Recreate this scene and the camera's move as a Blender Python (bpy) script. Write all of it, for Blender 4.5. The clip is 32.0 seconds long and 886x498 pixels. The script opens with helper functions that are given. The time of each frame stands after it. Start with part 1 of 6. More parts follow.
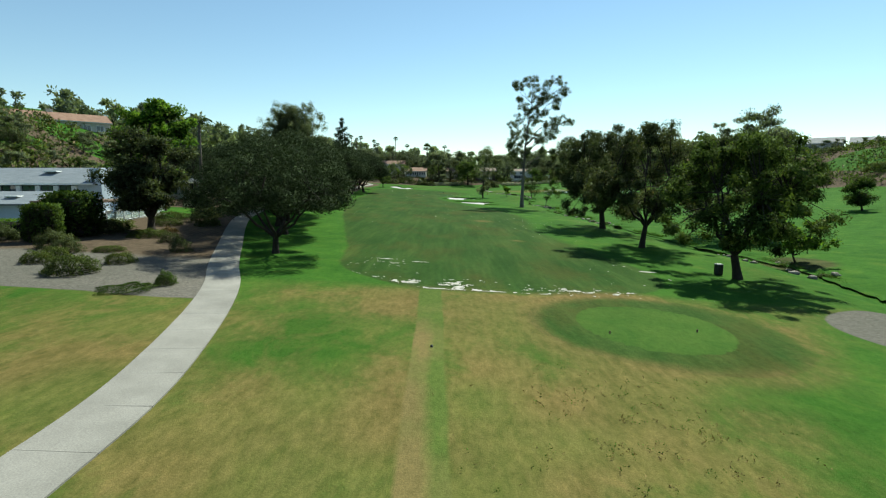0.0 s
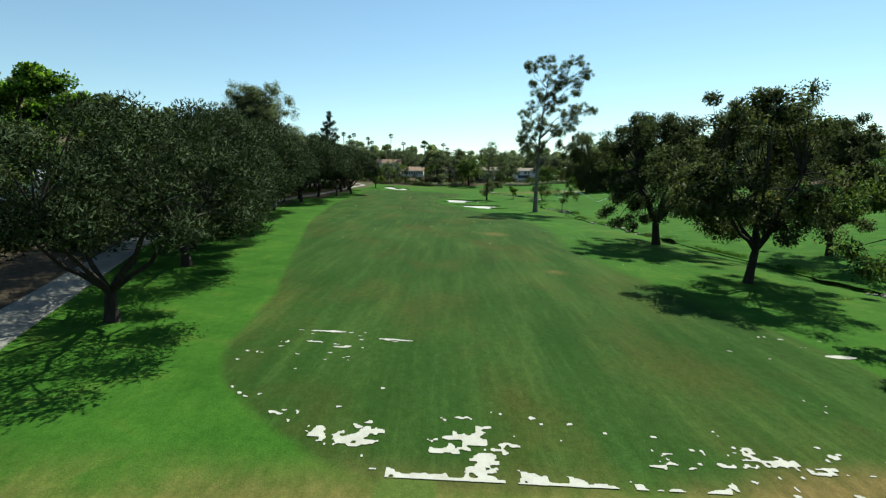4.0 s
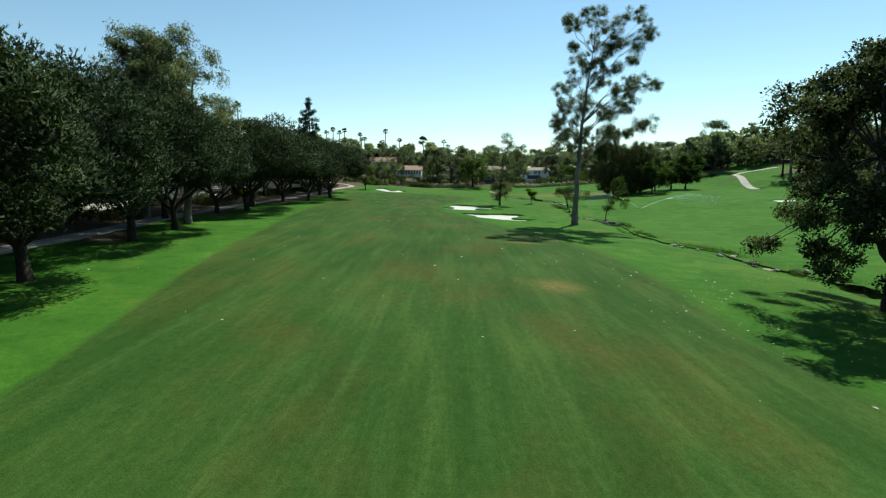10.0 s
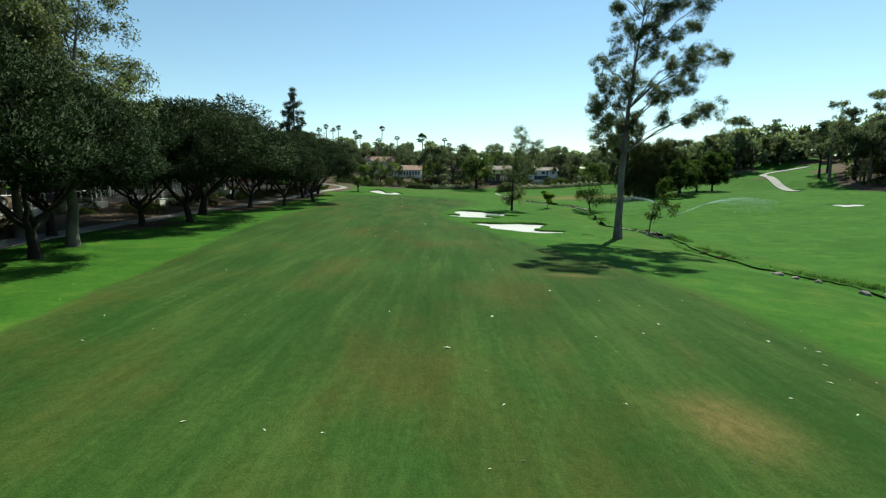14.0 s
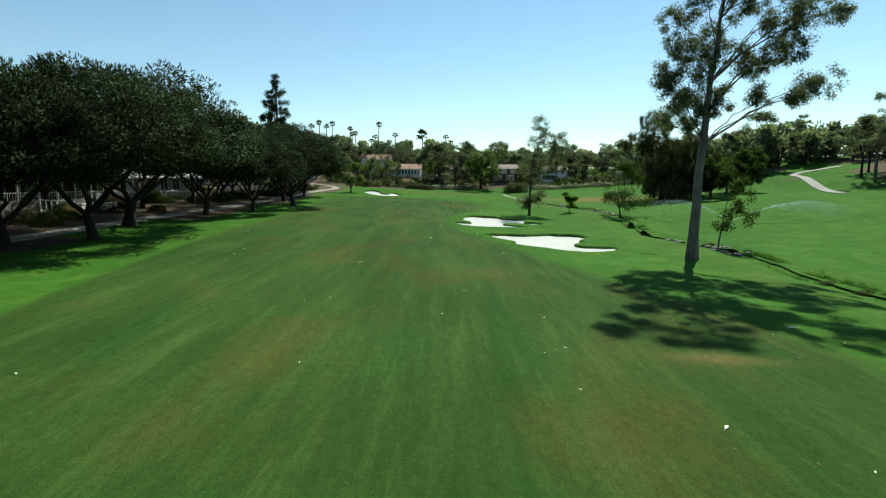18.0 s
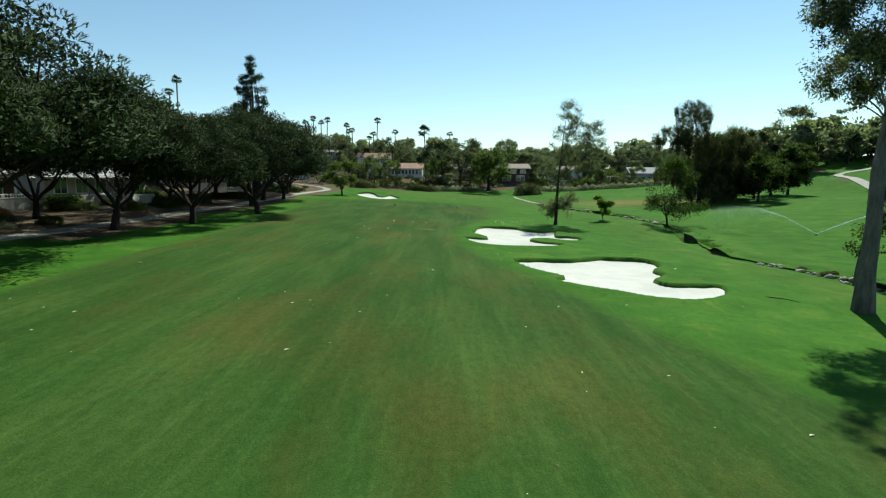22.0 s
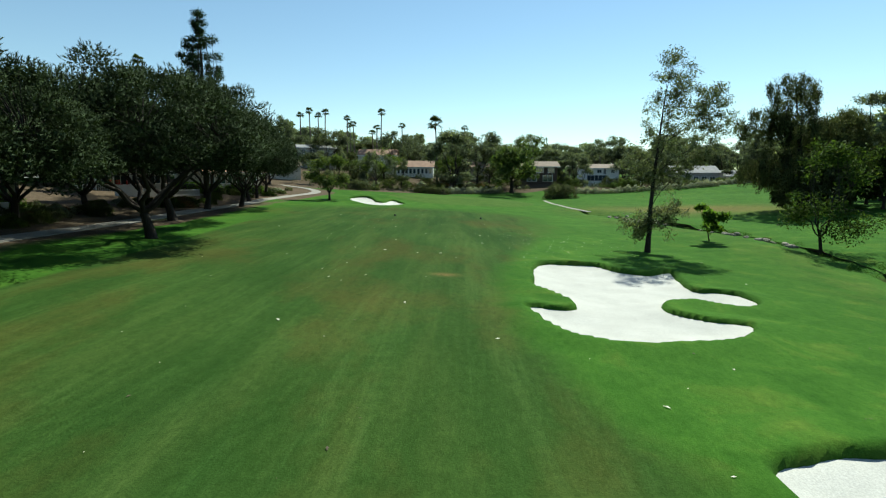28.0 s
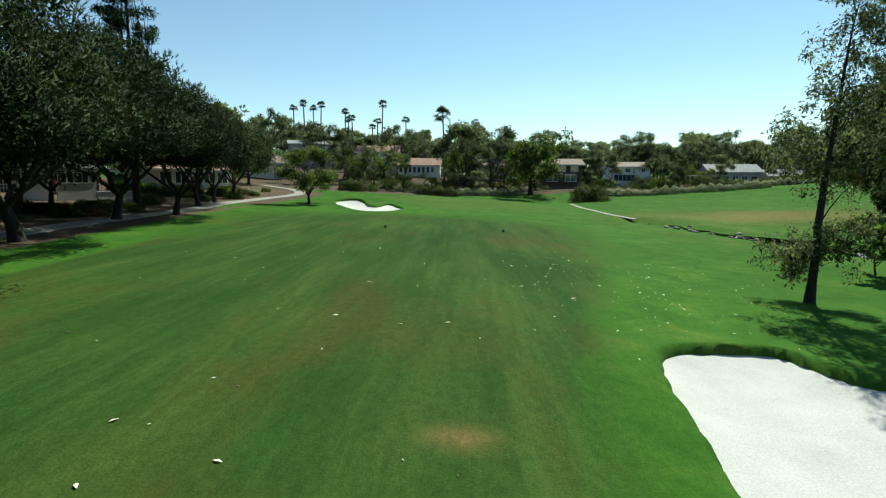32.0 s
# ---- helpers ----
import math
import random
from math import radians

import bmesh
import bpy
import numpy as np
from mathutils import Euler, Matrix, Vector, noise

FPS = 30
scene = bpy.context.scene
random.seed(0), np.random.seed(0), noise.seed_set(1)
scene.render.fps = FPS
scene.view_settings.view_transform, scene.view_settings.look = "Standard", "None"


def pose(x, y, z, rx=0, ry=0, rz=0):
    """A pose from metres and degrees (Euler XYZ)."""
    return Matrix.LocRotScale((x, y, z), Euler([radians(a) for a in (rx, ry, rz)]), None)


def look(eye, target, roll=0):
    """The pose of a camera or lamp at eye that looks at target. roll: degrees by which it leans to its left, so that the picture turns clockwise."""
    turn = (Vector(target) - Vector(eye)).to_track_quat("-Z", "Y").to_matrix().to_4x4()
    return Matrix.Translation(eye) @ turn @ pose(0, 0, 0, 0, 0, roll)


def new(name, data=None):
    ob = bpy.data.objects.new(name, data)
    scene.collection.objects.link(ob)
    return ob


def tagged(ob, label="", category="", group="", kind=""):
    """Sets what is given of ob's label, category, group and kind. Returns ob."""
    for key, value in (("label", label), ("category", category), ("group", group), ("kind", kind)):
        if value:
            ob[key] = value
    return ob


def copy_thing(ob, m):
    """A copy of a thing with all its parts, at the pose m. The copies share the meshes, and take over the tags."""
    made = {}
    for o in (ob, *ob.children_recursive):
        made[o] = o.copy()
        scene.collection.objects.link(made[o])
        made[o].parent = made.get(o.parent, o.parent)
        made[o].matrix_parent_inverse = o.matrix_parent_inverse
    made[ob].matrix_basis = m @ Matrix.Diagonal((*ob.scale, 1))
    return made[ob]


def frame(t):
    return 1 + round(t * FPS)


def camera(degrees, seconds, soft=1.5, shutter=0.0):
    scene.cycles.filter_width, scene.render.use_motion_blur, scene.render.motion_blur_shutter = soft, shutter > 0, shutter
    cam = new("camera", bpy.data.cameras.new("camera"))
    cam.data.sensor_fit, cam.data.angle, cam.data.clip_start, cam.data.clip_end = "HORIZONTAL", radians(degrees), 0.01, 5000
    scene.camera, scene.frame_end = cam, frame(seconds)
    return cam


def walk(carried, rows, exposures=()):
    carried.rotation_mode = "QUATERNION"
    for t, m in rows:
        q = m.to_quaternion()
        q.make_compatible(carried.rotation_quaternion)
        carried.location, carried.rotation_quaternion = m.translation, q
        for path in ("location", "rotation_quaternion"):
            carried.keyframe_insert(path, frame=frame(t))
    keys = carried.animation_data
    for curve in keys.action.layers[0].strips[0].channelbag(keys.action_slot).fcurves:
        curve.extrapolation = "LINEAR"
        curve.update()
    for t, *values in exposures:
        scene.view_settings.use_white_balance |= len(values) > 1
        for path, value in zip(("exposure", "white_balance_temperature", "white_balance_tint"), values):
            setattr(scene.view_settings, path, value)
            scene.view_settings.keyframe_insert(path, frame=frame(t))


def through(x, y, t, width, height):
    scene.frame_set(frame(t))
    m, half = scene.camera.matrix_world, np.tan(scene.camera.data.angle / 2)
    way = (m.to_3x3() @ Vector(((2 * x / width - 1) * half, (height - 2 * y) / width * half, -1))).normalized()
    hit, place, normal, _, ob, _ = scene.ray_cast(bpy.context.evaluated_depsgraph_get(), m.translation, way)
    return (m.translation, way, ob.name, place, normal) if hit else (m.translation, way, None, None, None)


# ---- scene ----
cam = camera(81.6, 32.0, 1.2)
METRES, EYE, TILT, LEAN, TURN = 151.0, 6.2, 0.6, 3.0, 0.0
ROWS = [
    (0.0, 0.0, 0.0, 0.0, 0.43, -8.26, -2.99),
    (0.5, 0.0007, 0.0161, -0.0005, 0.39, -8.23, -2.99),
    (1.0, 0.0015, 0.0329, -0.0008, 0.34, -8.24, -2.99),
    (1.5, 0.0021, 0.05, -0.0011, 0.32, -8.24, -3.0),
    (2.0, 0.0024, 0.067, -0.0012, 0.32, -8.24, -3.0),
    (2.5, 0.0022, 0.0841, -0.0013, 0.3, -8.23, -3.0),
    (3.0, 0.0015, 0.1013, -0.0016, 0.3, -8.23, -2.97),
    (3.5, 0.0005, 0.1187, -0.0019, 0.3, -8.21, -2.99),
    (4.0, -0.0007, 0.1363, -0.0022, 0.3, -8.22, -2.97),
    (4.5, -0.002, 0.1539, -0.0026, 0.3, -8.22, -2.97),
    (6.5, -0.0062, 0.2253, -0.0035, 0.25, -8.28, -2.95),
    (7.0, -0.0064, 0.2426, -0.0038, 0.22, -8.26, -2.98),
    (7.5, -0.0065, 0.2596, -0.0041, 0.2, -8.24, -3.0),
    (8.0, -0.0065, 0.276, -0.0043, 0.17, -8.23, -3.0),
    (8.5, -0.0068, 0.2919, -0.0045, 0.15, -8.19, -3.01),
    (9.0, -0.0073, 0.3074, -0.0046, 0.13, -8.18, -3.05),
    (9.5, -0.0077, 0.3226, -0.0046, 0.13, -8.14, -3.06),
    (10.0, -0.0083, 0.3377, -0.0046, 0.13, -8.15, -3.07),
    (10.5, -0.009, 0.3527, -0.0046, 0.13, -8.14, -3.06),
    (11.0, -0.0097, 0.3677, -0.0047, 0.1, -8.12, -3.03),
    (11.5, -0.0103, 0.3827, -0.005, 0.1, -8.08, -3.07),
    (12.0, -0.0109, 0.3978, -0.0052, 0.09, -8.08, -3.08),
    (12.5, -0.0115, 0.4127, -0.0055, 0.08, -8.09, -3.09),
    (13.0, -0.0121, 0.4274, -0.0056, 0.07, -8.11, -3.09),
    (13.5, -0.0128, 0.4418, -0.0057, 0.05, -8.11, -3.08),
    (14.0, -0.0136, 0.4561, -0.0058, 0.04, -8.06, -3.08),
    (14.5, -0.0145, 0.4701, -0.0061, 0.03, -8.05, -3.09),
    (16.5, -0.0196, 0.5237, -0.0064, -0.08, -8.13, -3.12),
    (17.0, -0.0203, 0.5375, -0.0067, -0.1, -8.09, -3.14),
    (17.5, -0.0209, 0.5517, -0.0068, -0.12, -8.08, -3.14),
    (18.0, -0.0214, 0.5661, -0.0071, -0.11, -8.07, -3.14),
    (18.5, -0.0217, 0.5799, -0.0073, -0.11, -8.07, -3.16),
    (19.0, -0.0221, 0.5948, -0.0075, -0.11, -8.06, -3.18),
    (19.5, -0.0225, 0.6097, -0.0076, -0.11, -8.07, -3.21),
    (20.0, -0.0227, 0.6248, -0.0077, -0.04, -8.07, -3.21),
    (20.5, -0.0228, 0.6399, -0.0079, -0.01, -8.01, -3.2),
    (21.0, -0.0231, 0.655, -0.008, 0.02, -8.03, -3.19),
    (21.5, -0.0235, 0.6702, -0.0082, 0.03, -8.0, -3.19),
    (22.0, -0.0237, 0.6855, -0.0082, 0.2, -8.01, -3.2),
    (22.5, -0.0242, 0.701, -0.0083, 0.43, -7.97, -3.19),
    (23.0, -0.0247, 0.7166, -0.0084, 0.63, -7.97, -3.19),
    (23.5, -0.0251, 0.7321, -0.0084, 0.8, -7.97, -3.2),
    (24.0, -0.0256, 0.7473, -0.0086, 0.92, -8.01, -3.23),
    (24.5, -0.026, 0.7626, -0.0088, 1.04, -8.03, -3.23),
    (25.0, -0.0265, 0.778, -0.009, 1.12, -8.05, -3.23),
    (25.5, -0.027, 0.7936, -0.0091, 1.22, -8.01, -3.22),
    (27.5, -0.0319, 0.8543, -0.0098, 1.31, -8.05, -3.14),
    (28.0, -0.0322, 0.8695, -0.01, 1.35, -8.02, -3.16),
    (28.5, -0.0327, 0.8848, -0.0103, 1.38, -8.06, -3.16),
    (29.0, -0.0331, 0.9005, -0.0105, 1.38, -8.01, -3.21),
    (29.5, -0.0334, 0.9166, -0.0108, 1.42, -8.01, -3.22),
    (30.0, -0.0337, 0.933, -0.0113, 1.45, -8.0, -3.22),
    (30.5, -0.0341, 0.9494, -0.0118, 1.48, -8.0, -3.23),
    (31.0, -0.0346, 0.9657, -0.012, 1.55, -8.0, -3.22),
    (31.5, -0.0352, 0.9823, -0.0121, 1.69, -7.97, -3.23),
    (32.0, -0.0358, 0.9988, -0.0124, 2.22, -8.0, -3.22),
]
walk(cam, [(t, pose(0, 0, EYE, TILT, LEAN, TURN) @ pose(METRES * x, METRES * y, METRES * z, 90 + pitch, roll, yaw)) for t, x, y, z, yaw, pitch, roll in ROWS],
     exposures=((0.0, 0.83, 6500, -8.0), (32.0, 0.83, 6500, -8.0)))

# ---- light ----
SUN = Vector((0.43, 0.78, 1.0)).normalized()
world = bpy.data.worlds.new("sky")
scene.world = world
world.use_nodes = True
wn = world.node_tree.nodes
sky = wn.new("ShaderNodeTexSky")
sky.sky_type, sky.sun_disc = "NISHITA", False
sky.sun_elevation, sky.sun_rotation = math.asin(SUN.z), math.atan2(SUN.x, SUN.y)
sky.altitude, sky.air_density, sky.dust_density, sky.ozone_density = 50, 1.0, 0.0, 1.4
world.node_tree.links.new(sky.outputs[0], wn["Background"].inputs[0])
wn["Background"].inputs[1].default_value = 0.080
sun = new("sun", bpy.data.lights.new("sun", "SUN"))
sun.data.energy, sun.data.angle, sun.data.color = 4.75, radians(0.53), (1.0, 0.955, 0.88)
sun.matrix_world = look(SUN * 300, (0, 0, 0))

# ---- materials ----


def nodes_of(name):
    m = bpy.data.materials.new(name)
    m.use_nodes = True
    return m, m.node_tree.nodes, m.node_tree.links, m.node_tree.nodes["Principled BSDF"]


def ramp(nt, links, fac, *stops):
    r = nt.new("ShaderNodeValToRGB")
    while len(r.color_ramp.elements) < len(stops):
        r.color_ramp.elements.new(0.5)
    for e, (p, c) in zip(r.color_ramp.elements, stops):
        e.position = p
        e.color = (*c, 1) if len(c) == 3 else c
    links.new(fac, r.inputs[0])
    return r.outputs[0]


def noise_of(nt, links, scale, detail=4, stretch=None, coord="Object", rough=0.55, distort=0.0):
    tc = nt.new("ShaderNodeTexCoord")
    n = nt.new("ShaderNodeTexNoise")
    n.inputs["Scale"].default_value, n.inputs["Detail"].default_value = scale, detail
    n.inputs["Roughness"].default_value, n.inputs["Distortion"].default_value = rough, distort
    if stretch:
        mp = nt.new("ShaderNodeMapping")
        mp.inputs["Scale"].default_value = stretch
        links.new(tc.outputs[coord], mp.inputs[0])
        links.new(mp.outputs[0], n.inputs[0])
    else:
        links.new(tc.outputs[coord], n.inputs[0])
    return n.outputs["Fac"]


def mixed(nt, links, fac, a, b, kind="MIX"):
    m = nt.new("ShaderNodeMix")
    m.data_type, m.blend_type = "RGBA", kind
    for sock, v in ((m.inputs[0], fac), (m.inputs[6], a), (m.inputs[7], b)):
        if isinstance(v, (int, float)):
            sock.default_value = v
        elif isinstance(v, tuple):
            sock.default_value = (*v, 1)
        else:
            links.new(v, sock)
    return m.outputs[2]


def maths(nt, links, op, a, b=None, clamp=False):
    m = nt.new("ShaderNodeMath")
    m.operation, m.use_clamp = op, clamp
    for sock, v in zip(m.inputs, (a, b)):
        if v is None:
            continue
        if isinstance(v, (int, float)):
            sock.default_value = v
        else:
            links.new(v, sock)
    return m.outputs[0]


def bumped(nt, links, bsdf, height, strength, dist=0.02):
    b = nt.new("ShaderNodeBump")
    b.inputs["Strength"].default_value, b.inputs["Distance"].default_value = strength, dist
    links.new(height, b.inputs["Height"])
    links.new(b.outputs[0], bsdf.inputs["Normal"])


def plain(name, c1, c2, scale=3.0, rough=0.7, bump=0.2, metal=0.0, fine=40.0, stretch=None, dist=0.02, spec=0.3):
    """A surface of two tones with coarse stains and fine grain."""
    m, nt, links, bsdf = nodes_of(name)
    coarse = noise_of(nt, links, scale, 5, stretch)
    grain = noise_of(nt, links, fine, 4, stretch)
    col = ramp(nt, links, coarse, (0.3, c1), (0.7, c2))
    mid = ramp(nt, links, grain, (0.25, (0.72, 0.72, 0.72)), (0.75, (1.12, 1.12, 1.12)))
    obj = nt.new("ShaderNodeObjectInfo")
    vary = ramp(nt, links, obj.outputs["Random"], (0, (0.93, 0.93, 0.93)), (1, (1.06, 1.06, 1.06)))
    col = mixed(nt, links, 1.0, mixed(nt, links, 1.0, col, mid, "MULTIPLY"), vary, "MULTIPLY")
    links.new(col, bsdf.inputs["Base Color"])
    bsdf.inputs["Roughness"].default_value, bsdf.inputs["Metallic"].default_value = rough, metal
    bsdf.inputs["Specular IOR Level"].default_value = spec
    bumped(nt, links, bsdf, grain, bump, dist)
    return m


def leafy(name, dark, light, through=0.35, tips=None, rough=0.8, gloss=0.06):
    """Leaves: each one of its own tone, lit from behind too."""
    m, nt, links, bsdf = nodes_of(name)
    geo = nt.new("ShaderNodeNewGeometry")
    stops = [(0.0, dark), (0.75, light)]
    if tips:
        stops += [(0.97, light), (1.0, tips)]
    col = ramp(nt, links, geo.outputs["Random Per Island"], *stops)
    patch = noise_of(nt, links, 0.55, 3)
    col = mixed(nt, links, 1.0, col, ramp(nt, links, patch, (0.3, (0.7, 0.72, 0.7)), (0.7, (1.25, 1.2, 1.15))), "MULTIPLY")
    obj = nt.new("ShaderNodeObjectInfo")
    col = mixed(nt, links, 1.0, col, ramp(nt, links, obj.outputs["Random"], (0, (0.86, 0.88, 0.9)), (1, (1.12, 1.08, 1.0))), "MULTIPLY")
    links.new(col, bsdf.inputs["Base Color"])
    bsdf.inputs["Roughness"].default_value, bsdf.inputs["Specular IOR Level"].default_value = rough, gloss
    tr = nt.new("ShaderNodeBsdfTranslucent")
    links.new(mixed(nt, links, 1.0, col, (1.3, 1.35, 0.6), "MULTIPLY"), tr.inputs[0])
    mx = nt.new("ShaderNodeMixShader")
    mx.inputs[0].default_value = through
    links.new(bsdf.outputs[0], mx.inputs[1])
    links.new(tr.outputs[0], mx.inputs[2])
    links.new(mx.outputs[0], nt["Material Output"].inputs[0])
    return m


def glass(name, tint, rough=0.05):
    m, nt, links, bsdf = nodes_of(name)
    bsdf.inputs["Base Color"].default_value = (*tint, 1)
    bsdf.inputs["Roughness"].default_value, bsdf.inputs["Specular IOR Level"].default_value = rough, 0.8
    return m


def turf():
    """The whole ground: rough, mown fairway, green, dry lawn and mulch beds by masks laid on the sheet."""
    m, nt, links, bsdf = nodes_of("turf")

    def mask(name):
        a = nt.new("ShaderNodeAttribute")
        a.attribute_name = name
        return a.outputs["Fac"]
    big = noise_of(nt, links, 0.09, 4)
    mid = noise_of(nt, links, 0.45, 5, distort=0.6)
    streak = noise_of(nt, links, 0.5, 5, (1.0, 0.16, 1.0))
    thin = noise_of(nt, links, 3.0, 5, (1.0, 0.35, 1.0))
    fine = noise_of(nt, links, 18.0, 6, rough=0.7)
    rough_c = ramp(nt, links, mid, (0.25, (0.027, 0.079, 0.0110)), (0.55, (0.042, 0.107, 0.0150)), (0.8, (0.080, 0.127, 0.0220)))
    fair_c = ramp(nt, links, streak, (0.25, (0.0205, 0.053, 0.0106)), (0.5, (0.0300, 0.063, 0.0138)), (0.75, (0.047, 0.080, 0.0195)))
    worn = ramp(nt, links, noise_of(nt, links, 0.16, 6, (1.0, 0.5, 1.0), rough=0.62), (0.49, (0, 0, 0)), (0.66, (0.8, 0.8, 0.8)))
    mown = ramp(nt, links, noise_of(nt, links, 1.5, 6, (1.0, 0.07, 1.0), rough=0.72, distort=0.3), (0.33, (0.86, 0.88, 0.86)), (0.52, (1.0, 1.0, 1.0)), (0.72, (1.42, 1.30, 1.45)))
    fair_c = mixed(nt, links, 1.0, fair_c, mown, "MULTIPLY")
    fair_c = mixed(nt, links, maths(nt, links, "MULTIPLY", worn, 0.48), fair_c, (0.078, 0.054, 0.017))
    green_c = ramp(nt, links, mid, (0.3, (0.040, 0.088, 0.016)), (0.7, (0.062, 0.108, 0.022)))
    wilt = maths(nt, links, "ADD", mask("tan"), maths(nt, links, "MULTIPLY", maths(nt, links, "SUBTRACT", noise_of(nt, links, 0.5, 8, (1.0, 0.6, 1.0), rough=0.72, distort=0.4), 0.5), 1.9))
    dryness = ramp(nt, links, wilt, (0.22, (0, 0, 0)), (0.78, (1, 1, 1)))
    dry_c = mixed(nt, links, dryness, ramp(nt, links, mid, (0.3, (0.032, 0.076, 0.012)), (0.7, (0.052, 0.094, 0.017))), ramp(nt, links, thin, (0.3, (0.102, 0.082, 0.029)), (0.75, (0.186, 0.134, 0.057))))
    mulch_c = ramp(nt, links, noise_of(nt, links, 2.2, 6, rough=0.7), (0.3, (0.048, 0.035, 0.026)), (0.7, (0.132, 0.100, 0.076)))
    grav_c = ramp(nt, links, noise_of(nt, links, 6.0, 6, rough=0.8), (0.3, (0.070, 0.064, 0.060)), (0.72, (0.175, 0.163, 0.152)))
    soil_c = ramp(nt, links, mid, (0.3, (0.030, 0.024, 0.014)), (0.7, (0.075, 0.060, 0.034)))
    strip_c = ramp(nt, links, maths(nt, links, "ADD", noise_of(nt, links, 0.35, 5, (1, 0.5, 1)), maths(nt, links, "SUBTRACT", mask("half"), 0.12)), (0.35, (0.078, 0.110, 0.027)), (0.65, (0.146, 0.116, 0.050)))
    edge = maths(nt, links, "MULTIPLY", maths(nt, links, "SUBTRACT", mid, 0.5), 0.5)

    def sharp(name):
        v = maths(nt, links, "ADD", mask(name), edge)
        return ramp(nt, links, v, (0.34, (0, 0, 0)), (0.66, (1, 1, 1)))
    col = mixed(nt, links, sharp("fair"), rough_c, fair_c)
    col = mixed(nt, links, mask("dry"), col, dry_c)
    col = mixed(nt, links, sharp("strip"), col, strip_c)
    col = mixed(nt, links, sharp("putting"), col, green_c)
    col = mixed(nt, links, sharp("mulch"), col, mulch_c)
    col = mixed(nt, links, sharp("gravel"), col, grav_c)
    col = mixed(nt, links, mask("soil"), col, soil_c)
    shade = ramp(nt, links, big, (0.25, (0.80, 0.84, 0.8)), (0.75, (1.16, 1.12, 1.1)))
    grain = ramp(nt, links, fine, (0.2, (0.62, 0.66, 0.6)), (0.8, (1.32, 1.28, 1.25)))
    col = mixed(nt, links, 1.0, mixed(nt, links, 1.0, col, shade, "MULTIPLY"), grain, "MULTIPLY")
    tuft = ramp(nt, links, noise_of(nt, links, 4.5, 5, (1.0, 0.6, 1.0), rough=0.75), (0.28, (0.74, 0.78, 0.72)), (0.5, (1.0, 1.0, 1.0)), (0.74, (1.28, 1.2, 1.2)))
    col = mixed(nt, links, 1.0, col, tuft, "MULTIPLY")
    links.new(col, bsdf.inputs["Base Color"])
    bsdf.inputs["Roughness"].default_value, bsdf.inputs["Specular IOR Level"].default_value = 0.95, 0.03
    bumped(nt, links, bsdf, maths(nt, links, "ADD", fine, thin), 0.5, 0.05)
    return m


M_TURF = turf()
M_SAND = plain("bunker_sand", (0.41, 0.40, 0.38), (0.475, 0.465, 0.444), 0.8, 0.95, 0.25, fine=22.0, dist=0.03)
M_CONC = plain("path_concrete", (0.205, 0.192, 0.172), (0.27, 0.253, 0.228), 0.7, 0.9, 0.25, fine=25.0)
M_BARK = plain("bark", (0.018, 0.013, 0.011), (0.042, 0.032, 0.026), 3.0, 0.95, 0.8, fine=14.0, stretch=(3, 3, 0.6), dist=0.05)
M_PALE_BARK = plain("pale_bark", (0.070, 0.058, 0.048), (0.20, 0.175, 0.15), 1.4, 0.85, 0.4, fine=9.0, stretch=(2, 2, 0.5), dist=0.03)
M_PALM_BARK = plain("palm_bark", (0.09, 0.075, 0.06), (0.17, 0.145, 0.12), 2.0, 0.95, 0.5, fine=9.0)
M_PINE = leafy("pine_needles", (0.018, 0.031, 0.016), (0.038, 0.058, 0.029), 0.12, (0.050, 0.064, 0.032))
M_OAK = leafy("dark_leaves", (0.042, 0.056, 0.030), (0.092, 0.114, 0.058), 0.32, (0.20, 0.165, 0.11))
M_BROAD = leafy("broad_leaves", (0.030, 0.055, 0.016), (0.070, 0.115, 0.030), 0.40, (0.16, 0.19, 0.06))
M_PEPPER = leafy("pepper_leaves", (0.040, 0.066, 0.022), (0.098, 0.148, 0.044), 0.36, (0.15, 0.16, 0.06))
M_EUC = leafy("gum_leaves", (0.066, 0.088, 0.058), (0.155, 0.19, 0.125), 0.38, (0.24, 0.25, 0.17))
M_GARDEN = leafy("garden_leaves", (0.050, 0.085, 0.030), (0.115, 0.165, 0.055), 0.45, (0.18, 0.20, 0.08))
M_LIGHT = leafy("light_leaves", (0.065, 0.14, 0.022), (0.145, 0.25, 0.045), 0.48, (0.22, 0.25, 0.07))
M_GRASS = leafy("rank_grass", (0.030, 0.085, 0.012), (0.070, 0.150, 0.024), 0.3, (0.16, 0.15, 0.06))
M_DEADGRASS = leafy("dead_grass", (0.075, 0.058, 0.026), (0.17, 0.128, 0.062), 0.2)
M_EARTH = plain("bank_earth", (0.035, 0.027, 0.018), (0.085, 0.066, 0.042), 2.5, 0.95, 0.7, fine=11.0, dist=0.05)
M_CONIFER = leafy("conifer_needles", (0.010, 0.026, 0.014), (0.030, 0.055, 0.026), 0.15)
M_PALM = leafy("palm_fronds", (0.025, 0.045, 0.015), (0.070, 0.100, 0.035), 0.25, (0.17, 0.14, 0.07))
# two far-foliage tones: aerial haze painted in as paler, bluer grey
M_FARHAZE = leafy("distant_leaves", (0.086, 0.114, 0.090), (0.178, 0.217, 0.168), 0.45, (0.2, 0.22, 0.17))
M_FARHAZE_DARK = leafy("distant_dark_leaves", (0.064, 0.087, 0.068), (0.132, 0.162, 0.122), 0.42, (0.15, 0.17, 0.12))
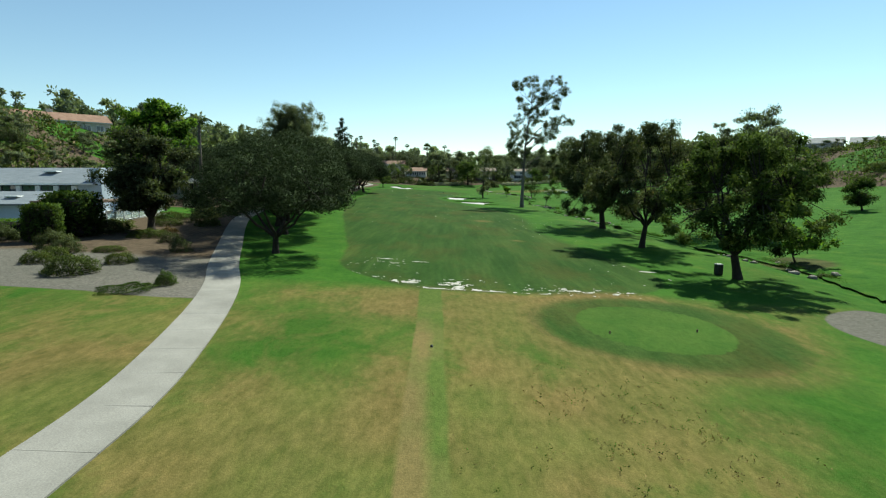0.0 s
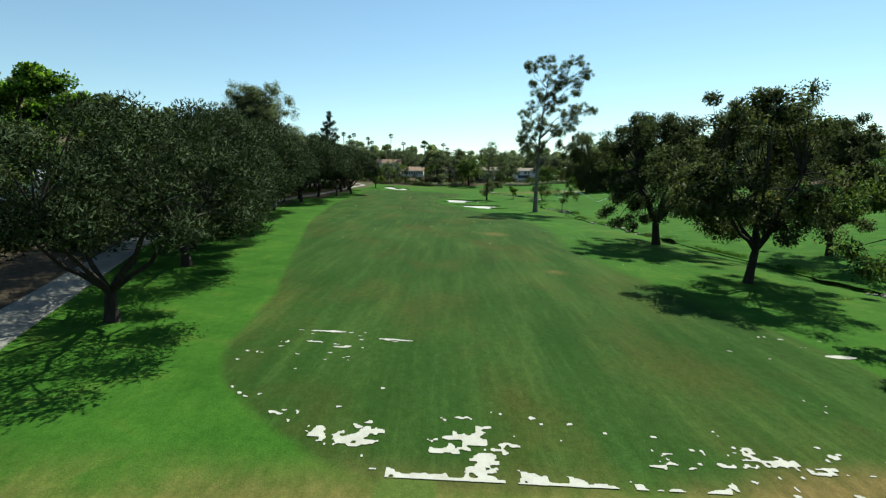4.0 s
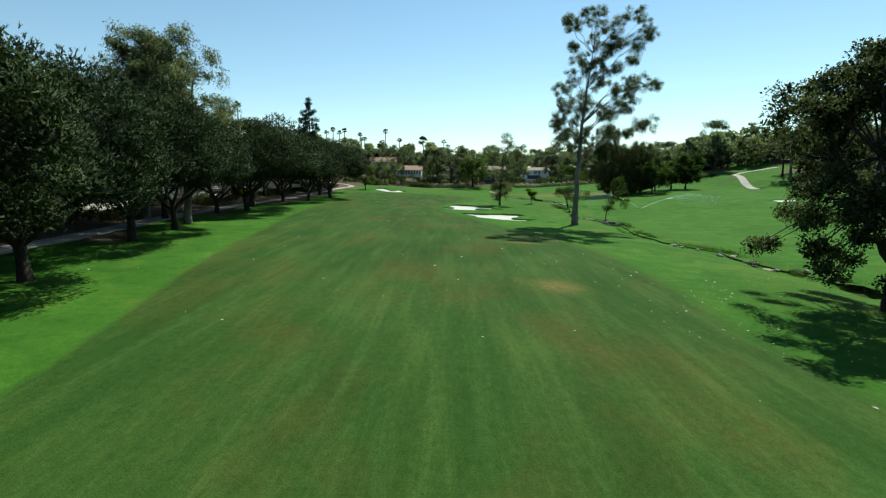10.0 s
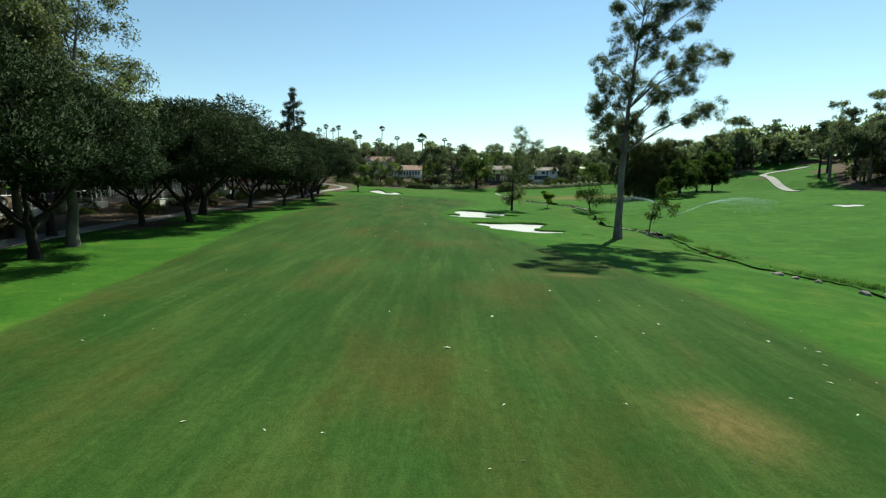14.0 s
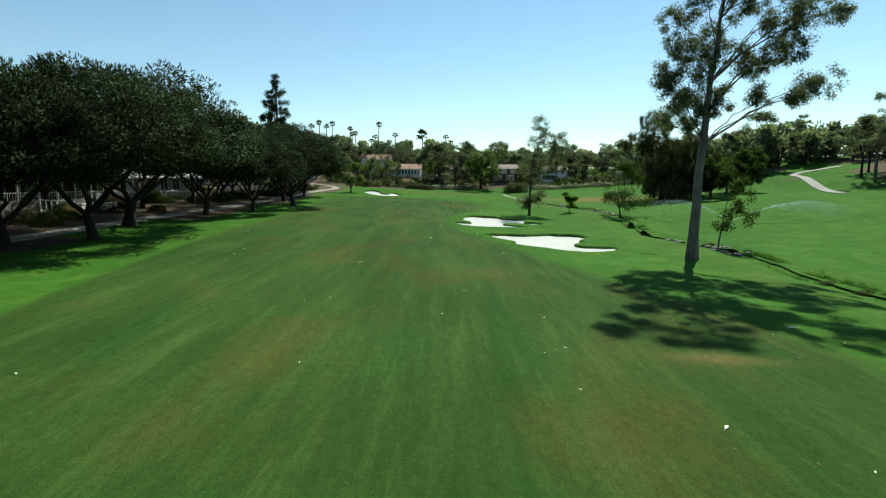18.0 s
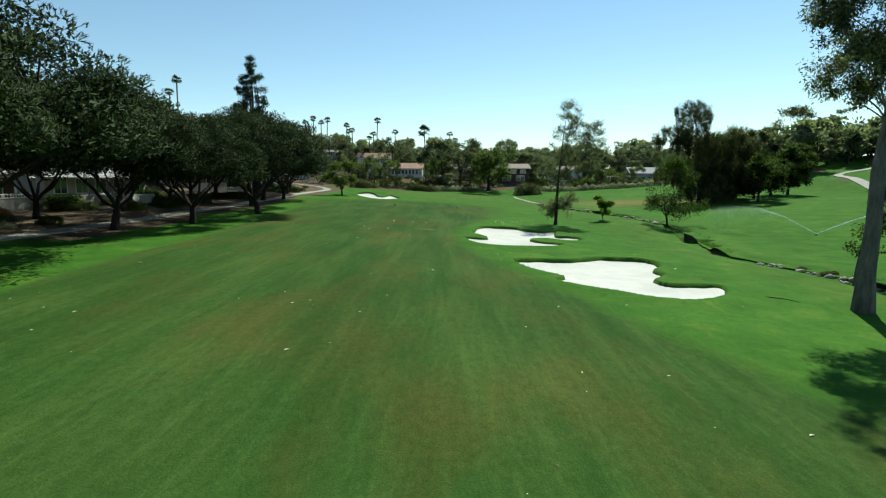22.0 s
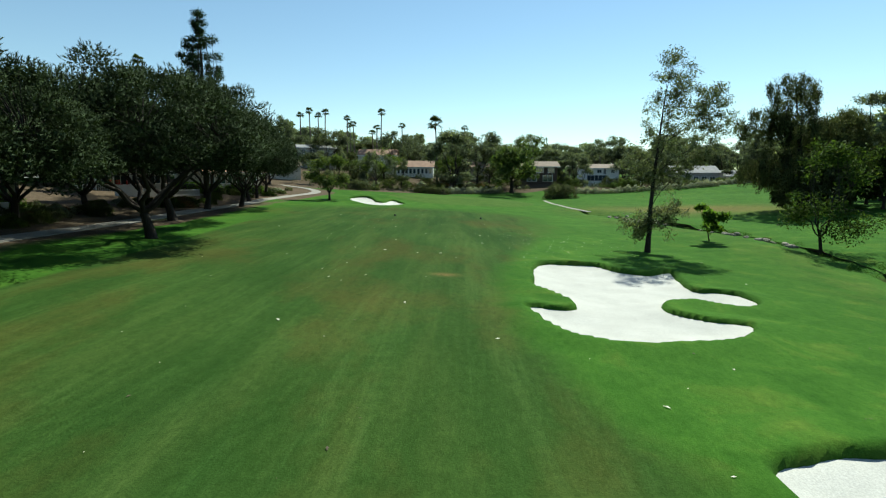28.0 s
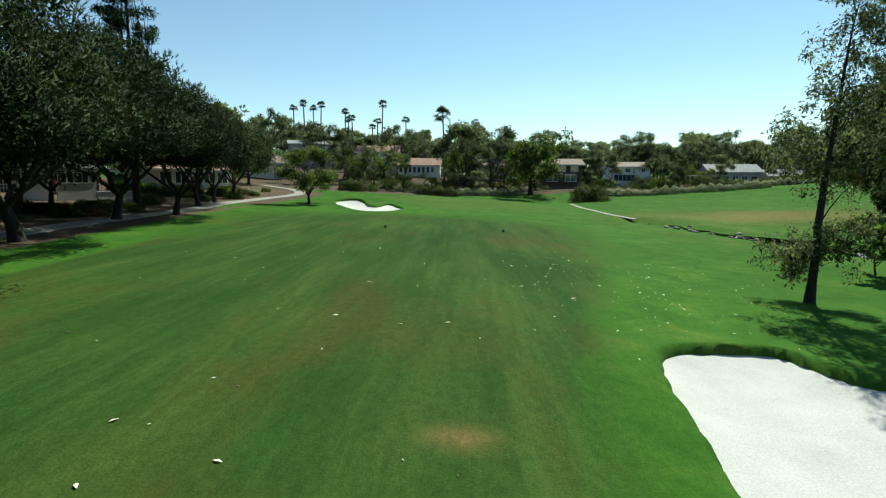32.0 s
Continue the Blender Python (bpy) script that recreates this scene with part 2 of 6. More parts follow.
M_SHRUB = leafy("shrub_leaves", (0.035, 0.055, 0.018), (0.095, 0.125, 0.040), 0.3, (0.19, 0.18, 0.08))
M_BLUE = leafy("grey_shrub_leaves", (0.17, 0.20, 0.17), (0.34, 0.38, 0.35), 0.4)
M_RUST = leafy("rusty_leaves", (0.07, 0.045, 0.025), (0.16, 0.11, 0.05), 0.25)
M_WHITE = plain("white_paint", (0.68, 0.69, 0.69), (0.78, 0.78, 0.77), 0.8, 0.6, 0.08)
M_BLUEGREY = plain("blue_grey_siding", (0.40, 0.47, 0.55), (0.47, 0.54, 0.62), 0.8, 0.65, 0.1)
M_STUCCO = plain("stucco", (0.50, 0.46, 0.40), (0.62, 0.57, 0.50), 0.9, 0.9, 0.35)
M_GREYWALL = plain("grey_stucco", (0.34, 0.34, 0.33), (0.44, 0.43, 0.41), 0.9, 0.9, 0.35)
M_BROWNWALL = plain("brown_timber_wall", (0.060, 0.038, 0.030), (0.105, 0.070, 0.055), 1.2, 0.8, 0.3, stretch=(1, 1, 6))
M_SLATE = plain("slate_roof", (0.17, 0.19, 0.215), (0.25, 0.27, 0.295), 1.0, 0.75, 0.5, fine=8.0, stretch=(1, 4, 4))
M_TILE = plain("clay_roof", (0.20, 0.112, 0.075), (0.29, 0.175, 0.122), 0.8, 0.85, 0.6, fine=9.0)
M_BROWNROOF = plain("brown_roof", (0.14, 0.098, 0.074), (0.21, 0.152, 0.12), 0.8, 0.85, 0.6, fine=9.0)
M_GREYROOF = plain("grey_roof", (0.20, 0.20, 0.21), (0.29, 0.29, 0.30), 0.8, 0.85, 0.5, fine=9.0)
M_DARK = plain("dark_metal", (0.015, 0.017, 0.016), (0.03, 0.032, 0.03), 3, 0.5, 0.1)
M_GLASS = glass("window_glass", (0.030, 0.045, 0.060))
M_ROCK = plain("creek_rock", (0.14, 0.12, 0.10), (0.30, 0.27, 0.23), 2.0, 0.9, 0.7, fine=9.0, dist=0.06)
M_CHALK = plain("bleached_turf", (0.40, 0.375, 0.33), (0.50, 0.475, 0.43), 2.0, 0.95, 0.3)
M_WOOD = plain("timber", (0.16, 0.10, 0.06), (0.26, 0.18, 0.11), 2.0, 0.8, 0.4, stretch=(1, 6, 6))
M_RED = plain("red_cushion", (0.30, 0.03, 0.025), (0.38, 0.05, 0.04), 4, 0.8, 0.2)

# ---- building tools ----


def mesh_of(name, verts, faces, material, parent=None, label="", smooth=False, normals=None):
    """One mesh object from arrays; faces all of one size, or a list of loops."""
    me = bpy.data.meshes.new(name)
    if isinstance(faces, np.ndarray):
        v = np.asarray(verts, np.float32)
        n, k = faces.shape
        me.vertices.add(len(v))
        me.vertices.foreach_set("co", v.ravel())
        me.loops.add(n * k)
        me.loops.foreach_set("vertex_index", faces.astype(np.int32).ravel())
        me.polygons.add(n)
        me.polygons.foreach_set("loop_start", np.arange(0, n * k, k, dtype=np.int32))
        me.update(calc_edges=True)
    else:
        me.from_pydata([tuple(p) for p in verts], [], [tuple(f) for f in faces])
    me.materials.append(material)
    if smooth or normals is not None:
        me.shade_smooth()
    if normals is not None:
        me.normals_split_custom_set_from_vertices(normals.tolist())
    ob = new(name, me)
    if parent is not None:
        ob.parent = parent
    if label:
        tagged(ob, label)
    return ob


def part(name, bm, material, parent=None, label="", smooth=False):
    """Links a bmesh as one mesh object under a thing or a part."""
    me = bpy.data.meshes.new(name)
    bm.to_mesh(me)
    bm.free()
    me.materials.append(material)
    if smooth:
        me.shade_smooth()
    ob = new(name, me)
    if parent is not None:
        ob.parent = parent
    if label:
        tagged(ob, label)
    return ob


def thing(name, m, label, category, group="", kind=""):
    e = new(name)
    e.empty_display_size = 0.3
    e.matrix_world = m
    return tagged(e, label, category, group, kind)


def box(bm, x0, x1, y0, y1, z0, z1, bevel=0.0):
    r = bmesh.ops.create_cube(bm, size=1, matrix=Matrix.Translation(((x0 + x1) / 2, (y0 + y1) / 2, (z0 + z1) / 2)) @ Matrix.Diagonal((x1 - x0, y1 - y0, z1 - z0, 1)))
    if bevel:
        es = list({e for v in r["verts"] for e in v.link_edges})
        bmesh.ops.bevel(bm, geom=es, offset=bevel, segments=1, affect="EDGES")


def boxed(name, material, parent, x0, x1, y0, y1, z0, z1, bevel=0.0, label=""):
    bm = bmesh.new()
    box(bm, x0, x1, y0, y1, z0, z1, bevel)
    return part(name, bm, material, parent, label)


class Tubes:
    """Tapered round limbs gathered into one mesh."""

    def __init__(self, sides=7):
        self.v, self.f, self.n, self.k = [], [], 0, sides

    def add(self, pts, radii):
        pts = np.asarray(pts, float)
        k = self.k
        a = np.arange(k) * 2 * np.pi / k
        prev = None
        for i, (p, r) in enumerate(zip(pts, radii)):
            d = pts[min(i + 1, len(pts) - 1)] - pts[max(i - 1, 0)]
            d = d / (np.linalg.norm(d) + 1e-9)
            u = np.cross(d, (0.31, 0.95, 0.05)) if prev is None else prev - d * np.dot(prev, d)
            u = u / (np.linalg.norm(u) + 1e-9)
            prev = u
            w = np.cross(d, u)
            self.v.append(p + r * (np.cos(a)[:, None] * u + np.sin(a)[:, None] * w))
            if i:
                b = self.n + i * k
                j = np.arange(k)
                self.f.append(np.stack([b - k + j, b - k + (j + 1) % k, b + (j + 1) % k, b + j], 1))
        self.n += len(pts) * k

    def link(self, name, material, parent=None):
        return mesh_of(name, np.concatenate(self.v), np.concatenate(self.f), material, parent, smooth=True)


def bend(a, b, sag, n=6):
    """A limb's line from a to b that first goes out and then turns up."""
    t = np.linspace(0, 1, n)[:, None]
    a, b = np.asarray(a, float), np.asarray(b, float)
    c = (a + b) / 2 + np.array((0, 0, sag))
    return (1 - t) ** 2 * a + 2 * t * (1 - t) * c + t ** 2 * b


def leaf_cards(rng, centres, radii, n, length, width, out=1.0, up=0.3, loose=0.7, shell=0.5, tri=False):
    """Leaves as small folded blades round the clump centres. Returns verts, faces and normals."""
    c = np.repeat(np.asarray(centres, float), n, 0)
    r = np.repeat(np.asarray(radii, float), n, 0)
    m = len(c)
    d = rng.normal(size=(m, 3))
    d /= np.linalg.norm(d, axis=1)[:, None]
    p = c + d * r * (rng.random((m, 1)) ** shell)
    a = d * out + np.array((0, 0, up)) + rng.normal(size=(m, 3)) * loose
    a /= np.linalg.norm(a, axis=1)[:, None]
    s = np.cross(a, rng.normal(size=(m, 3)))
    s /= np.linalg.norm(s, axis=1)[:, None]
    ln = length * rng.uniform(0.6, 1.35, (m, 1))
    wd = width * rng.uniform(0.7, 1.3, (m, 1))
    k = 3 if tri else 4
    if tri:
        v = np.stack([p + s * wd / 2, p + a * ln, p - s * wd / 2], 1).reshape(-1, 3)
    else:
        v = np.stack([p, p + a * ln * 0.45 + s * wd / 2, p + a * ln, p + a * ln * 0.45 - s * wd / 2], 1).reshape(-1, 3)
    nrm = d + 0.33 * rng.normal(size=(m, 3)) + np.array((0, 0, 0.2))
    nrm /= np.linalg.norm(nrm, axis=1)[:, None]
    return v, np.arange(m * k).reshape(-1, k), np.repeat(nrm, k, 0)


def dome(rng, n, R, z0, z1, shape=1.0, inner=0.35, lop=0.25, masses=0):
    """Clump centres in a crown from z0 to z1 of radius R: full above, hollow within, lopsided, drawn into a few masses."""
    out = []
    ph = rng.uniform(0, 6.28, 3)
    heads = masses or n
    while len(out) < heads:
        a, h = rng.uniform(0, 6.2832), rng.random()
        prof = math.sin(math.pi * min(1, (0.12 + 0.88 * h) ** shape)) ** 0.6
        rr = R * prof * (1 + lop * (math.sin(2 * a + ph[0]) + 0.7 * math.sin(3 * a + ph[1] + 4 * h)) / 1.7)
        q = rng.random()
        f = (inner + (1 - inner) * q ** 0.5)
        out.append((rr * f * math.cos(a), rr * f * math.sin(a), z0 + (z1 - z0) * h))
    out = np.array(out)
    if masses:
        pick = rng.integers(masses, size=n)
        out = out[pick] + rng.normal(size=(n, 3)) * np.array((0.17 * R, 0.17 * R, 0.10 * R))
        out[:, 2] = np.clip(out[:, 2], z0, z1 + 0.03 * R)
    return out


def grow_tree(name, rng, clumps, crad, n, length, width, m_leaf, m_bark, fork, r0, mains=5, lean=(0, 0), twigs=True, shell=0.5, up=0.3, out=1.0, sag=0.8, flat=0.75, leader=None, loose=0.7, core=14, tri=False, core_size=(0.40, 0.24)):
    """A tree thing: a tapered trunk with limbs to every clump, and a crown of leaves."""
    tree = new(name)
    tb = Tubes(7)
    top = np.array((lean[0], lean[1], fork))
    tp = np.array([(0, 0, -0.4), (0.02, 0, 0.15), (lean[0] * 0.3, lean[1] * 0.3, fork * 0.4), (lean[0] * 0.7, lean[1] * 0.7, fork * 0.75), top])
    tb.add(tp, [r0 * 1.7, r0 * 1.25, r0, r0 * 0.92, r0 * 0.85])
    ang = np.arctan2(clumps[:, 1] - top[1], clumps[:, 0] - top[0])
    key = ((ang + math.pi) / (2 * math.pi) * mains).astype(int) % mains
    if leader is not None:
        tb.add([top, top + (leader - top) * 0.35 + rng.normal(size=3) * 0.15, top + (leader - top) * 0.7 + rng.normal(size=3) * 0.2, leader], [r0 * 0.82, r0 * 0.6, r0 * 0.36, r0 * 0.1])
    for k in range(mains):
        mine = clumps[key == k]
        if not len(mine):
            continue
        cen = mine.mean(0)
        start = top if leader is None else top + (leader - top) * min(0.75, max(0.0, 0.6 * (cen[2] - fork) / max(0.5, leader[2] - fork)))
        main = bend(start, start + (cen - start) * 0.95, sag * (-0.4 if leader is None else 0.2), 7)
        main[1:-1] += rng.normal(size=(5, 3)) * 0.12
        tb.add(main, np.linspace(r0 * 0.55, r0 * 0.16, 7))
        if twigs:
            for c in mine:
                dd = np.linalg.norm(main - c, axis=1) + np.array([3, 1.5, .6, .2, 0, 0, 0])
                tb.add(bend(main[int(dd.argmin())], c, 0.35, 4), [r0 * 0.17, r0 * 0.12, r0 * 0.08, r0 * 0.03])
    tb.link("trunk", m_bark, tree)
    rad = rng.uniform(*crad, (len(clumps), 1)) * np.array((1, 1, flat))
    v, f, q = leaf_cards(rng, clumps, rad, n, length, width, out, up, loose, shell, tri)
    if core:
        v2, f2, q2 = leaf_cards(rng, clumps, rad * 0.55, core, core_size[0], core_size[1], out, up, 1.0, 0.6, tri)
        v, f, q = np.concatenate([v, v2]), np.concatenate([f, f2 + len(v)]), np.concatenate([q, q2])
    mesh_of("crown", v, f, m_leaf, tree, normals=q)
    return tree


PLANTED = set()


def plant(proto, x, y, s=1.0, turn=0.0, label="", category="tree", group="", sz=None, sink=0.0):
    """Sets the first of a kind, or a copy of it, on the ground."""
    m = pose(x, y, float(height(x, y)) - sink, 0, 0, turn) @ Matrix.Diagonal((s, s, sz or s, 1))
    if proto.name not in PLANTED:
        PLANTED.add(proto.name)
        proto.matrix_basis = m
        ob = proto
    else:
        keep = proto.matrix_basis.copy()
        proto.matrix_basis = Matrix.Identity(4)
        ob = copy_thing(proto, m)
        proto.matrix_basis = keep
    return tagged(ob, label, category, group)

# ---- the lie of the land ----


def table(xs, zs, lo, hi, w):
    t = np.arange(lo, hi + 1.0)
    v = np.pad(np.interp(t, xs, zs), w, mode="edge")
    return t, np.convolve(v, np.ones(2 * w + 1) / (2 * w + 1), "valid")


ALONG = table([-40, 0, 30, 70, 100, 140, 170, 185, 205, 225, 250, 272, 285, 300, 340, 600, 1200],
              [-0.6, -0.55, -0.45, 0, 0.2, 0.6, 0.9, 1.0, 1.3, 1.75, 2.4, 3.2, 4.6, 7.5, 9, 20, 34], -300, 1500, 4)
ACROSS = table([-400, -200, -105, -75, -55, -38, -30, 25, 34, 60, 75, 110, 120, 150, 165, 230, 500],
               [60, 36, 21, 8, 3.2, 1.9, 1.5, -1.4, -1.8, -0.8, 0.5, 2.6, 4.5, 16, 18.5, 24, 40], -700, 700, 3)


def step(a, b, v):
    u = np.clip((v - a) / (b - a), 0, 1)
    return u * u * (3 - 2 * u)


def waves(x, y, scale, seed=0):
    """Smooth value noise between -1 and 1."""
    x, y = np.asarray(x, float) / scale + seed * 17.3, np.asarray(y, float) / scale - seed * 9.1
    ix, iy = np.floor(x), np.floor(y)
    fx, fy = x - ix, y - iy
    fx, fy = fx * fx * (3 - 2 * fx), fy * fy * (3 - 2 * fy)

    def h(a, b):
        v = np.sin(a * 127.1 + b * 311.7) * 43758.5453
        return 2 * (v - np.floor(v)) - 1
    return (h(ix, iy) * (1 - fx) + h(ix + 1, iy) * fx) * (1 - fy) + (h(ix, iy + 1) * (1 - fx) + h(ix + 1, iy + 1) * fx) * fy


def lie(x, y):
    x, y = np.asarray(x, float), np.asarray(y, float)
    z = np.interp(y, *ALONG) + np.interp(x, *ACROSS) * (1 - 0.5 * step(280, 420, y))
    z = z - (np.interp(x, *ACROSS) - 2.0) * 0.62 * step(104, 122, x) * step(205, 262, y)
    z = z + 2.4 * step(98, 116, x) * step(222, 258, y) * step(240, 190, x) * step(420, 340, y)
    z = z - (2.3 * step(26, 42, x) + 0.5 * step(58, 82, x)) * step(150, 118, x) * step(284, 306, y) * step(420, 350, y)
    z = z + 0.9 * step(158, 182, y) * step(14, 28, x) * (1 - step(60, 90, x))
    z = z + 0.9 * np.exp(-((x + 20) / 6.5) ** 2 - ((y - 236) / 5.0) ** 2)
    return z + 0.10 * waves(x, y, 9, 1) * step(4, 14, np.abs(x + 1.5)) + 0.6 * waves(x, y, 28, 2) * step(60, 110, np.abs(x))


def spline(ctrl, n, closed=False):
    """A smooth line through a few control points, n steps a span."""
    c = [np.array(p, float) for p in ctrl]
    m = len(c)
    out = []
    for i in range(m if closed else m - 1):
        p0, p1, p2, p3 = (c[(i + k) % m] if closed else c[min(max(i + k, 0), m - 1)] for k in (-1, 0, 1, 2))
        for t in np.arange(n) / n:
            out.append(0.5 * (2 * p1 + (p2 - p0) * t + (2 * p0 - 5 * p1 + 4 * p2 - p3) * t * t + (3 * p1 - p0 - 3 * p2 + p3) * t ** 3))
    if not closed:
        out.append(c[-1])
    return np.array(out)


def to_line(x, y, line, closed=False):
    """The distance of each point to a line of points."""
    best = np.full(x.shape, 1e9)
    a = line
    b = np.roll(line, -1, 0) if closed else line[1:]
    for p, q in zip(a, b):
        d = q - p
        t = np.clip(((x - p[0]) * d[0] + (y - p[1]) * d[1]) / max(1e-9, d @ d), 0, 1)
        best = np.minimum(best, np.hypot(x - p[0] - t * d[0], y - p[1] - t * d[1]))
    return best


def inside(x, y, ring):
    r = np.zeros(x.shape, bool)
    for p, q in zip(ring, np.roll(ring, -1, 0)):
        hit = (p[1] > y) != (q[1] > y)
        with np.errstate(divide="ignore", invalid="ignore"):
            r ^= hit & (x < (q[0] - p[0]) * (y - p[1]) / (q[1] - p[1]) + p[0])
    return r


def depth_in(x, y, ring):
    """Distance to the ring, positive inside; worked out only near it."""
    out = np.full(x.shape, -99.0)
    lo, hi = ring.min(0) - 8, ring.max(0) + 8
    near = (x > lo[0]) & (x < hi[0]) & (y > lo[1]) & (y < hi[1])
    xs, ys = x[near], y[near]
    d = to_line(xs, ys, ring, True)
    out[near] = np.where(inside(xs, ys, ring), d, -d)
    return out


BUNKERS = {
    "near": spline([(1.6, 141.4), (3.8, 142.4), (6.3, 143.1), (9.2, 145.2), (12.4, 145.6), (13.2, 144.2), (12.7, 141.8), (11.6, 140.2), (11.7, 138.4), (10.0, 136.1), (10.4, 135.0), (12.2, 135.3), (13.8, 135.4), (13.0, 133.0), (10.6, 131.0), (8.6, 130.6), (5.3, 132.5), (3.3, 134.1), (4.0, 135.6), (2.7, 137.3), (2.0, 138.8)], 4, True),
    "middle": spline([(0.4, 165.6), (1.6, 167.7), (5.2, 168.3), (6.3, 166.0), (8.0, 165.5), (10.2, 167.0), (9.4, 163.4), (9.2, 160.8), (11.2, 160.2), (11.0, 157.5), (9.4, 156.5), (7.6, 157.5), (5.8, 156.7), (5.1, 154.9), (6.6, 153.6), (8.1, 153.2), (6.6, 151.0), (4.0, 150.0), (1.6, 149.4), (-0.5, 150.4), (-1.6, 154.2), (-0.3, 154.1), (0.8, 154.6), (0.6, 156.7), (-0.6, 159.1), (-0.1, 162.0)], 4, True),
    "green": spline([(-25.2, 229.6), (-24.4, 232.6), (-22.3, 233.0), (-20.6, 230.4), (-19.4, 227.0), (-18.2, 226.4), (-17.6, 229.6), (-16.6, 230.6), (-15.2, 228.4), (-14.0, 224.6), (-15.2, 219.6), (-17.2, 218.0), (-19.4, 218.8), (-22.0, 222.5)], 4, True),
    "far": spline([(74.6, 168), (78, 167.2), (80, 169.4), (79, 172), (76, 172)], 4, True),
}
BROOK = spline([(34, -20), (31, 16), (30.5, 33), (32.8, 45), (32.6, 55), (30.4, 62), (29.8, 73), (28.7, 84), (29.3, 91), (28, 99), (28, 106), (26, 113), (26, 124), (27.8, 134), (27.8, 143), (25.6, 152), (25.2, 160), (27.6, 171), (29.6, 181), (30.2, 190), (27, 203), (24.4, 210), (22.8, 219), (20.6, 228)], 5)
GUTTER = spline([(20.3, 228), (19.4, 234), (18.3, 243), (17.5, 261)], 6)
TRACK = spline([(-8, -20), (-8.2, -4), (-9.0, 8), (-9.25, 13.5), (-10.0, 18), (-11.5, 24.2), (-13.2, 29.6), (-15.6, 35.4), (-19.3, 45.5), (-23.5, 57), (-27, 68), (-29.6, 82), (-31.6, 98), (-33, 110), (-33.4, 128), (-34, 146), (-34.2, 160), (-34.8, 176), (-35.8, 192), (-36.1, 206), (-36.6, 218), (-36.6, 232), (-35.6, 242), (-37, 250), (-42, 258), (-50, 264)], 8)
DRIVE = spline([(100, 218), (107, 236), (115.5, 256), (119.5, 266), (125, 271), (133, 272), (142, 274)], 8)
FAIR = spline([(-1.6, 31), (2, 31), (6, 31.1), (10, 31.3), (15, 35), (16.3, 42), (14.4, 54), (12.5, 72), (14, 92), (11.5, 108), (5.5, 124), (0.2, 140), (-1.6, 147), (-2.6, 156), (-1.4, 166), (3, 182), (6, 198), (5, 212), (-6, 216), (-20, 215), (-28.4, 205), (-26.6, 186), (-24, 155), (-22.6, 128), (-20.4, 108), (-17.6, 88), (-13.8, 69), (-11.6, 58), (-9.2, 47), (-8, 38), (-5, 33.6)], 4, True)
BED = spline([(-37.5, 262), (-24, 262), (-8, 266), (6, 281), (16, 283), (22, 286), (30, 285), (70, 293), (125, 306), (150, 335), (-70, 335), (-62, 262), (-46, 262)], 4, True)


def brook_deep(y):
    """How far the brook is cut down at each place along it, 0 to 1."""
    return step(0.1 - 0.4 * step(168, 182, y), 0.7 - 0.3 * step(168, 182, y), waves(y, y * 0, 13, 41)) * step(-0.15, 0.35, waves(y, y * 0, 5.2, 43)) * step(222, 212, y)


def height(x, y):
    """The finished ground, with the brook cut into it and the bunkers sunk."""
    x, y = np.atleast_1d(np.asarray(x, float)), np.atleast_1d(np.asarray(y, float))
    z = lie(x, y)
    z = z + 0.35 * step(20, 0, np.hypot((x + 4) / 1.3, y - 246))
    near = (x > 12) & (x < 42) & (y > -30) & (y < 236)
    if near.any():
        d = np.full(x.shape, 99.0)
        d[near] = to_line(x[near], y[near], BROOK)
        cut = d + 0.45 * waves(x, y, 4.0, 5) + 0.15 * waves(x, y, 2.3, 6)
        west = x < np.interp(y, BROOK[:, 1], BROOK[:, 0])
        deep = 0.1 + 0.85 * brook_deep(y)
        z = z - np.where(west, 0.4 * (1 - step(0.3, 5.0, d)), 0.4 * (1 - step(0.0, 3.2, d))) - deep * (1 - step(0.1, 1.6, cut))
    for ring in BUNKERS.values():
        d = depth_in(x, y, ring)
        if (d > -8).any():
            d = d + 0.09 * waves(x, y, 1.3, 7) + 0.03 * waves(x, y, 0.5, 8)
            z = z + 0.16 * step(-2.2, -0.05, d) - 1.1 * step(0.0, 0.42, d)
    return z if z.size > 1 else z[0]


def lines_at(*spans):
    out = []
    for a, b, s in spans:
        out.append(np.arange(a, b, s))
    return np.concatenate(out)


def far_lines(a, b, n, p=2.2):
    t = np.linspace(0, 1, n) ** p
    return a + (b - a) * t


gx = np.concatenate([-far_lines(132, 2600, 20)[::-1], lines_at((-130, -59, 3.0), (-59, -28, 0.7), (-28, 20, 0.25), (20, 35, 0.14), (35, 60, 0.7), (60, 168, 2.4)), far_lines(168, 2600, 24, 2.2)])
gy = np.concatenate([-far_lines(12, 900, 16)[::-1], lines_at((-11.5, 30, 0.5), (30, 128, 0.3), (128, 172, 0.22), (172, 216, 0.5), (216, 240, 0.25), (240, 300, 0.9)), far_lines(300, 4200, 46, 2.4)])
X, Y = np.meshgrid(gx, gy)
X, Y = X.ravel(), Y.ravel()
Z = height(X, Y)
nx, ny = len(gx), len(gy)
ii = (np.arange(ny - 1)[:, None] * nx + np.arange(nx - 1)[None, :]).ravel()
ground = mesh_of("ground", np.stack([X, Y, Z], 1), np.stack([ii, ii + 1, ii + nx + 1, ii + nx], 1), M_TURF, smooth=True)
tagged(ground, "mown green golf course turf with dry worn patches and mulched beds", "ground", kind="structure")


def lay_mask(name, values):
    ground.data.attributes.new(name, "FLOAT", "POINT").data.foreach_set("value", np.clip(values, 0, 1).astype(np.float32))


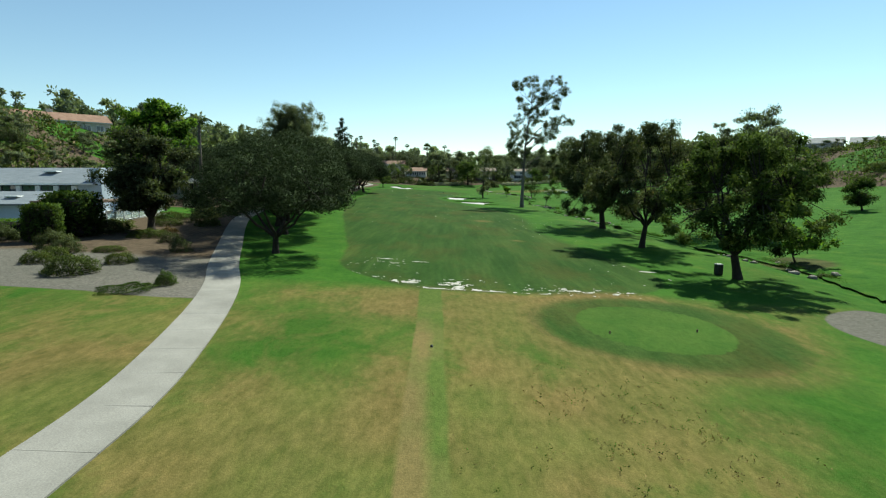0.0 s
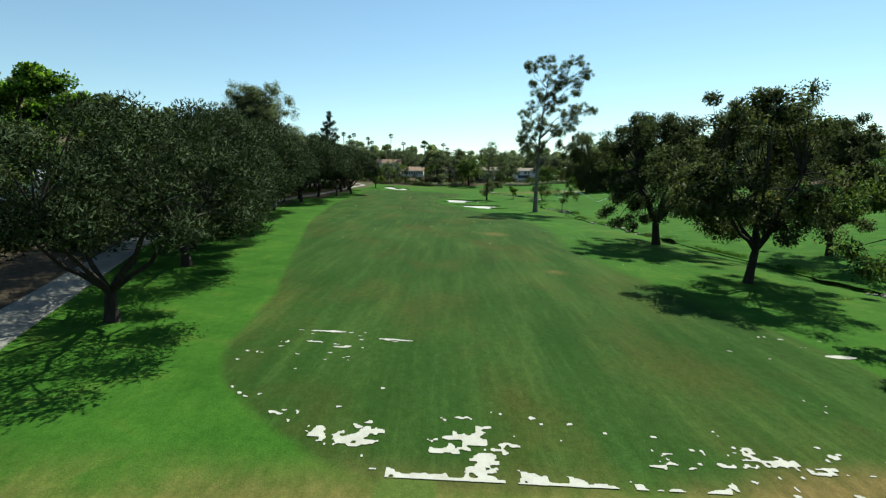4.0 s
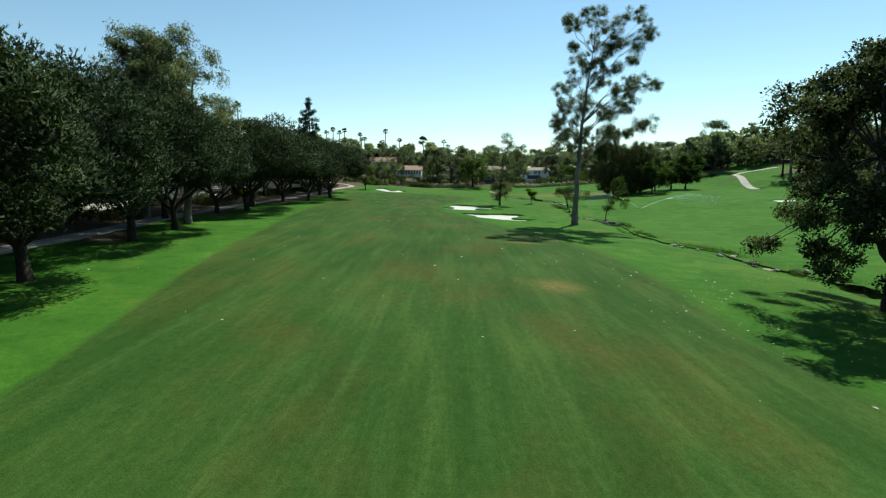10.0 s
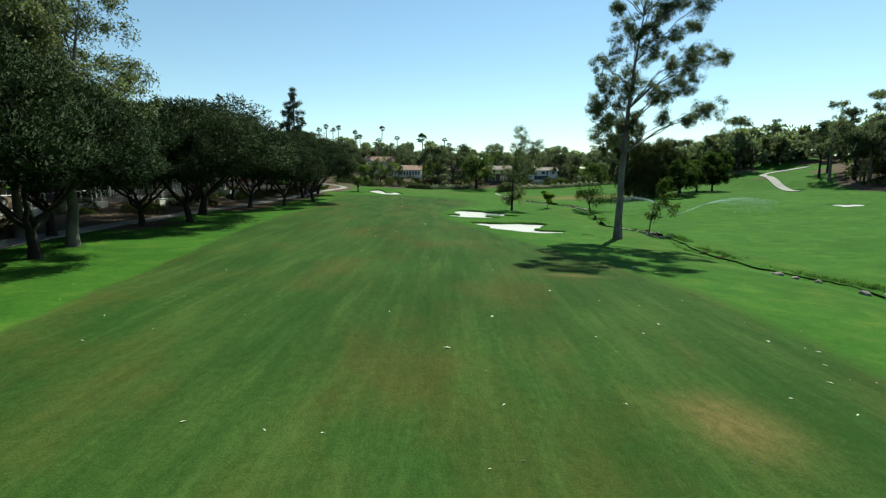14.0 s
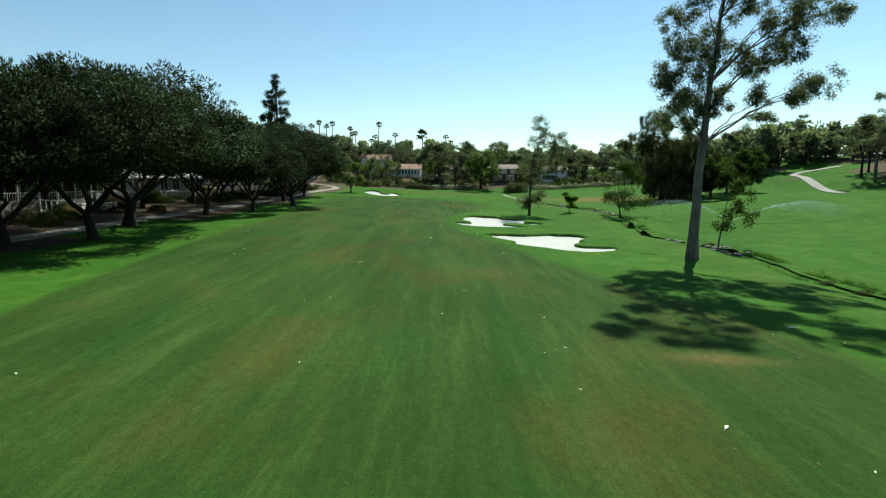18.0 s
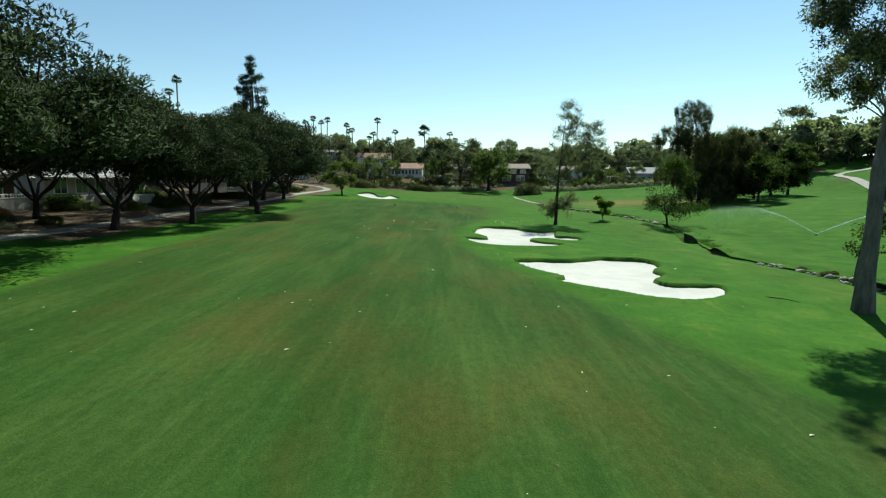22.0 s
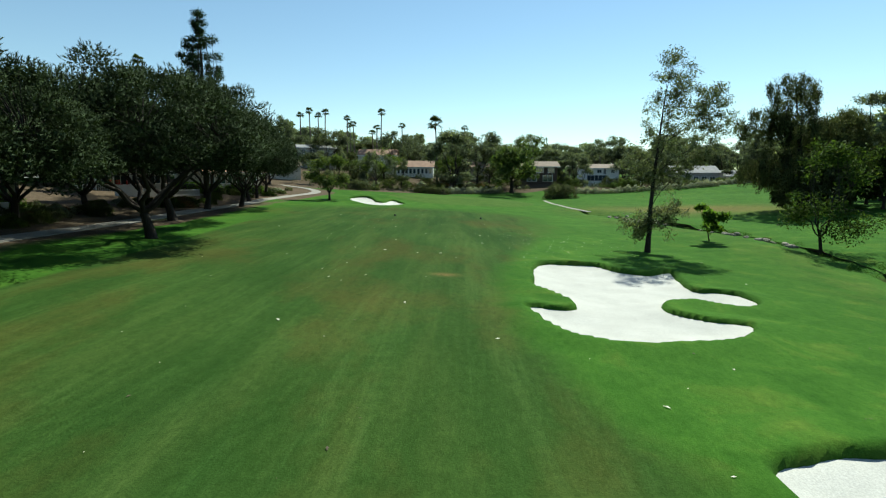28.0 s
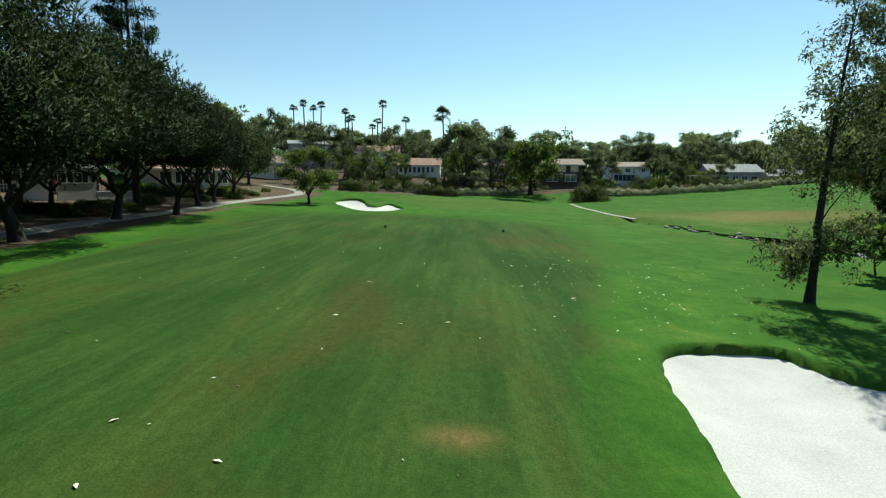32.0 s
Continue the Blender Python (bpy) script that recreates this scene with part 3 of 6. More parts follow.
def spot(cx, cy, rx, ry, k):
    return k * np.exp(-((X - cx) / rx) ** 2 - ((Y - cy) / ry) ** 2)


def soft(d, w):
    return np.clip(0.5 + d / (2 * w), 0, 1)


wob = 0.35 * waves(X, Y, 3.0, 11)
bunk = np.maximum.reduce([depth_in(X, Y, r) for r in BUNKERS.values()])
collar = np.hypot((X - 10.6) / 6.6, (Y - 25.0) / 6.4)
lay_mask("fair", np.maximum(soft(0.99 - collar, 0.05), soft(depth_in(X, Y, FAIR) + 0.3 * wob, np.where(Y > 185, 9.0, np.where((X > -6) & (Y > 45), 2.6, 0.6)))))
tee = np.hypot((X - 10.3) / 3.7, (Y - 25.0) / 4.0)
lush = step(7, 14, X + 2.0 * waves(X, Y, 6, 13)) * step(24, 14, Y - 0.3 * X)
dry = step(32.5, 30.0, Y + 0.3 * wob) * (1 - step(1.05, 0.92, collar) * 0.9) * (1 - 0.85 * lush) * (1 - 0.75 * step(-8, -13, X) * step(24, 30, Y))
patch = np.exp(-((X - 9.5) / 2.2) ** 2 - ((Y - 14.5) / 3.0) ** 2) * 0.8
far_dry = 0.8 * np.exp(-((X - 42) / 18) ** 2 - ((Y - 232) / 10) ** 2)
ring = np.exp(-((collar - 1.04) / 0.15) ** 2) * 1.15
lay_mask("dry", np.maximum(np.maximum(np.maximum(dry, ring) * (0.75 + 0.25 * waves(X, Y, 2.5, 12)), patch), far_dry) + spot(-5.4, 160.8, 0.7, 0.45, 1.0) + spot(5.7, 82, 1.6, 2.0, 0.7) + spot(8, 58, 0.7, 0.7, 0.6) + spot(7.0, 103.5, 2.4, 0.6, 0.6) + 0.35 * np.exp(-((to_line(X, Y, BROOK) - 5) / 3) ** 2) * (X < 30) * (0.5 + 0.5 * waves(X, Y, 7, 14)))
lay_mask("tan", 0.43 + spot(-4.2, 12.5, 4.2, 4.4, 0.75) + spot(1.8, 17, 1.9, 16, 0.5) + spot(-2.6, 26, 1.2, 6, 0.3) + spot(4.5, 28.5, 2.6, 2.0, 0.55) + spot(5.6, 14.5, 2.6, 3.4, 0.75) + spot(8.0, 18.0, 2.6, 1.6, 0.45)
         + np.exp(-((collar - 1.06) / 0.15) ** 2) * 1.0 * (X < 13.5) + spot(-12.5, 16, 3.4, 9, 0.5) - spot(4.6, 21.5, 2.2, 2.2, 0.5) - spot(-5, 20, 2.5, 4, 0.3) + spot(-4, 28, 4.0, 3.5, 0.4) + far_dry + spot(-5.4, 160.8, 1.3, 0.9, 0.9) + spot(5.7, 82, 1.9, 2.4, 0.5) + spot(8, 58, 2, 2.6, 0.5) + spot(7.0, 103.5, 2.4, 0.6, 0.6))
lay_mask("half", 0.26 * step(-0.35, 0.2, -(X + 0.95 - 0.019 * (31 - Y))) * step(26, 20, Y))
lay_mask("strip", soft(np.minimum(0.65 - np.abs(X + 0.95 - 0.019 * (31 - Y)), 31.2 - Y), 0.12))
greens = np.maximum(soft(1 - np.hypot((X + 5) / 17.5, (Y - 246) / 15.5), 0.02), soft(1 - tee, 0.03))
lay_mask("putting", greens)
left_of = np.interp(Y, TRACK[:, 1], TRACK[:, 0]) - X
mulch = soft(np.minimum(np.minimum(left_of - 0.6 + wob, 26 - left_of + 3 * wob), Y - 25.5 - 0.08 * left_of + wob), 0.25)
side_bed = soft(np.minimum(left_of + 4.2 + 1.2 * wob, Y - 90), 0.4) * (left_of < 2)
mulch = np.maximum(mulch * (1 - step(62, 66, Y) * step(80, 74, Y) * step(4, 6, left_of)), side_bed * step(0, 1, waves(X, Y, 9, 21) + 0.9))
bank = soft(np.minimum(X - 112 + 5 * waves(X, Y, 14, 15), 400 - X), 2.0)
hill_left = soft(-66 - X + 4 * waves(X, Y, 14, 16), 2.0)
beds = np.maximum.reduce([mulch * (Y < 262), soft(depth_in(X, Y, BED) + wob, 0.4), bank * (waves(X, Y, 16, 18) > np.where((Y > 192) & (X > 0.7 * (Y - 64) + 4), -0.6, 0.25)) * (Y < 300), hill_left * (waves(X, Y, 12, 19) > 0.3)])
lay_mask("mulch", beds)
mound = soft(1 - np.hypot((X - 35.2) / 3.2, (Y - 51.0) / 3.2), 0.12)
gravel_right = soft(np.minimum(1 - np.hypot((X - 27.5) / 6.8, (Y - 25.5) / 6.2), (X - 20.6 - 0.05 * wob) * 0.2), 0.04)
gravel_left = mulch * step(40, 34, Y + 2 * wob)
lay_mask("gravel", np.maximum(gravel_right, gravel_left))
brook_d = to_line(X, Y, BROOK)
lay_mask("soil", np.maximum.reduce([(1 - step(0.2, 0.8, brook_d + wob)) * 0.7 * step(0.0, 0.4, brook_deep(Y)), step(0.06, 0.35, bunk) * 0.55, mound * 0.75]))


def sheet(name, ring, drop, material, label, category, grow=0.45, cell=0.3):
    """A sand bed inside a ring, rippled and dished, its edge under the turf lip."""
    lo, hi = ring.min(0) - 1, ring.max(0) + 1
    xs, ys = np.arange(lo[0], hi[0], cell), np.arange(lo[1], hi[1], cell)
    sx, sy = (a.ravel() for a in np.meshgrid(xs, ys))
    d = depth_in(sx, sy, ring)
    cy = (sy - ring[:, 1].min()) / np.ptp(ring[:, 1])
    z = lie(sx, sy) + 0.35 * step(20, 0, np.hypot((sx + 4) / 1.3, sy - 246)) - drop - 0.16 * step(0, 2.2, d) - 0.14 * cy + 0.07 * step(1.0, 0.0, d) + 0.03 * waves(sx, sy, 0.9, 3)
    n = len(xs)
    q = (np.arange(len(ys) - 1)[:, None] * n + np.arange(n - 1)[None, :]).ravel()
    f = np.stack([q, q + 1, q + n + 1, q + n], 1)
    f = f[d[f].max(1) > -grow]
    used = np.unique(f)
    lut = np.zeros(len(sx), int)
    lut[used] = np.arange(len(used))
    ob = mesh_of(name, np.stack([sx, sy, z], 1)[used], lut[f], material, smooth=True)
    return tagged(ob, label, category, kind="structure")


for key, words in (("near", "raked white sand bunker with a scalloped grassy lip"), ("middle", "white sand bunker with grassy fingers beside a gum tree"), ("green", "white sand bunker set into the bank of the green"), ("far", "small white sand bunker on the neighbouring fairway")):
    sheet("sand_bunker", BUNKERS[key], 0.10 if key != "far" else 0.02, M_SAND, words, "bunker")

# the brook's water, thin and broken
bw = BROOK[2:]
tan = np.gradient(bw, axis=0)
nrm = np.stack([tan[:, 1], -tan[:, 0]], 1) / np.linalg.norm(tan, axis=1)[:, None]
wz = lie(bw[:, 0], bw[:, 1]) - 1.02
wv = np.concatenate([np.c_[bw + nrm * 0.6, wz], np.c_[bw - nrm * 0.6, wz]])
k = np.arange(len(bw) - 1)
M_WATER, _, _, _wb = nodes_of("water")
_wb.inputs["Base Color"].default_value = (0.03, 0.04, 0.03, 1)
_wb.inputs["Roughness"].default_value = 0.08
tagged(mesh_of("water", wv, np.stack([k, k + 1, k + 1 + len(bw), k + len(bw)], 1), M_WATER, smooth=True), "shallow dark water at the bottom of a narrow brook", "water", kind="structure")


def slabs(line, width, gap, name, parent, material, lift, thick=0.10, length=2.4):
    """Concrete slabs cut across a line, each a piece of its own."""
    seg = np.r_[0, np.cumsum(np.linalg.norm(np.diff(line, axis=0), axis=1))]
    s = 0.0
    while s < seg[-1] - 0.5:
        e = min(s + length, seg[-1])
        t = np.linspace(s + gap / 2, e - gap / 2, 4)
        c = np.stack([np.interp(t, seg, line[:, 0]), np.interp(t, seg, line[:, 1])], 1)
        d = np.gradient(c, axis=0)
        d /= np.linalg.norm(d, axis=1)[:, None]
        w = np.stack([d[:, 1], -d[:, 0]], 1) * width / 2
        a, b = c + w, c - w
        za, zb = lie(a[:, 0], a[:, 1]) + lift, lie(b[:, 0], b[:, 1]) + lift
        v = np.concatenate([np.c_[a, za], np.c_[b, zb], np.c_[a, za - thick], np.c_[b, zb - thick]])
        f = []
        for i in range(3):
            f += [(i, i + 1, 5 + i, 4 + i), (8 + i, 9 + i, 1 + i, i), (4 + i, 5 + i, 13 + i, 12 + i)]
        f += [(0, 4, 12, 8), (3, 11, 15, 7)]
        mesh_of(name, v, f, material, parent)
        s = e

# ---- trees ----


def rng_of(seed):
    return np.random.default_rng(seed)


def needle_tufts(rng, centres, radii, tufts, needles, length, width):
    """Needles in upward brushes set over the skin of rounded masses. Returns verts, faces and normals."""
    m = len(centres) * tufts
    c, r = np.repeat(centres, tufts, 0), np.repeat(radii, tufts, 0)
    d = rng.normal(size=(m, 3)) + np.array((0, 0, 0.35))
    d /= np.linalg.norm(d, axis=1)[:, None]
    p = c + d * r * rng.uniform(0.86, 1.05, (m, 1))
    axis = d * 0.75 + np.array((0, 0, 0.75)) + rng.normal(size=(m, 3)) * 0.3
    axis /= np.linalg.norm(axis, axis=1)[:, None]
    p, d, axis = (np.repeat(a, needles, 0) for a in (p, d, axis))
    k = len(p)
    a = axis + rng.normal(size=(k, 3)) * 0.36
    a /= np.linalg.norm(a, axis=1)[:, None]
    side = np.cross(a, rng.normal(size=(k, 3)))
    side *= width / 2 / np.linalg.norm(side, axis=1)[:, None]
    p = p + axis * rng.uniform(-0.10, 0.10, (k, 1))
    tip = p + a * length * rng.uniform(0.6, 1.25, (k, 1))
    q = d + 0.35 * axis + 0.14 * rng.normal(size=(k, 3))
    q /= np.linalg.norm(q, axis=1)[:, None]
    return np.stack([p + side, tip, p - side], 1).reshape(-1, 3), np.arange(k * 3).reshape(-1, 3), np.repeat(q, 3, 0)


def pine(seed, H=12.2, R=5.9, tufts=56, needles=13, leaf=0.19, wide=0.032, low=0.12, shell=112, core=250, slim=0.10):
    """An umbrella pine: a close dome of rounded needle masses over a low fork."""
    r = rng_of(seed)
    ph = r.uniform(0, 6.28, 3)
    c = []
    for i in range(shell):
        z = 1 - 1.72 * (i + 0.5) / shell
        a = i * 2.39996 + r.normal() * 0.12
        lump = 1 + 0.08 * math.sin(2 * a + ph[0]) + 0.07 * math.sin(3 * a + ph[1] + 3 * z) + r.normal() * 0.045
        hor = max(0.02, 1 - z * z) ** 0.42 * R * lump
        c.append((hor * math.cos(a), hor * math.sin(a), 0.52 * H + (0.41 * H if z > 0 else low * H) * z * (1 + 0.09 * math.sin(2.3 * a + ph[2])) + r.normal() * 0.28))
    for i in range(24):
        a, q = r.uniform(0, 6.28), r.uniform(0.2, 0.7)
        c.append((R * q * math.cos(a), R * q * math.sin(a), r.uniform(0.44, 0.64) * H))
    c = np.array(c)
    tree = grow_tree("pine_tree", r, c, (0.7, 1.1), 4, 0.2, 0.05, M_PINE, M_BARK, 0.15 * H, 0.30, 6, (r.uniform(-0.5, 0.5), r.uniform(-0.4, 0.4)), up=0.45, out=0.55, loose=0.6, flat=0.62, tri=True, core=0, shell=0.9)
    rad = r.uniform(1.0, 1.6, (len(c), 1)) * np.array((1, 1, 0.70))
    v, f, q = needle_tufts(r, c, rad, tufts, needles, leaf, wide)
    v2, f2, q2 = leaf_cards(r, c, rad * 0.80, core, 0.26, slim, 0.3, 0.5, 0.8, 0.35, True)
    mesh_of("needles", np.concatenate([v, v2]), np.concatenate([f, f2 + len(v)]), M_PINE, tree, normals=np.concatenate([q, q2]))
    return tree


def broad(seed, H, R, z0, m_leaf, n=250, clumps=110, length=0.21, width=0.115, r0=0.3, m_bark=M_BARK, fork=0.17, name="broadleaf_tree", shape=0.95, lop=0.3, up=-0.1, crad=(0.65, 1.25), core=30, masses=0):
    r = rng_of(seed)
    c = dome(r, clumps, R, z0, 0.95 * H, shape, 0.35, lop, masses or max(10, clumps // 5))
    return grow_tree(name, r, c, crad, n, length, width, m_leaf, m_bark, fork * H, r0, 6, (r.uniform(-0.4, 0.4), r.uniform(-0.3, 0.3)), up=up, out=0.7, loose=0.8, shell=0.45, core=core)


def far_tree(seed, H, R, m_leaf, shape=1.0, z0=0.18, clumps=44, n=95, name="distant_tree", length=0.42, width=0.17, crad=(0.75, 1.45), m_bark=M_BARK):
    r = rng_of(seed)
    c = dome(r, clumps, R, z0 * H, 0.93 * H, shape, 0.35, 0.4, 11)
    return grow_tree(name, r, c, crad, n, length, width, m_leaf, m_bark, max(0.8, z0 * H), 0.2 + H * 0.008, 4, up=0.0, out=0.6, twigs=False, core=10, loose=0.9, core_size=(0.6, 0.35))


def gum(seed, blobs, H, fork, r0, n=120, lean=(0.6, 0.2), sub=5, crad=(0.6, 1.15), spread=1.1, m_leaf=M_EUC, name="gum_tree", length=0.32, width=0.10, m_bark=M_PALE_BARK, dense=5):
    """A tall open gum: pale trunk, rising limbs, leaves only in tufts at their ends. blobs: offset across, depth, height, size."""
    r = rng_of(seed)
    tree = new(name)
    tb = Tubes(8)
    t = np.linspace(0, 1, 12)
    stem = np.c_[lean[0] * (t + 1.6 * t * t), lean[1] * (t + 1.6 * t * t), -0.4 + (H * 0.9 + 0.4) * t]
    stem[1:, :2] += np.cumsum(r.normal(size=(11, 2)) * 0.09 * r0 / 0.4, 0)
    tb.add(stem, r0 * np.array([1.6, 1.1, 0.98, 0.9, 0.8, 0.7, 0.58, 0.47, 0.36, 0.26, 0.17, 0.07]))
    cs = []
    for x, y, z, s in blobs:
        reach = math.hypot(x - lean[0] * 1.5, y)
        zs = min(max(fork * 0.9, z - 1.2 - 0.55 * reach - r.uniform(0, 1.8)), H * 0.82)
        i = int(np.abs(stem[:, 2] - zs).argmin())
        end = np.array((x, y, z - 0.2))
        mid = stem[i] + (end - stem[i]) * np.array((0.36, 0.36, 0.60)) + r.normal(size=3) * 0.45
        q = np.linspace(0, 1, 8)[:, None]
        limb = (1 - q) ** 2 * stem[i] + 2 * q * (1 - q) * mid + q ** 2 * end
        limb[2:-1] += r.normal(size=(5, 3)) * 0.13
        rr = r0 * (0.11 + 0.010 * np.linalg.norm(end - stem[i]))
        tb.add(limb, np.linspace(rr, rr * 0.22, 8))
        for _ in range(sub):
            c = end + np.clip(r.normal(size=3), -1.5, 1.5) * spread * s * np.array((0.56, 0.56, 0.50))
            cs.append(c)
            tb.add(bend(limb[int(r.integers(5, 8))], c, 0.2, 4), [rr * 0.2, rr * 0.14, rr * 0.1, 0.008])
    tb.link("trunk", m_bark, tree)
    cs = np.array(cs)
    rad = r.uniform(*crad, (len(cs), 1)) * np.array((1, 1, 0.9))
    v, f, q = leaf_cards(r, cs, rad, n, length, width, 0.25, -0.5, 0.8, 0.6)
    v2, f2, q2 = leaf_cards(r, cs, rad * 0.75, dense, 0.24, 0.085, 0.25, -0.5, 0.9, 0.7)
    mesh_of("crown", np.concatenate([v, v2]), np.concatenate([f, f2 + len(v)]), m_leaf, tree, normals=np.concatenate([q, q2]))
    return tree


PINES = [pine(11, 12.2, 6.5), pine(12, 12.2, 6.7), pine(13, 12.0, 6.4)]
THIN_PINE = pine(18, 12.2, 6.6, 56, low=0.10, shell=88, core=260)
LOW_PINES = [pine(16, 12.2, 6.0, low=0.22), pine(17, 12.2, 6.0, low=0.24)]
FAR_PINES = [pine(14, 12.2, 6.0, 24, 9, 0.22, 0.05, core=110, slim=0.13), pine(15, 12.2, 5.9, 24, 9, 0.22, 0.05, core=110, slim=0.13)]
row = [(-13.9, 41.2, 0.70, 1.22), (-17.0, 53.6, 0.82, 1.2), (-20.0, 60.5, 0.82, 1.12), (-20.6, 66.6, 0.93, 1.05), (-22.0, 76.0, 0.92, 1.1), (-25.7, 91.0, 1.02, 1.05),
       (-30.6, 117.5, 0.84, 1.15), (-28.8, 123.0, 1.03, 1.1), (-31.6, 132.0, 1.14, 1.42), (-31.0, 146.0, 0.98, 1.05), (-28.2, 153.6, 0.88, 1.05), (-27.1, 168.3, 1.04, 1.12), (-32.4, 180.8, 1.16, 1.08),
       (-35.6, 194.6, 1.12, 1.05), (-34.2, 201.5, 1.0, 1.0), (-37.4, 212.0, 1.0, 0.95), (-38.6, 218.5, 0.94, 0.9),
       (-27.5, 82.5, 0.98, 1.0), (-32.8, 109.0, 1.0, 1.05), (-36.0, 99.0, 1.0, 1.0), (-27.0, 100.0, 0.95, 1.1),
       (-44, 225, 1.05, 1.0), (-42, 232, 0.95, 1.0)]
for i, (x, y, s, w) in enumerate(row):
    t = plant((THIN_PINE if y < 48 else LOW_PINES[i % 2] if y < 80 else PINES[i % 3]) if y < 206 and x > -37 else FAR_PINES[i % 2], x, y, s * w, 47 * i, "dark green umbrella pine with a low forked trunk", "tree", "pines beside the cart path", sz=s)

for i, (x, y, s) in enumerate(((-39.5, 160.8, 0.92), (-39.9, 171.4, 0.95), (-42.5, 183.0, 1.0), (-43.5, 193.5, 0.95), (-41.0, 150.5, 0.9), (-45.5, 141.0, 0.95), (-48.5, 128.0, 0.9), (-47.0, 114.0, 0.95), (-45.5, 100.5, 0.9), (-43.0, 88.0, 0.85), (-47.5, 202.0, 0.8))):
    plant(FAR_PINES[i % 2], x, y, s, 61 * i + 20, "dark pine in a garden behind the cart path", "tree", "pines beside the cart path", sz=s * 0.95)

L0 = broad(21, 10.8, 3.3, 2.8, M_OAK, n=260, r0=0.36, name="oak_tree", fork=0.12)
plant(L0, -29.0, 50.0, 1.0, 20, "dark evergreen oak on a mulched bed beside the path")

BT = broad(22, 15.5, 5.0, 4.0, M_LIGHT, n=190, clumps=120, r0=0.3, length=0.34, width=0.24, name="bright_tree", lop=0.4)
plant(BT, -38.9, 70.6, 0.95, 0, "bright green large-leaved tree behind the oak")

R1 = broad(31, 11.3, 5.9, 3.2, M_PEPPER, n=330, clumps=165, r0=0.32, name="broadleaf_tree", length=0.19, width=0.075, up=-0.8, crad=(0.5, 1.15), lop=0.15, shape=0.68, masses=75)
plant(R1, 23.4, 40.8, 1.0, 0, "broad green pepper tree with drooping outer twigs", "tree", "trees along the brook")
R2 = broad(32, 13.8, 6.5, 3.4, M_OAK, n=300, clumps=160, r0=0.30, shape=0.85, lop=0.25, length=0.19, width=0.1, masses=60)
plant(R2, 22.0, 57.5, 1.0, 40, "dark leafy tree with a forked trunk on mown grass", "tree", "trees along the brook")
R3 = broad(33, 15.0, 8.3, 2.6, M_OAK, n=300, clumps=215, r0=0.42, shape=0.72, lop=0.3, length=0.2, width=0.1, masses=70)
plant(R3, 24.2, 79.6, 1.0, 10, "dark spreading tree with a low drooping limb beside the brook", "tree", "trees along the brook")
plant(R2, 39.2, 72.8, 1.0, 150, "dark leafy tree standing beyond the brook", "tree", "trees along the brook")
R5 = broad(35, 4.4, 2.2, 1.5, M_LIGHT, n=45, clumps=34, r0=0.09, crad=(0.3, 0.6), length=0.22, width=0.13, name="small_tree")
plant(R5, 35.0, 51.2, 1.0, 0, "small sparse multi-stemmed tree on a mulched mound")
LONE = broad(36, 5.4, 3.1, 1.5, M_BROAD, n=120, clumps=60, r0=0.16, length=0.3, name="small_tree")
plant(LONE, 75.7, 94.2, 1.0, 0, "small round-headed tree alone on the neighbouring fairway")
GT = broad(37, 8.2, 4.0, 2.6, M_GARDEN, n=95, core=8, clumps=70, r0=0.2, length=0.3, width=0.16, name="small_tree", shape=0.8)
plant(GT, -27.7, 224.8, 1.0, 0, "light green open-crowned tree beside the green")

BIG = [(-1.1, -0.9, 22, 1.32), (-2.6, 0.2, 20.5, 1.1), (-2.9, -0.5, 18.3, 1.32), (-1.5, 0.4, 18.7, 1.32), (-3.3, 0.5, 16.1, 1.17), (-1.8, -1.6, 15.7, 1.32), (-2.8, -1.8, 13.9, 0.81), (-0.7, 1.2, 14.1, 0.88), (1.1, -0.9, 23.4, 1.17), (2.2, -1, 22.9, 1.32), (1.1, 1.8, 19.8, 1.02), (1.8, -0.1, 18.3, 1.32), (0.7, 1.2, 17.6, 0.88), (-1.1, -0.1, 29.6, 1.17), (-1, 0.5, 26.9, 0.59), (-2.2, -1.3, 30.1, 0.73), (2.6, 0.5, 28.8, 1.32), (3.3, 1.3, 26.6, 1.32), (4.8, 0.1, 28.2, 1.17), (2.9, 0.9, 24.5, 1.02), (6.2, 0.6, 27.3, 1.1), (7.7, -1.6, 26.7, 1.02)]
BIG += [(8.1, 0.9, 25.1, 0.73), (9.2, 0.3, 29.6, 1.46), (10.2, -0.7, 28.5, 1.02), (4.8, -1.7, 23.4, 1.02), (5.5, 1.3, 20.9, 1.17), (7.3, -0.1, 21.6, 1.02), (8.1, 0.8, 20, 1.02), (9.5, 1.4, 22, 1.1), (11.7, 0.8, 21.7, 0.88), (4.8, 1.5, 17.2, 1.32), (6.2, -0.4, 18.2, 1.32), (7.7, 1.1, 18.3, 1.02), (3.7, -0.2, 17.3, 1.17), (9.9, 1.6, 15.6, 0.95), (11.4, 1.4, 15.7, 1.24), (7, -1.4, 14.1, 0.59), (0.2, -1.3, 31, 1.1), (2.4, -1, 31, 1.17), (5.5, 1.7, 30.8, 1.17), (7.7, -0.2, 31.3, 1.1), (0.5, 0.5, 13, 0.66), (-2.7, 0, 12.5, 0.9), (-0.7, 0.6, 12.0, 0.8), (-3.2, -0.5, 15.2, 1.0), (1.4, 0, 14.2, 0.9), (5.0, 0.3, 14.4, 0.9), (3.0, -0.6, 21.5, 1.1), (0.2, 0.4, 25.2, 1.2), (4.6, 0.2, 26.4, 1.1)]
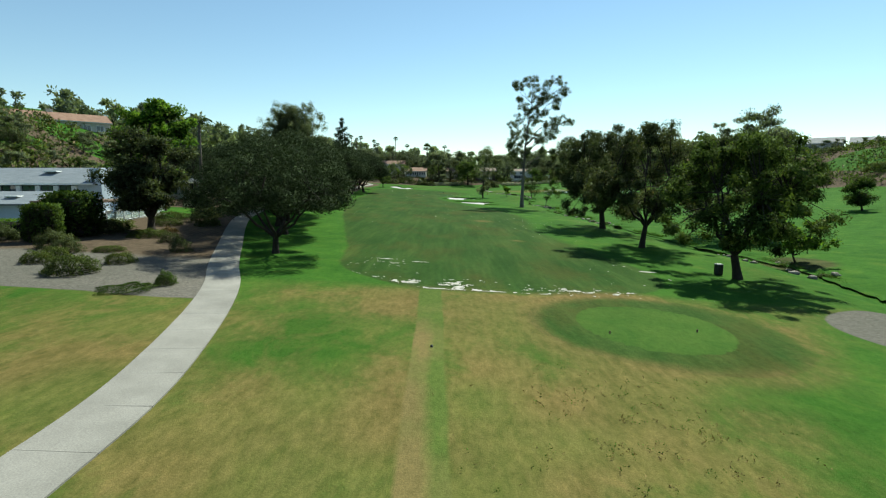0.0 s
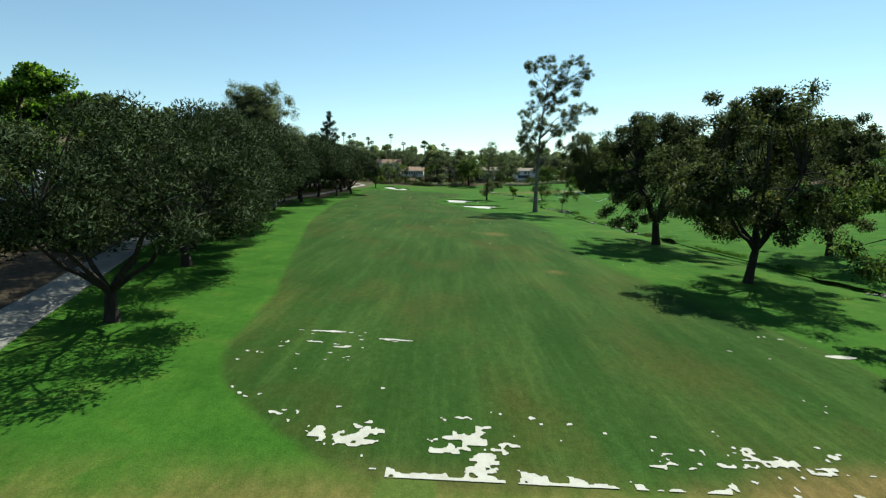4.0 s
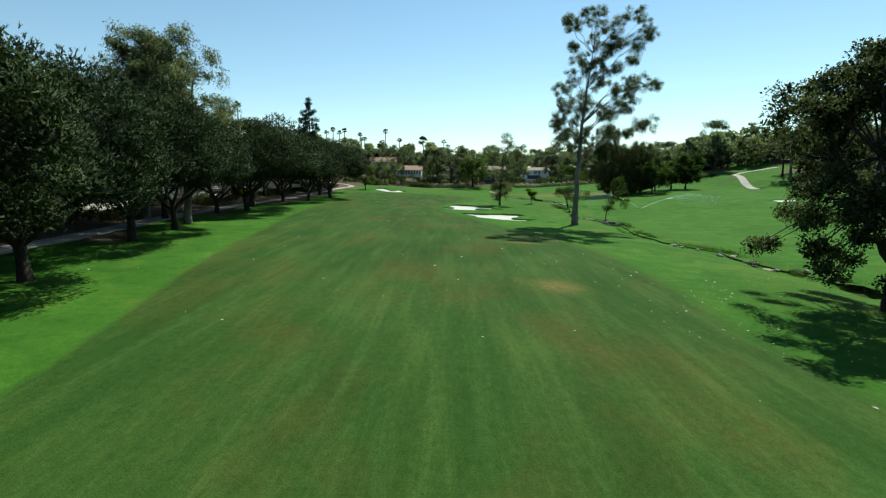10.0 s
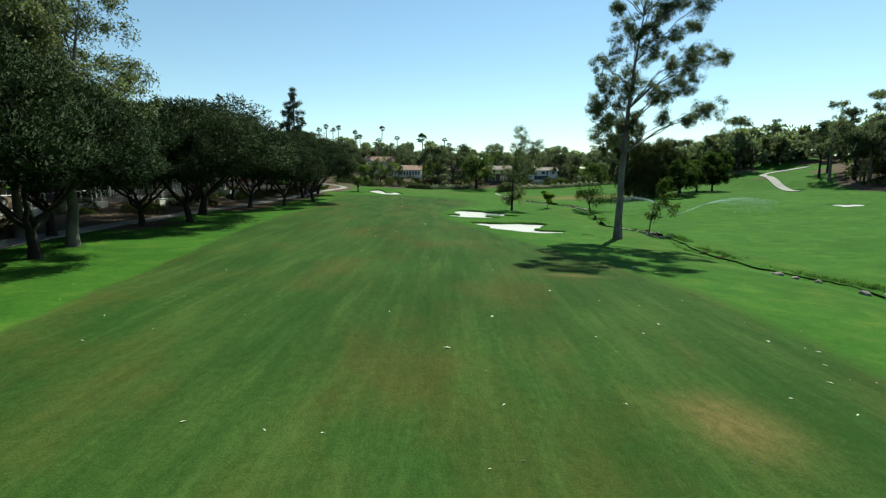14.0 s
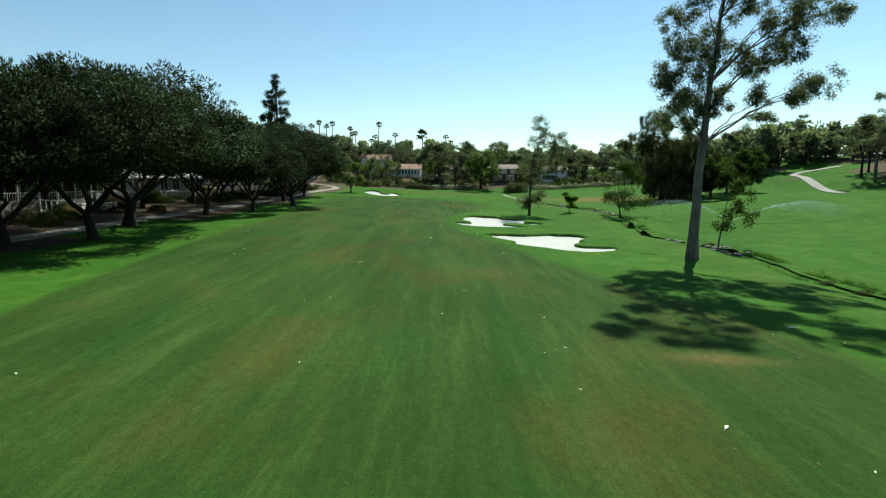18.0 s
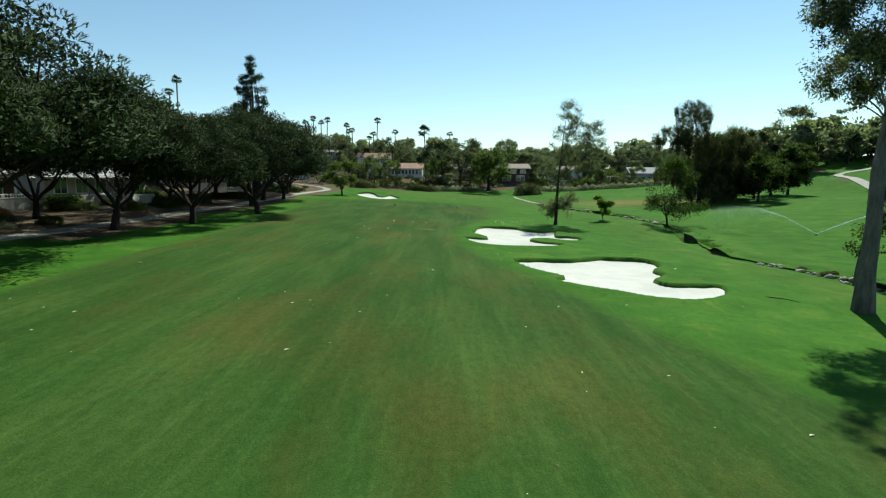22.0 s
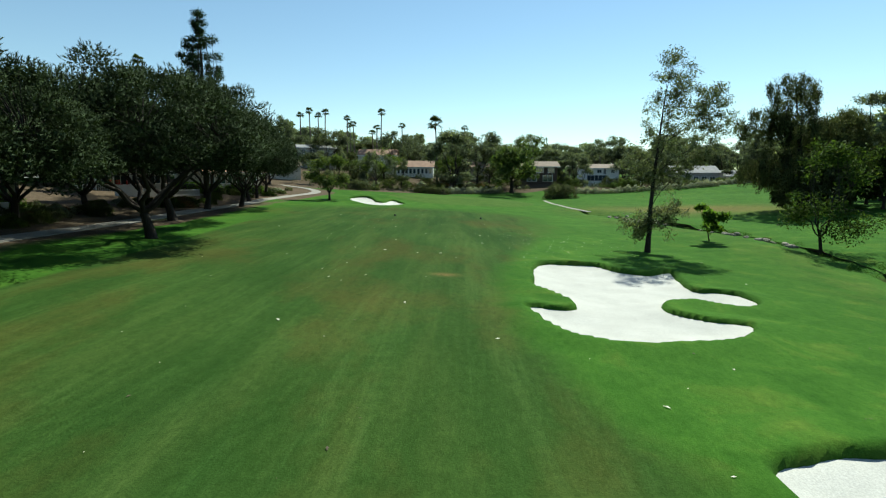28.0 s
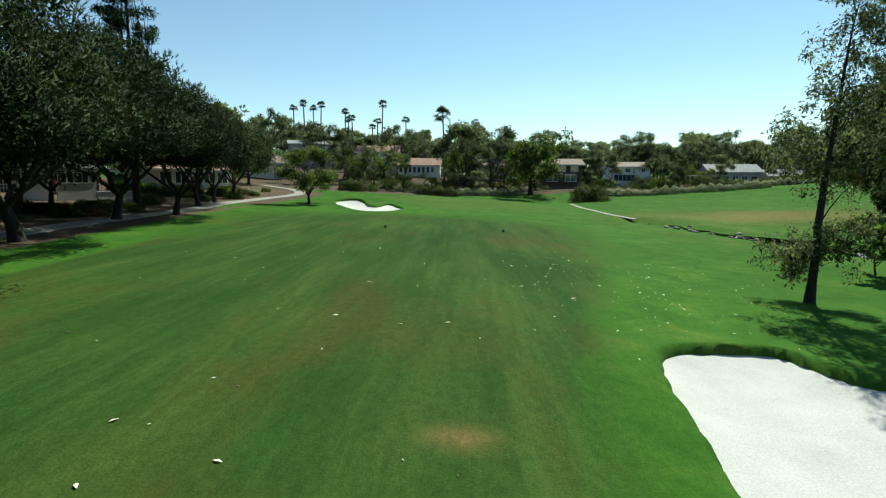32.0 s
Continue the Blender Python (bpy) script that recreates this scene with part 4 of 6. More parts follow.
EUC = gum(41, BIG, 31.5, 12.6, 0.39, n=95, lean=(1.0, 0.1), sub=15, crad=(0.4, 0.8), spread=1.15, length=0.22, width=0.07, dense=30)
plant(EUC, 19.1, 130.7, 1.0, 0, "tall gum tree with a pale bare trunk and airy tufted crown")
r = rng_of(5)
blobs = [(r.normal() * 2.6, r.normal() * 2.2, z, 1.3) for z in np.linspace(9.5, 17.5, 17)]
EUC2 = gum(42, blobs, 18, 6.0, 0.32, n=130, sub=22, crad=(0.5, 1.0), spread=1.6, m_leaf=M_EUC, dense=14, length=0.24, width=0.09)
plant(EUC2, -28.3, 105.0, 1.06, 0, "gum tree rising behind the row of pines")
plant(EUC2, -34.0, 107.5, 0.97, 130, "gum tree rising behind the row of pines")
MID = gum(43, [(0.3, 0, 3.0, 0.9), (-0.8, 0.4, 2.4, 0.7), (1.4, -0.3, 3.6, 0.8), (0.6, 0, 6.6, 0.9), (-0.9, 0.2, 8.2, 0.9), (2.8, 0, 8.4, 1.0), (4.6, 0.4, 8.8, 0.8), (0.6, -0.5, 10.2, 1.1), (2.4, 0.5, 11.0, 1.1), (5.8, 0, 11.2, 0.8), (4.2, -0.4, 12.4, 1.0), (1.2, 0.2, 13.0, 1.0), (2.6, 0, 14.4, 0.9), (1.4, 0.2, 16.2, 0.9), (5.2, 0.3, 13.8, 0.7)], 17, 2.4, 0.2, n=72, m_bark=M_BARK, lean=(0.5, 0), sub=20, crad=(0.4, 0.85), spread=1.75, length=0.24, width=0.08)
plant(MID, 12.4, 177.3, 1.0, 0, "slender open gum tree beside a bunker")
MID2 = broad(44, 10.6, 3.6, 2.0, M_BROAD, n=80, clumps=80, core=0, r0=0.15, length=0.32, width=0.12, name="slender_tree", shape=0.62, m_bark=M_BARK)
plant(MID2, 29.9, 180.4, 1.0, 0, "airy green tree beyond the brook")
SAP = broad(45, 4.2, 1.5, 1.2, M_LIGHT, n=45, clumps=26, r0=0.06, crad=(0.25, 0.5), length=0.24, width=0.14, name="sapling")
plant(SAP, 21.6, 185.0, 1.0, 0, "yellow-green sapling on the brook's bank")
SAP2 = gum(46, [(0.3, 0, 3.2, 0.6), (1.0, 0.2, 4.4, 0.7), (1.9, 0, 5.2, 0.8), (2.4, 0.2, 6.3, 0.8), (1.2, 0, 7.0, 0.7), (3.0, -0.2, 4.0, 0.6), (2.0, 0, 7.9, 0.6)], 8, 1.4, 0.1, n=70, lean=(0.4, 0), crad=(0.4, 0.8), m_leaf=M_BROAD, name="sapling")
plant(SAP2, 27.2, 141.5, 1.0, 0, "young leaning tree on the rocky edge of the brook")


def weeper(seed, H, R, z0, peaks, m_leaf=M_OAK, r0=0.4, strands=520, leaves=120):
    """A weeping tree: rising limbs whose twigs hang in long leafy strands. peaks: across, depth, height, reach of each mass."""
    r = rng_of(seed)
    tree = new("weeping_tree")
    tb = Tubes(7)
    tb.add([(0, 0, -0.4), (0.1, 0, 1.5), (0.3, 0.1, z0 + 1.5)], [r0 * 1.6, r0 * 1.1, r0])
    heads = []
    for px, py, pz, pr in peaks:
        tb.add(bend((0.3, 0.1, z0 + 1.2), (px, py, pz - 0.4 * pr), 0.4, 7), np.linspace(r0 * 0.75, r0 * 0.12, 7))
        for _ in range(max(3, int(strands * pr ** 2 / sum(p[3] ** 2 for p in peaks)))):
            d = r.normal(size=3)
            d /= np.linalg.norm(d)
            d[2] = abs(d[2]) * 0.75 if r.random() < 0.75 else -0.3 * abs(d[2])
            heads.append((np.array((px, py, pz - pr)) + d * pr * r.uniform(0.55, 1.0), pr))
    vs, qs = [], []
    for c, pr in heads:
        drop = min(r.uniform(0.9, 3.4), max(0.6, c[2] - r.uniform(0.8, 2.4)))
        t = r.random((leaves, 1))
        p = c + np.array((0, 0, -1.0)) * drop * t + r.normal(size=(leaves, 3)) * (0.34 - 0.16 * t) + np.array((c[0], c[1], 0)) * 0.03 * t
        a = np.array((0, 0, -1.0)) + r.normal(size=(leaves, 3)) * 0.45
        a /= np.linalg.norm(a, axis=1)[:, None]
        sd = np.cross(a, r.normal(size=(leaves, 3)))
        sd *= 0.055 / np.linalg.norm(sd, axis=1)[:, None]
        ln = r.uniform(0.25, 0.5, (leaves, 1))
        vs.append(np.stack([p, p + a * ln * 0.45 + sd, p + a * ln, p + a * ln * 0.45 - sd], 1).reshape(-1, 3))
        q = p - np.array((c[0] * 0.3, c[1] * 0.3, c[2] - 2.0)) + r.normal(size=(leaves, 3)) * 0.8
        qs.append(np.repeat(q / np.linalg.norm(q, axis=1)[:, None], 4, 0))
    tb.link("trunk", M_BARK, tree)
    v = np.concatenate(vs)
    mesh_of("crown", v, np.arange(len(v)).reshape(-1, 4), m_leaf, tree, normals=np.concatenate(qs))
    return tree


WIL = weeper(47, 24.5, 7.0, 3.0, [(-2.4, 0, 24.5, 4.4), (-6.2, 1, 19.5, 4.2), (-1.6, -1, 19.5, 5.4), (2.8, 0, 18.0, 5.0), (7.0, 0.5, 18.8, 3.4), (0.0, 1.5, 13.5, 6.6), (-5.2, -1, 12.5, 5.2), (5.6, -1, 12.5, 5.4), (0.5, -2, 9.0, 6.4)], strands=760, leaves=150)
plant(WIL, 55.0, 222.5, 1.0, 0, "tall dark weeping tree on the neighbouring fairway")
plant(WIL, 64.0, 227.0, 0.74, 150, "tall dark weeping tree on the neighbouring fairway")
WIL2 = broad(48, 10.5, 5.0, 2.4, M_BROAD, n=120, clumps=80, r0=0.25, length=0.5, width=0.2, name="broadleaf_tree")
for x, y, s in ((66, 218, 1.0), (71, 228, 1.05), (80, 236, 1.25), (87, 240, 1.3)):
    plant(WIL2, x, y, s, x * 7, "green tree in a group on the neighbouring fairway")


def conifer(seed, H, R, z0):
    """A tall conifer of knobby rounded needle masses at the ends of short limbs."""
    r = rng_of(seed)
    cs = []
    for z in np.linspace(z0, H * 0.97, 19):
        f = (H - z) / (H - z0)
        rr = R * (0.10 + 0.90 * min(1.0, 1.25 * f ** 0.75)) * r.uniform(0.7, 1.12)
        k = max(1, int(2 + 4.5 * f))
        a0 = r.uniform(0, 6.28)
        for j in range(k):
            a = a0 + 6.283 * j / k + r.normal() * 0.35
            for q in ((0.45, 0.95) if f > 0.1 else (0.5,)):
                cs.append((rr * q * math.cos(a), rr * q * math.sin(a), z + r.normal() * 0.35 + 0.25 * q))
    return grow_tree("conifer_tree", r, np.array(cs), (0.6, 1.05), 230, 0.24, 0.09, M_CONIFER, M_BARK, z0, 0.4, 8, leader=np.array((0, 0, H * 0.98)), up=0.35, flat=0.8, core=70, core_size=(0.34, 0.2), shell=0.4)


CON = conifer(51, 26.8, 4.1, 6.0)
plant(CON, -41.4, 206.6, 1.0, 0, "tall dark conifer rising above the pines")

# back rows of trees, hills and gardens; far ones carry haze in their leaf colour
FARS = [far_tree(61, 10, 4.6, M_FARHAZE), far_tree(62, 12, 5.0, M_FARHAZE_DARK, 0.9), far_tree(63, 9, 4.2, M_GARDEN), far_tree(64, 14, 4.6, M_FARHAZE, 0.75, 0.3, 30, m_bark=M_PALE_BARK), far_tree(65, 11, 5.4, M_OAK, 0.9)]
LITE = [far_tree(71 + i, h, w, m, sh, z, 22, 20, "distant_tree", 1.5, 0.9, (1.0, 2.0)) for i, (h, w, m, sh, z) in enumerate(((10, 4.6, M_FARHAZE, 1.0, 0.18), (12, 5.0, M_FARHAZE_DARK, 0.9, 0.18), (9, 4.2, M_FARHAZE, 1.0, 0.18), (14, 4.2, M_FARHAZE, 0.7, 0.3), (11, 5.4, M_FARHAZE_DARK, 0.9, 0.2)))]
FAR_WORDS = ["grey-green garden tree", "dark evergreen tree", "round green garden tree", "tall thin gum tree", "dark spreading pine"]


def wood(seed, n, x0, x1, y0, y1, kinds, smin, smax, where, edge=None):
    r = rng_of(seed)
    for _ in range(n):
        x, y = r.uniform(x0, x1), r.uniform(y0, y1)
        k = kinds[int(r.integers(len(kinds)))]
        s = r.uniform(smin, smax)
        if edge and not edge(x, y):
            continue
        plant(FARS[k], x, y, s * r.uniform(0.9, 1.15), r.uniform(0, 360), FAR_WORDS[k] + " " + where, "tree", sz=s)


def beyond_drive(x, y):
    return x > 0.70 * (y - 64) + 8 and 112 < x < 0.66 * y


def forest(seed, n, x0, x1, y0, y1, kinds, smin, smax, label, keep=None):
    """Far woods that nobody could count: one mesh of many trees."""
    r = rng_of(seed)
    vs, fs, ms, base = [], [], [], 0
    mats = []
    for _ in range(n):
        x, y = r.uniform(x0, x1), r.uniform(y0, y1)
        s, a = r.uniform(smin, smax), r.uniform(0, 6.28)
        k = kinds[int(r.integers(len(kinds)))]
        if keep and not keep(x, y):
            continue
        z = float(height(x, y))
        turn = np.array(((math.cos(a), -math.sin(a), 0), (math.sin(a), math.cos(a), 0), (0, 0, 1))) * s
        for o in LITE[k].children:
            me = o.data
            v = np.empty(len(me.vertices) * 3, np.float32)
            me.vertices.foreach_get("co", v)
            f = np.empty(len(me.loops), np.int32)
            me.loops.foreach_get("vertex_index", f)
            vs.append(v.reshape(-1, 3) @ turn.T + np.array((x, y, z)))
            fs.append(f.reshape(-1, 4) + base)
            base += len(me.vertices)
            m = me.materials[0]
            if m not in mats:
                mats.append(m)
            ms.append(np.full(len(f) // 4, mats.index(m), np.int32))
    ob = mesh_of("distant_woods", np.concatenate(vs), np.concatenate(fs), mats[0])
    for m in mats[1:]:
        ob.data.materials.append(m)
    ob.data.polygons.foreach_set("material_index", np.concatenate(ms))
    tagged(ob, label, "woods", kind="stuff")


wood(1, 66, -75, 24, 308, 385, (0, 1, 2, 3, 4, 1), 0.85, 1.4, "among houses behind the green")
wood(2, 96, 25, 165, 334, 385, (0, 1, 1, 3, 3, 1), 0.9, 1.4, "among houses behind the fairway")
wood(3, 34, -96, -64, 72, 135, (0, 0, 2, 0), 0.3, 0.5, "on the slope below hilltop houses")
wood(5, 46, 104, 160, 186, 262, (1, 3, 4, 0), 0.9, 1.5, "on the bank beside the neighbouring fairway", beyond_drive)
forest(3, 20, -130, -92, 60, 128, (0, 2, 2), 0.2, 0.32, "low trees on the upper slope")
forest(4, 60, -130, -58, 150, 305, (0, 1, 2, 4), 0.6, 1.0, "dark mixed woods on the slope beside the course")
forest(6, 50, 112, 190, 284, 335, (1, 0, 4, 3), 0.8, 1.3, "mixed woods behind the neighbouring fairway")
forest(7, 16, 128, 210, 90, 195, (0, 2, 0), 0.2, 0.42, "small trees on the shrubby hillside")
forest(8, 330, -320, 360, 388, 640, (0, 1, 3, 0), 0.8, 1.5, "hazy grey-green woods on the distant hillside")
forest(10, 12, 165, 225, 246, 266, (0, 1, 3), 0.5, 0.9, "trees behind the hilltop houses beyond the slope")
wood(7, 12, 146, 186, 205, 226, (0, 2, 1), 0.3, 0.5, "below the hilltop houses")
wood(6, 16, 120, 160, 284, 308, (1, 4, 0), 0.7, 1.1, "on the low bank beside the drive")
forest(9, 16, -142, -114, 150, 205, (0, 1, 4, 3), 0.5, 0.8, "trees behind the hilltop houses")
for t in LITE:
    for o in list(t.children) + [t]:
        bpy.data.objects.remove(o)
for x, y, k, s, words in ((11.5, 280.5, 2, 2.0, "tall leafy tree at the back of the green"), (-5.0, 283, 0, 1.65, "grey-green leafy tree behind the green"), (-4, 290, 1, 1.2, "dark tree before a house"), (2, 290, 1, 1.15, "dark tree before a house"),
                          (-27, 276, 1, 0.85, "dark low-branched tree on the mulched bank"), (-20, 278, 1, 0.7, "dark low-branched tree on the mulched bank"), (-27, 292, 2, 1.2, "round dense tree beside a house"), (-52, 262, 2, 1.2, "round tree on the mulched bank"),
                          (-2, 276, 0, 0.55, "small tree in the bed behind the green"), 
                          (114.4, 190.8, 3, 2.1, "tall gum tree on the bank"), (52, 304, 1, 0.8, "dark tree between houses"), (-5.5, 293, 2, 1.3, "leafy tree before a house"), (6, 294, 4, 1.0, "dark spreading tree before a house"), (14, 289, 4, 0.8, "dark spreading tree beside a deck"), (33, 297, 1, 0.9, "dark garden tree beside a brown house"), (37, 302, 0, 0.75, "garden tree before a white house"), (55, 298, 4, 0.7, "dark garden tree beyond a hedge"), (64, 306, 2, 0.8, "green garden tree beside a pavilion"), (72, 312, 0, 0.9, "garden tree before a grey house"), (96, 318, 1, 0.9, "dark garden tree between houses"), (-36, 283, 4, 0.8, "dark spreading tree on the mulched bank"), (-44, 276, 1, 0.8, "dark tree on the mulched bank"), (-33, 288, 2, 1.0, "green tree beside a tiled house"), (68, 303, 0, 0.6, "small round garden tree beside a house"), (30, 300, 0, 0.7, "leafy garden tree beside a brown house")):
    plant(FARS[k], x, y, s, x * 11, words)



# the stand of tall trees on the mulched bank beyond the drive, haze mixed into their leaf colours
STAND = [far_tree(161, 20, 6.0, M_FARHAZE_DARK, 0.8, 0.3, 60, 70, "bank_tree", 0.55, 0.24, (0.9, 1.7)), far_tree(162, 25, 6.4, M_FARHAZE, 0.7, 0.34, 64, 60, "bank_tree", 0.5, 0.18, (0.7, 1.4), M_PALE_BARK), far_tree(163, 21, 8.0, M_FARHAZE, 0.95, 0.12, 90, 70, "bank_tree", 0.6, 0.28, (1.0, 1.9))]
for x, y, k, s, words in ((122.0, 240, 0, 0.95, "dark tall tree on the mulched bank"), (119.5, 232, 1, 1.02, "tall grey-green gum on the mulched bank"), (122.5, 226, 0, 1.12, "dark tall tree on the mulched bank"), (121.5, 219, 1, 1.05, "tall grey-green gum on the mulched bank"), (121.0, 211, 0, 1.1, "dark tall tree on the mulched bank"),
                          (129, 246, 0, 0.85, "dark tall tree on the mulched bank"), (134, 232, 1, 1.0, "tall grey-green gum on the mulched bank"), (132, 216, 2, 1.0, "broad green tree on the mulched bank"),
                          (127.5, 300, 2, 1.12, "broad green tree behind the neighbouring green"), (120.0, 305, 2, 0.85, "broad green tree behind the neighbouring green"), (141.5, 300, 0, 0.62, "dense dark tree behind the drive"), (147.0, 303, 1, 0.76, "airy pale gum behind the drive"), (110, 312, 2, 0.8, "broad green tree behind the neighbouring green"), (103, 318, 0, 0.85, "dark tree behind the neighbouring green")):
    plant(STAND[k], x, y, s, x * 13 + y * 7, words)
def fan_palm(seed, H, R=1.4, dead=True):
    r = rng_of(seed)
    palm = new("fan_palm")
    tb = Tubes(8)
    lean = r.normal(size=2) * 0.5
    t = np.linspace(0, 1, 9)
    tb.add(np.c_[lean[0] * t ** 2, lean[1] * t ** 2, -0.5 + (H + 0.5) * t], 0.34 - 0.16 * t ** 0.5)
    tb.link("trunk", M_PALM_BARK, palm)
    top = np.array((lean[0], lean[1], H))
    v, f, base = [], [], 0
    for i in range(32):
        a = r.uniform(0, 6.28)
        el = r.uniform(-0.55, 1.35)
        d = np.array((math.cos(a) * math.cos(el), math.sin(a) * math.cos(el), math.sin(el)))
        side = np.array((-math.sin(a), math.cos(a), 0))
        upv = np.cross(d, side) * -1
        hub = top + d * R * 0.45
        for j in range(9):
            w = (j - 4) / 4 * 1.15
            e = d * math.cos(w) + side * math.sin(w)
            tip = hub + e * R * r.uniform(0.6, 0.85) - np.array((0, 0, 0.14 * R * (1 + abs(w))))
            half = (np.cross(e, upv)) * 0.055 * R
            mid = hub + (tip - hub) * 0.55 + np.array((0, 0, 0.03))
            v += [hub, mid + half, tip, mid - half]
            f.append((base, base + 1, base + 2, base + 3))
            base += 4
        h2 = np.cross(d, (0, 0, 1)) * 0.02
        v += [top - h2, top + h2, hub + h2, hub - h2]
        f.append((base, base + 1, base + 2, base + 3))
        base += 4
    mesh_of("fronds", np.array(v), np.array(f), M_PALM, palm)
    if dead:
        c, q, _ = leaf_cards(r, [top - (0, 0, 1.0)], np.array([(0.4, 0.4, 0.9)]), 40, 0.7, 0.10, 0.35, -1.4, 0.3)
        mesh_of("dead_fronds", c, q, M_RUST, palm)
    return palm


PALMS = [fan_palm(71, 20.0, 1.5, False), fan_palm(72, 20.0, 1.5, False)]
for i, (x, y, top) in enumerate(((-63.9, 330, 32.3), (-60.1, 330, 33.7), (-56.8, 330, 32.0), (-54.6, 330, 33.3), (-46.1, 330, 31.0), (-43.2, 330, 28.9), (-45.7, 335, 28.8), (-31.4, 317, 31.5), (-33.0, 318, 26.3), (-34.3, 319, 24.7),
                                  (-24.9, 330, 28.2), (-19.3, 350, 26.0), (-1.4, 330, 27.4), (1.0, 330, 25.0), (-84, 262, 37), (-88, 266, 34))):
    H = top - 0.5 - float(height(x, y))
    plant(PALMS[i % 2], x, y, 1.0, 77 * i, "tall thin fan palm against the sky", "palm", "skyline palms", sz=H / 20)
FAT = fan_palm(73, 18.0, 2.5)
plant(FAT, -10.4, 291, 1.0, 0, "fan palm with a large round head", "palm", sz=(24.2 - 6) / 18)


def feather_palm(seed, H, L=3.4):
    r = rng_of(seed)
    palm = new("feather_palm")
    tb = Tubes(8)
    tb.add([(0, 0, -0.4), (0, 0, H * 0.5), (0.1, 0, H)], [0.3, 0.24, 0.2])
    tb.link("trunk", M_PALM_BARK, palm)
    v, f = [], []
    for i in range(22):
        a, el = r.uniform(0, 6.28), r.uniform(0.0, 1.3)
        o = np.array((math.cos(a), math.sin(a), 0))
        side = np.array((-o[1], o[0], 0))
        t = np.linspace(0, 1, 14)
        line = np.array((0.1, 0, H)) + o * (L * t * math.cos(el * 0.8))[:, None] + np.array((0, 0, 1.0)) * (L * (t * math.sin(el) - 0.85 * t * t))[:, None]
        for j in range(1, 13):
            for sgn in (-1, 1):
                p = line[j]
                tip = p + side * sgn * 0.75 * math.sin(math.pi * min(1, t[j] + 0.15)) - np.array((0, 0, 0.35)) + o * 0.25
                b = len(v)
                v += [p, (p + tip) / 2 + o * 0.07, tip, (p + tip) / 2 - o * 0.07]
                f.append((b, b + 1, b + 2, b + 3))
    mesh_of("fronds", np.array(v), np.array(f), M_PALM, palm)
    return palm


QUEEN = feather_palm(74, 13.0)
plant(QUEEN, -38.3, 80.7, 1.0, 0, "feathery queen palm behind the oak", "palm")

# shrubs


def shrub(seed, R, H, m_leaf, n=5600, length=0.085, width=0.034, name="shrub"):
    """A mounded shrub: fine leaves over an uneven dome, on short stems."""
    r = rng_of(seed)
    d = r.normal(size=(n, 3))
    d[:, 2] = np.abs(d[:, 2])
    d /= np.linalg.norm(d, axis=1)[:, None]
    lump = 1 + 0.22 * np.sin(d[:, 0] * 5 + seed) * np.cos(d[:, 1] * 4) + 0.12 * np.sin(d[:, 1] * 11 + d[:, 2] * 7)
    c = d * np.array((R, R, H)) * (lump * r.uniform(0.8, 1.0, n))[:, None]
    v, f, q = leaf_cards(r, c, np.full((n, 3), 0.02), 1, length, width, 0.6, 0.4, 0.6)
    nn = np.repeat(d, 4, 0)
    q = q * 0.45 + nn
    q /= np.linalg.norm(q, axis=1)[:, None]
    e = new(name)
    mesh_of("foliage", v, f, m_leaf, e, normals=q)
    tb = Tubes(5)
    for k in range(7):
        tb.add(bend((0, 0, -0.1), c[k] * 0.8, 0.1, 3), (0.03, 0.02, 0.01))
    tb.link("stem", M_BARK, e)
    return e


SH = {"olive": shrub(81, 1.0, 0.8, M_SHRUB), "green": shrub(82, 1.0, 0.7, M_BROAD), "grey": shrub(83, 1.0, 0.8, M_BLUE), "rust": shrub(84, 1.0, 0.8, M_RUST), "dark": shrub(85, 1.0, 1.1, M_OAK)}
SH_WORDS = {"olive": "low olive-green mounded shrub on mulch", "green": "spreading bright green shrub on gravel", "grey": "silvery grey shrub in a bed", "rust": "dry rusty shrub on mulch", "dark": "dense dark rounded shrub"}


def bush(kind, x, y, s, h=None, words=""):
    plant(SH[kind], x, y, s, (x * 37 + y * 13) % 360, words or SH_WORDS[kind], "shrub", sz=h or s)


for k, x, y, s, h in (("olive", -22.4, 30.0, 1.45, 1.35), ("olive", -26.7, 32.8, 0.9, 0.9), ("olive", -27.2, 35.0, 0.9, 0.8), ("olive", -21.8, 33.8, 0.95, 0.85), ("green", -17.2, 27.0, 1.5, 0.3), ("green", -15.9, 28.4, 0.55, 0.95),
                      ("dark", -20.6, 39.2, 0.8, 0.9), ("olive", -25.3, 37.9, 1.1, 0.5), ("dark", -27.4, 36.6, 1.0, 1.0), ("dark", -29.5, 38.0, 1.2, 1.2), ("dark", -24, 44, 0.9, 0.8), ("olive", -27.4, 46.5, 1.5, 0.9), ("olive", -33, 50.5, 1.8, 1.2), ("dark", -32, 47.5, 2.0, 1.1),
                      ("olive", -30.4, 55.5, 1.6, 0.9), ("olive", -26.6, 56.8, 1.3, 0.9), ("dark", -29.0, 60.5, 1.8, 1.2), ("olive", -33.5, 62, 2.0, 1.1), ("dark", -31, 66, 1.8, 1.2), ("rust", -27.4, 50.2, 0.8, 0.6)):
    bush(k, x, y, s, h)
r = rng_of(90)
for _ in range(60):
    y = r.uniform(72, 250)
    x = float(np.interp(y, TRACK[:, 1], TRACK[:, 0])) - r.uniform(2.4, 11)
    bush(("olive", "dark", "grey", "rust", "olive", "green")[int(r.integers(6))], x, y, r.uniform(0.6, 1.6))
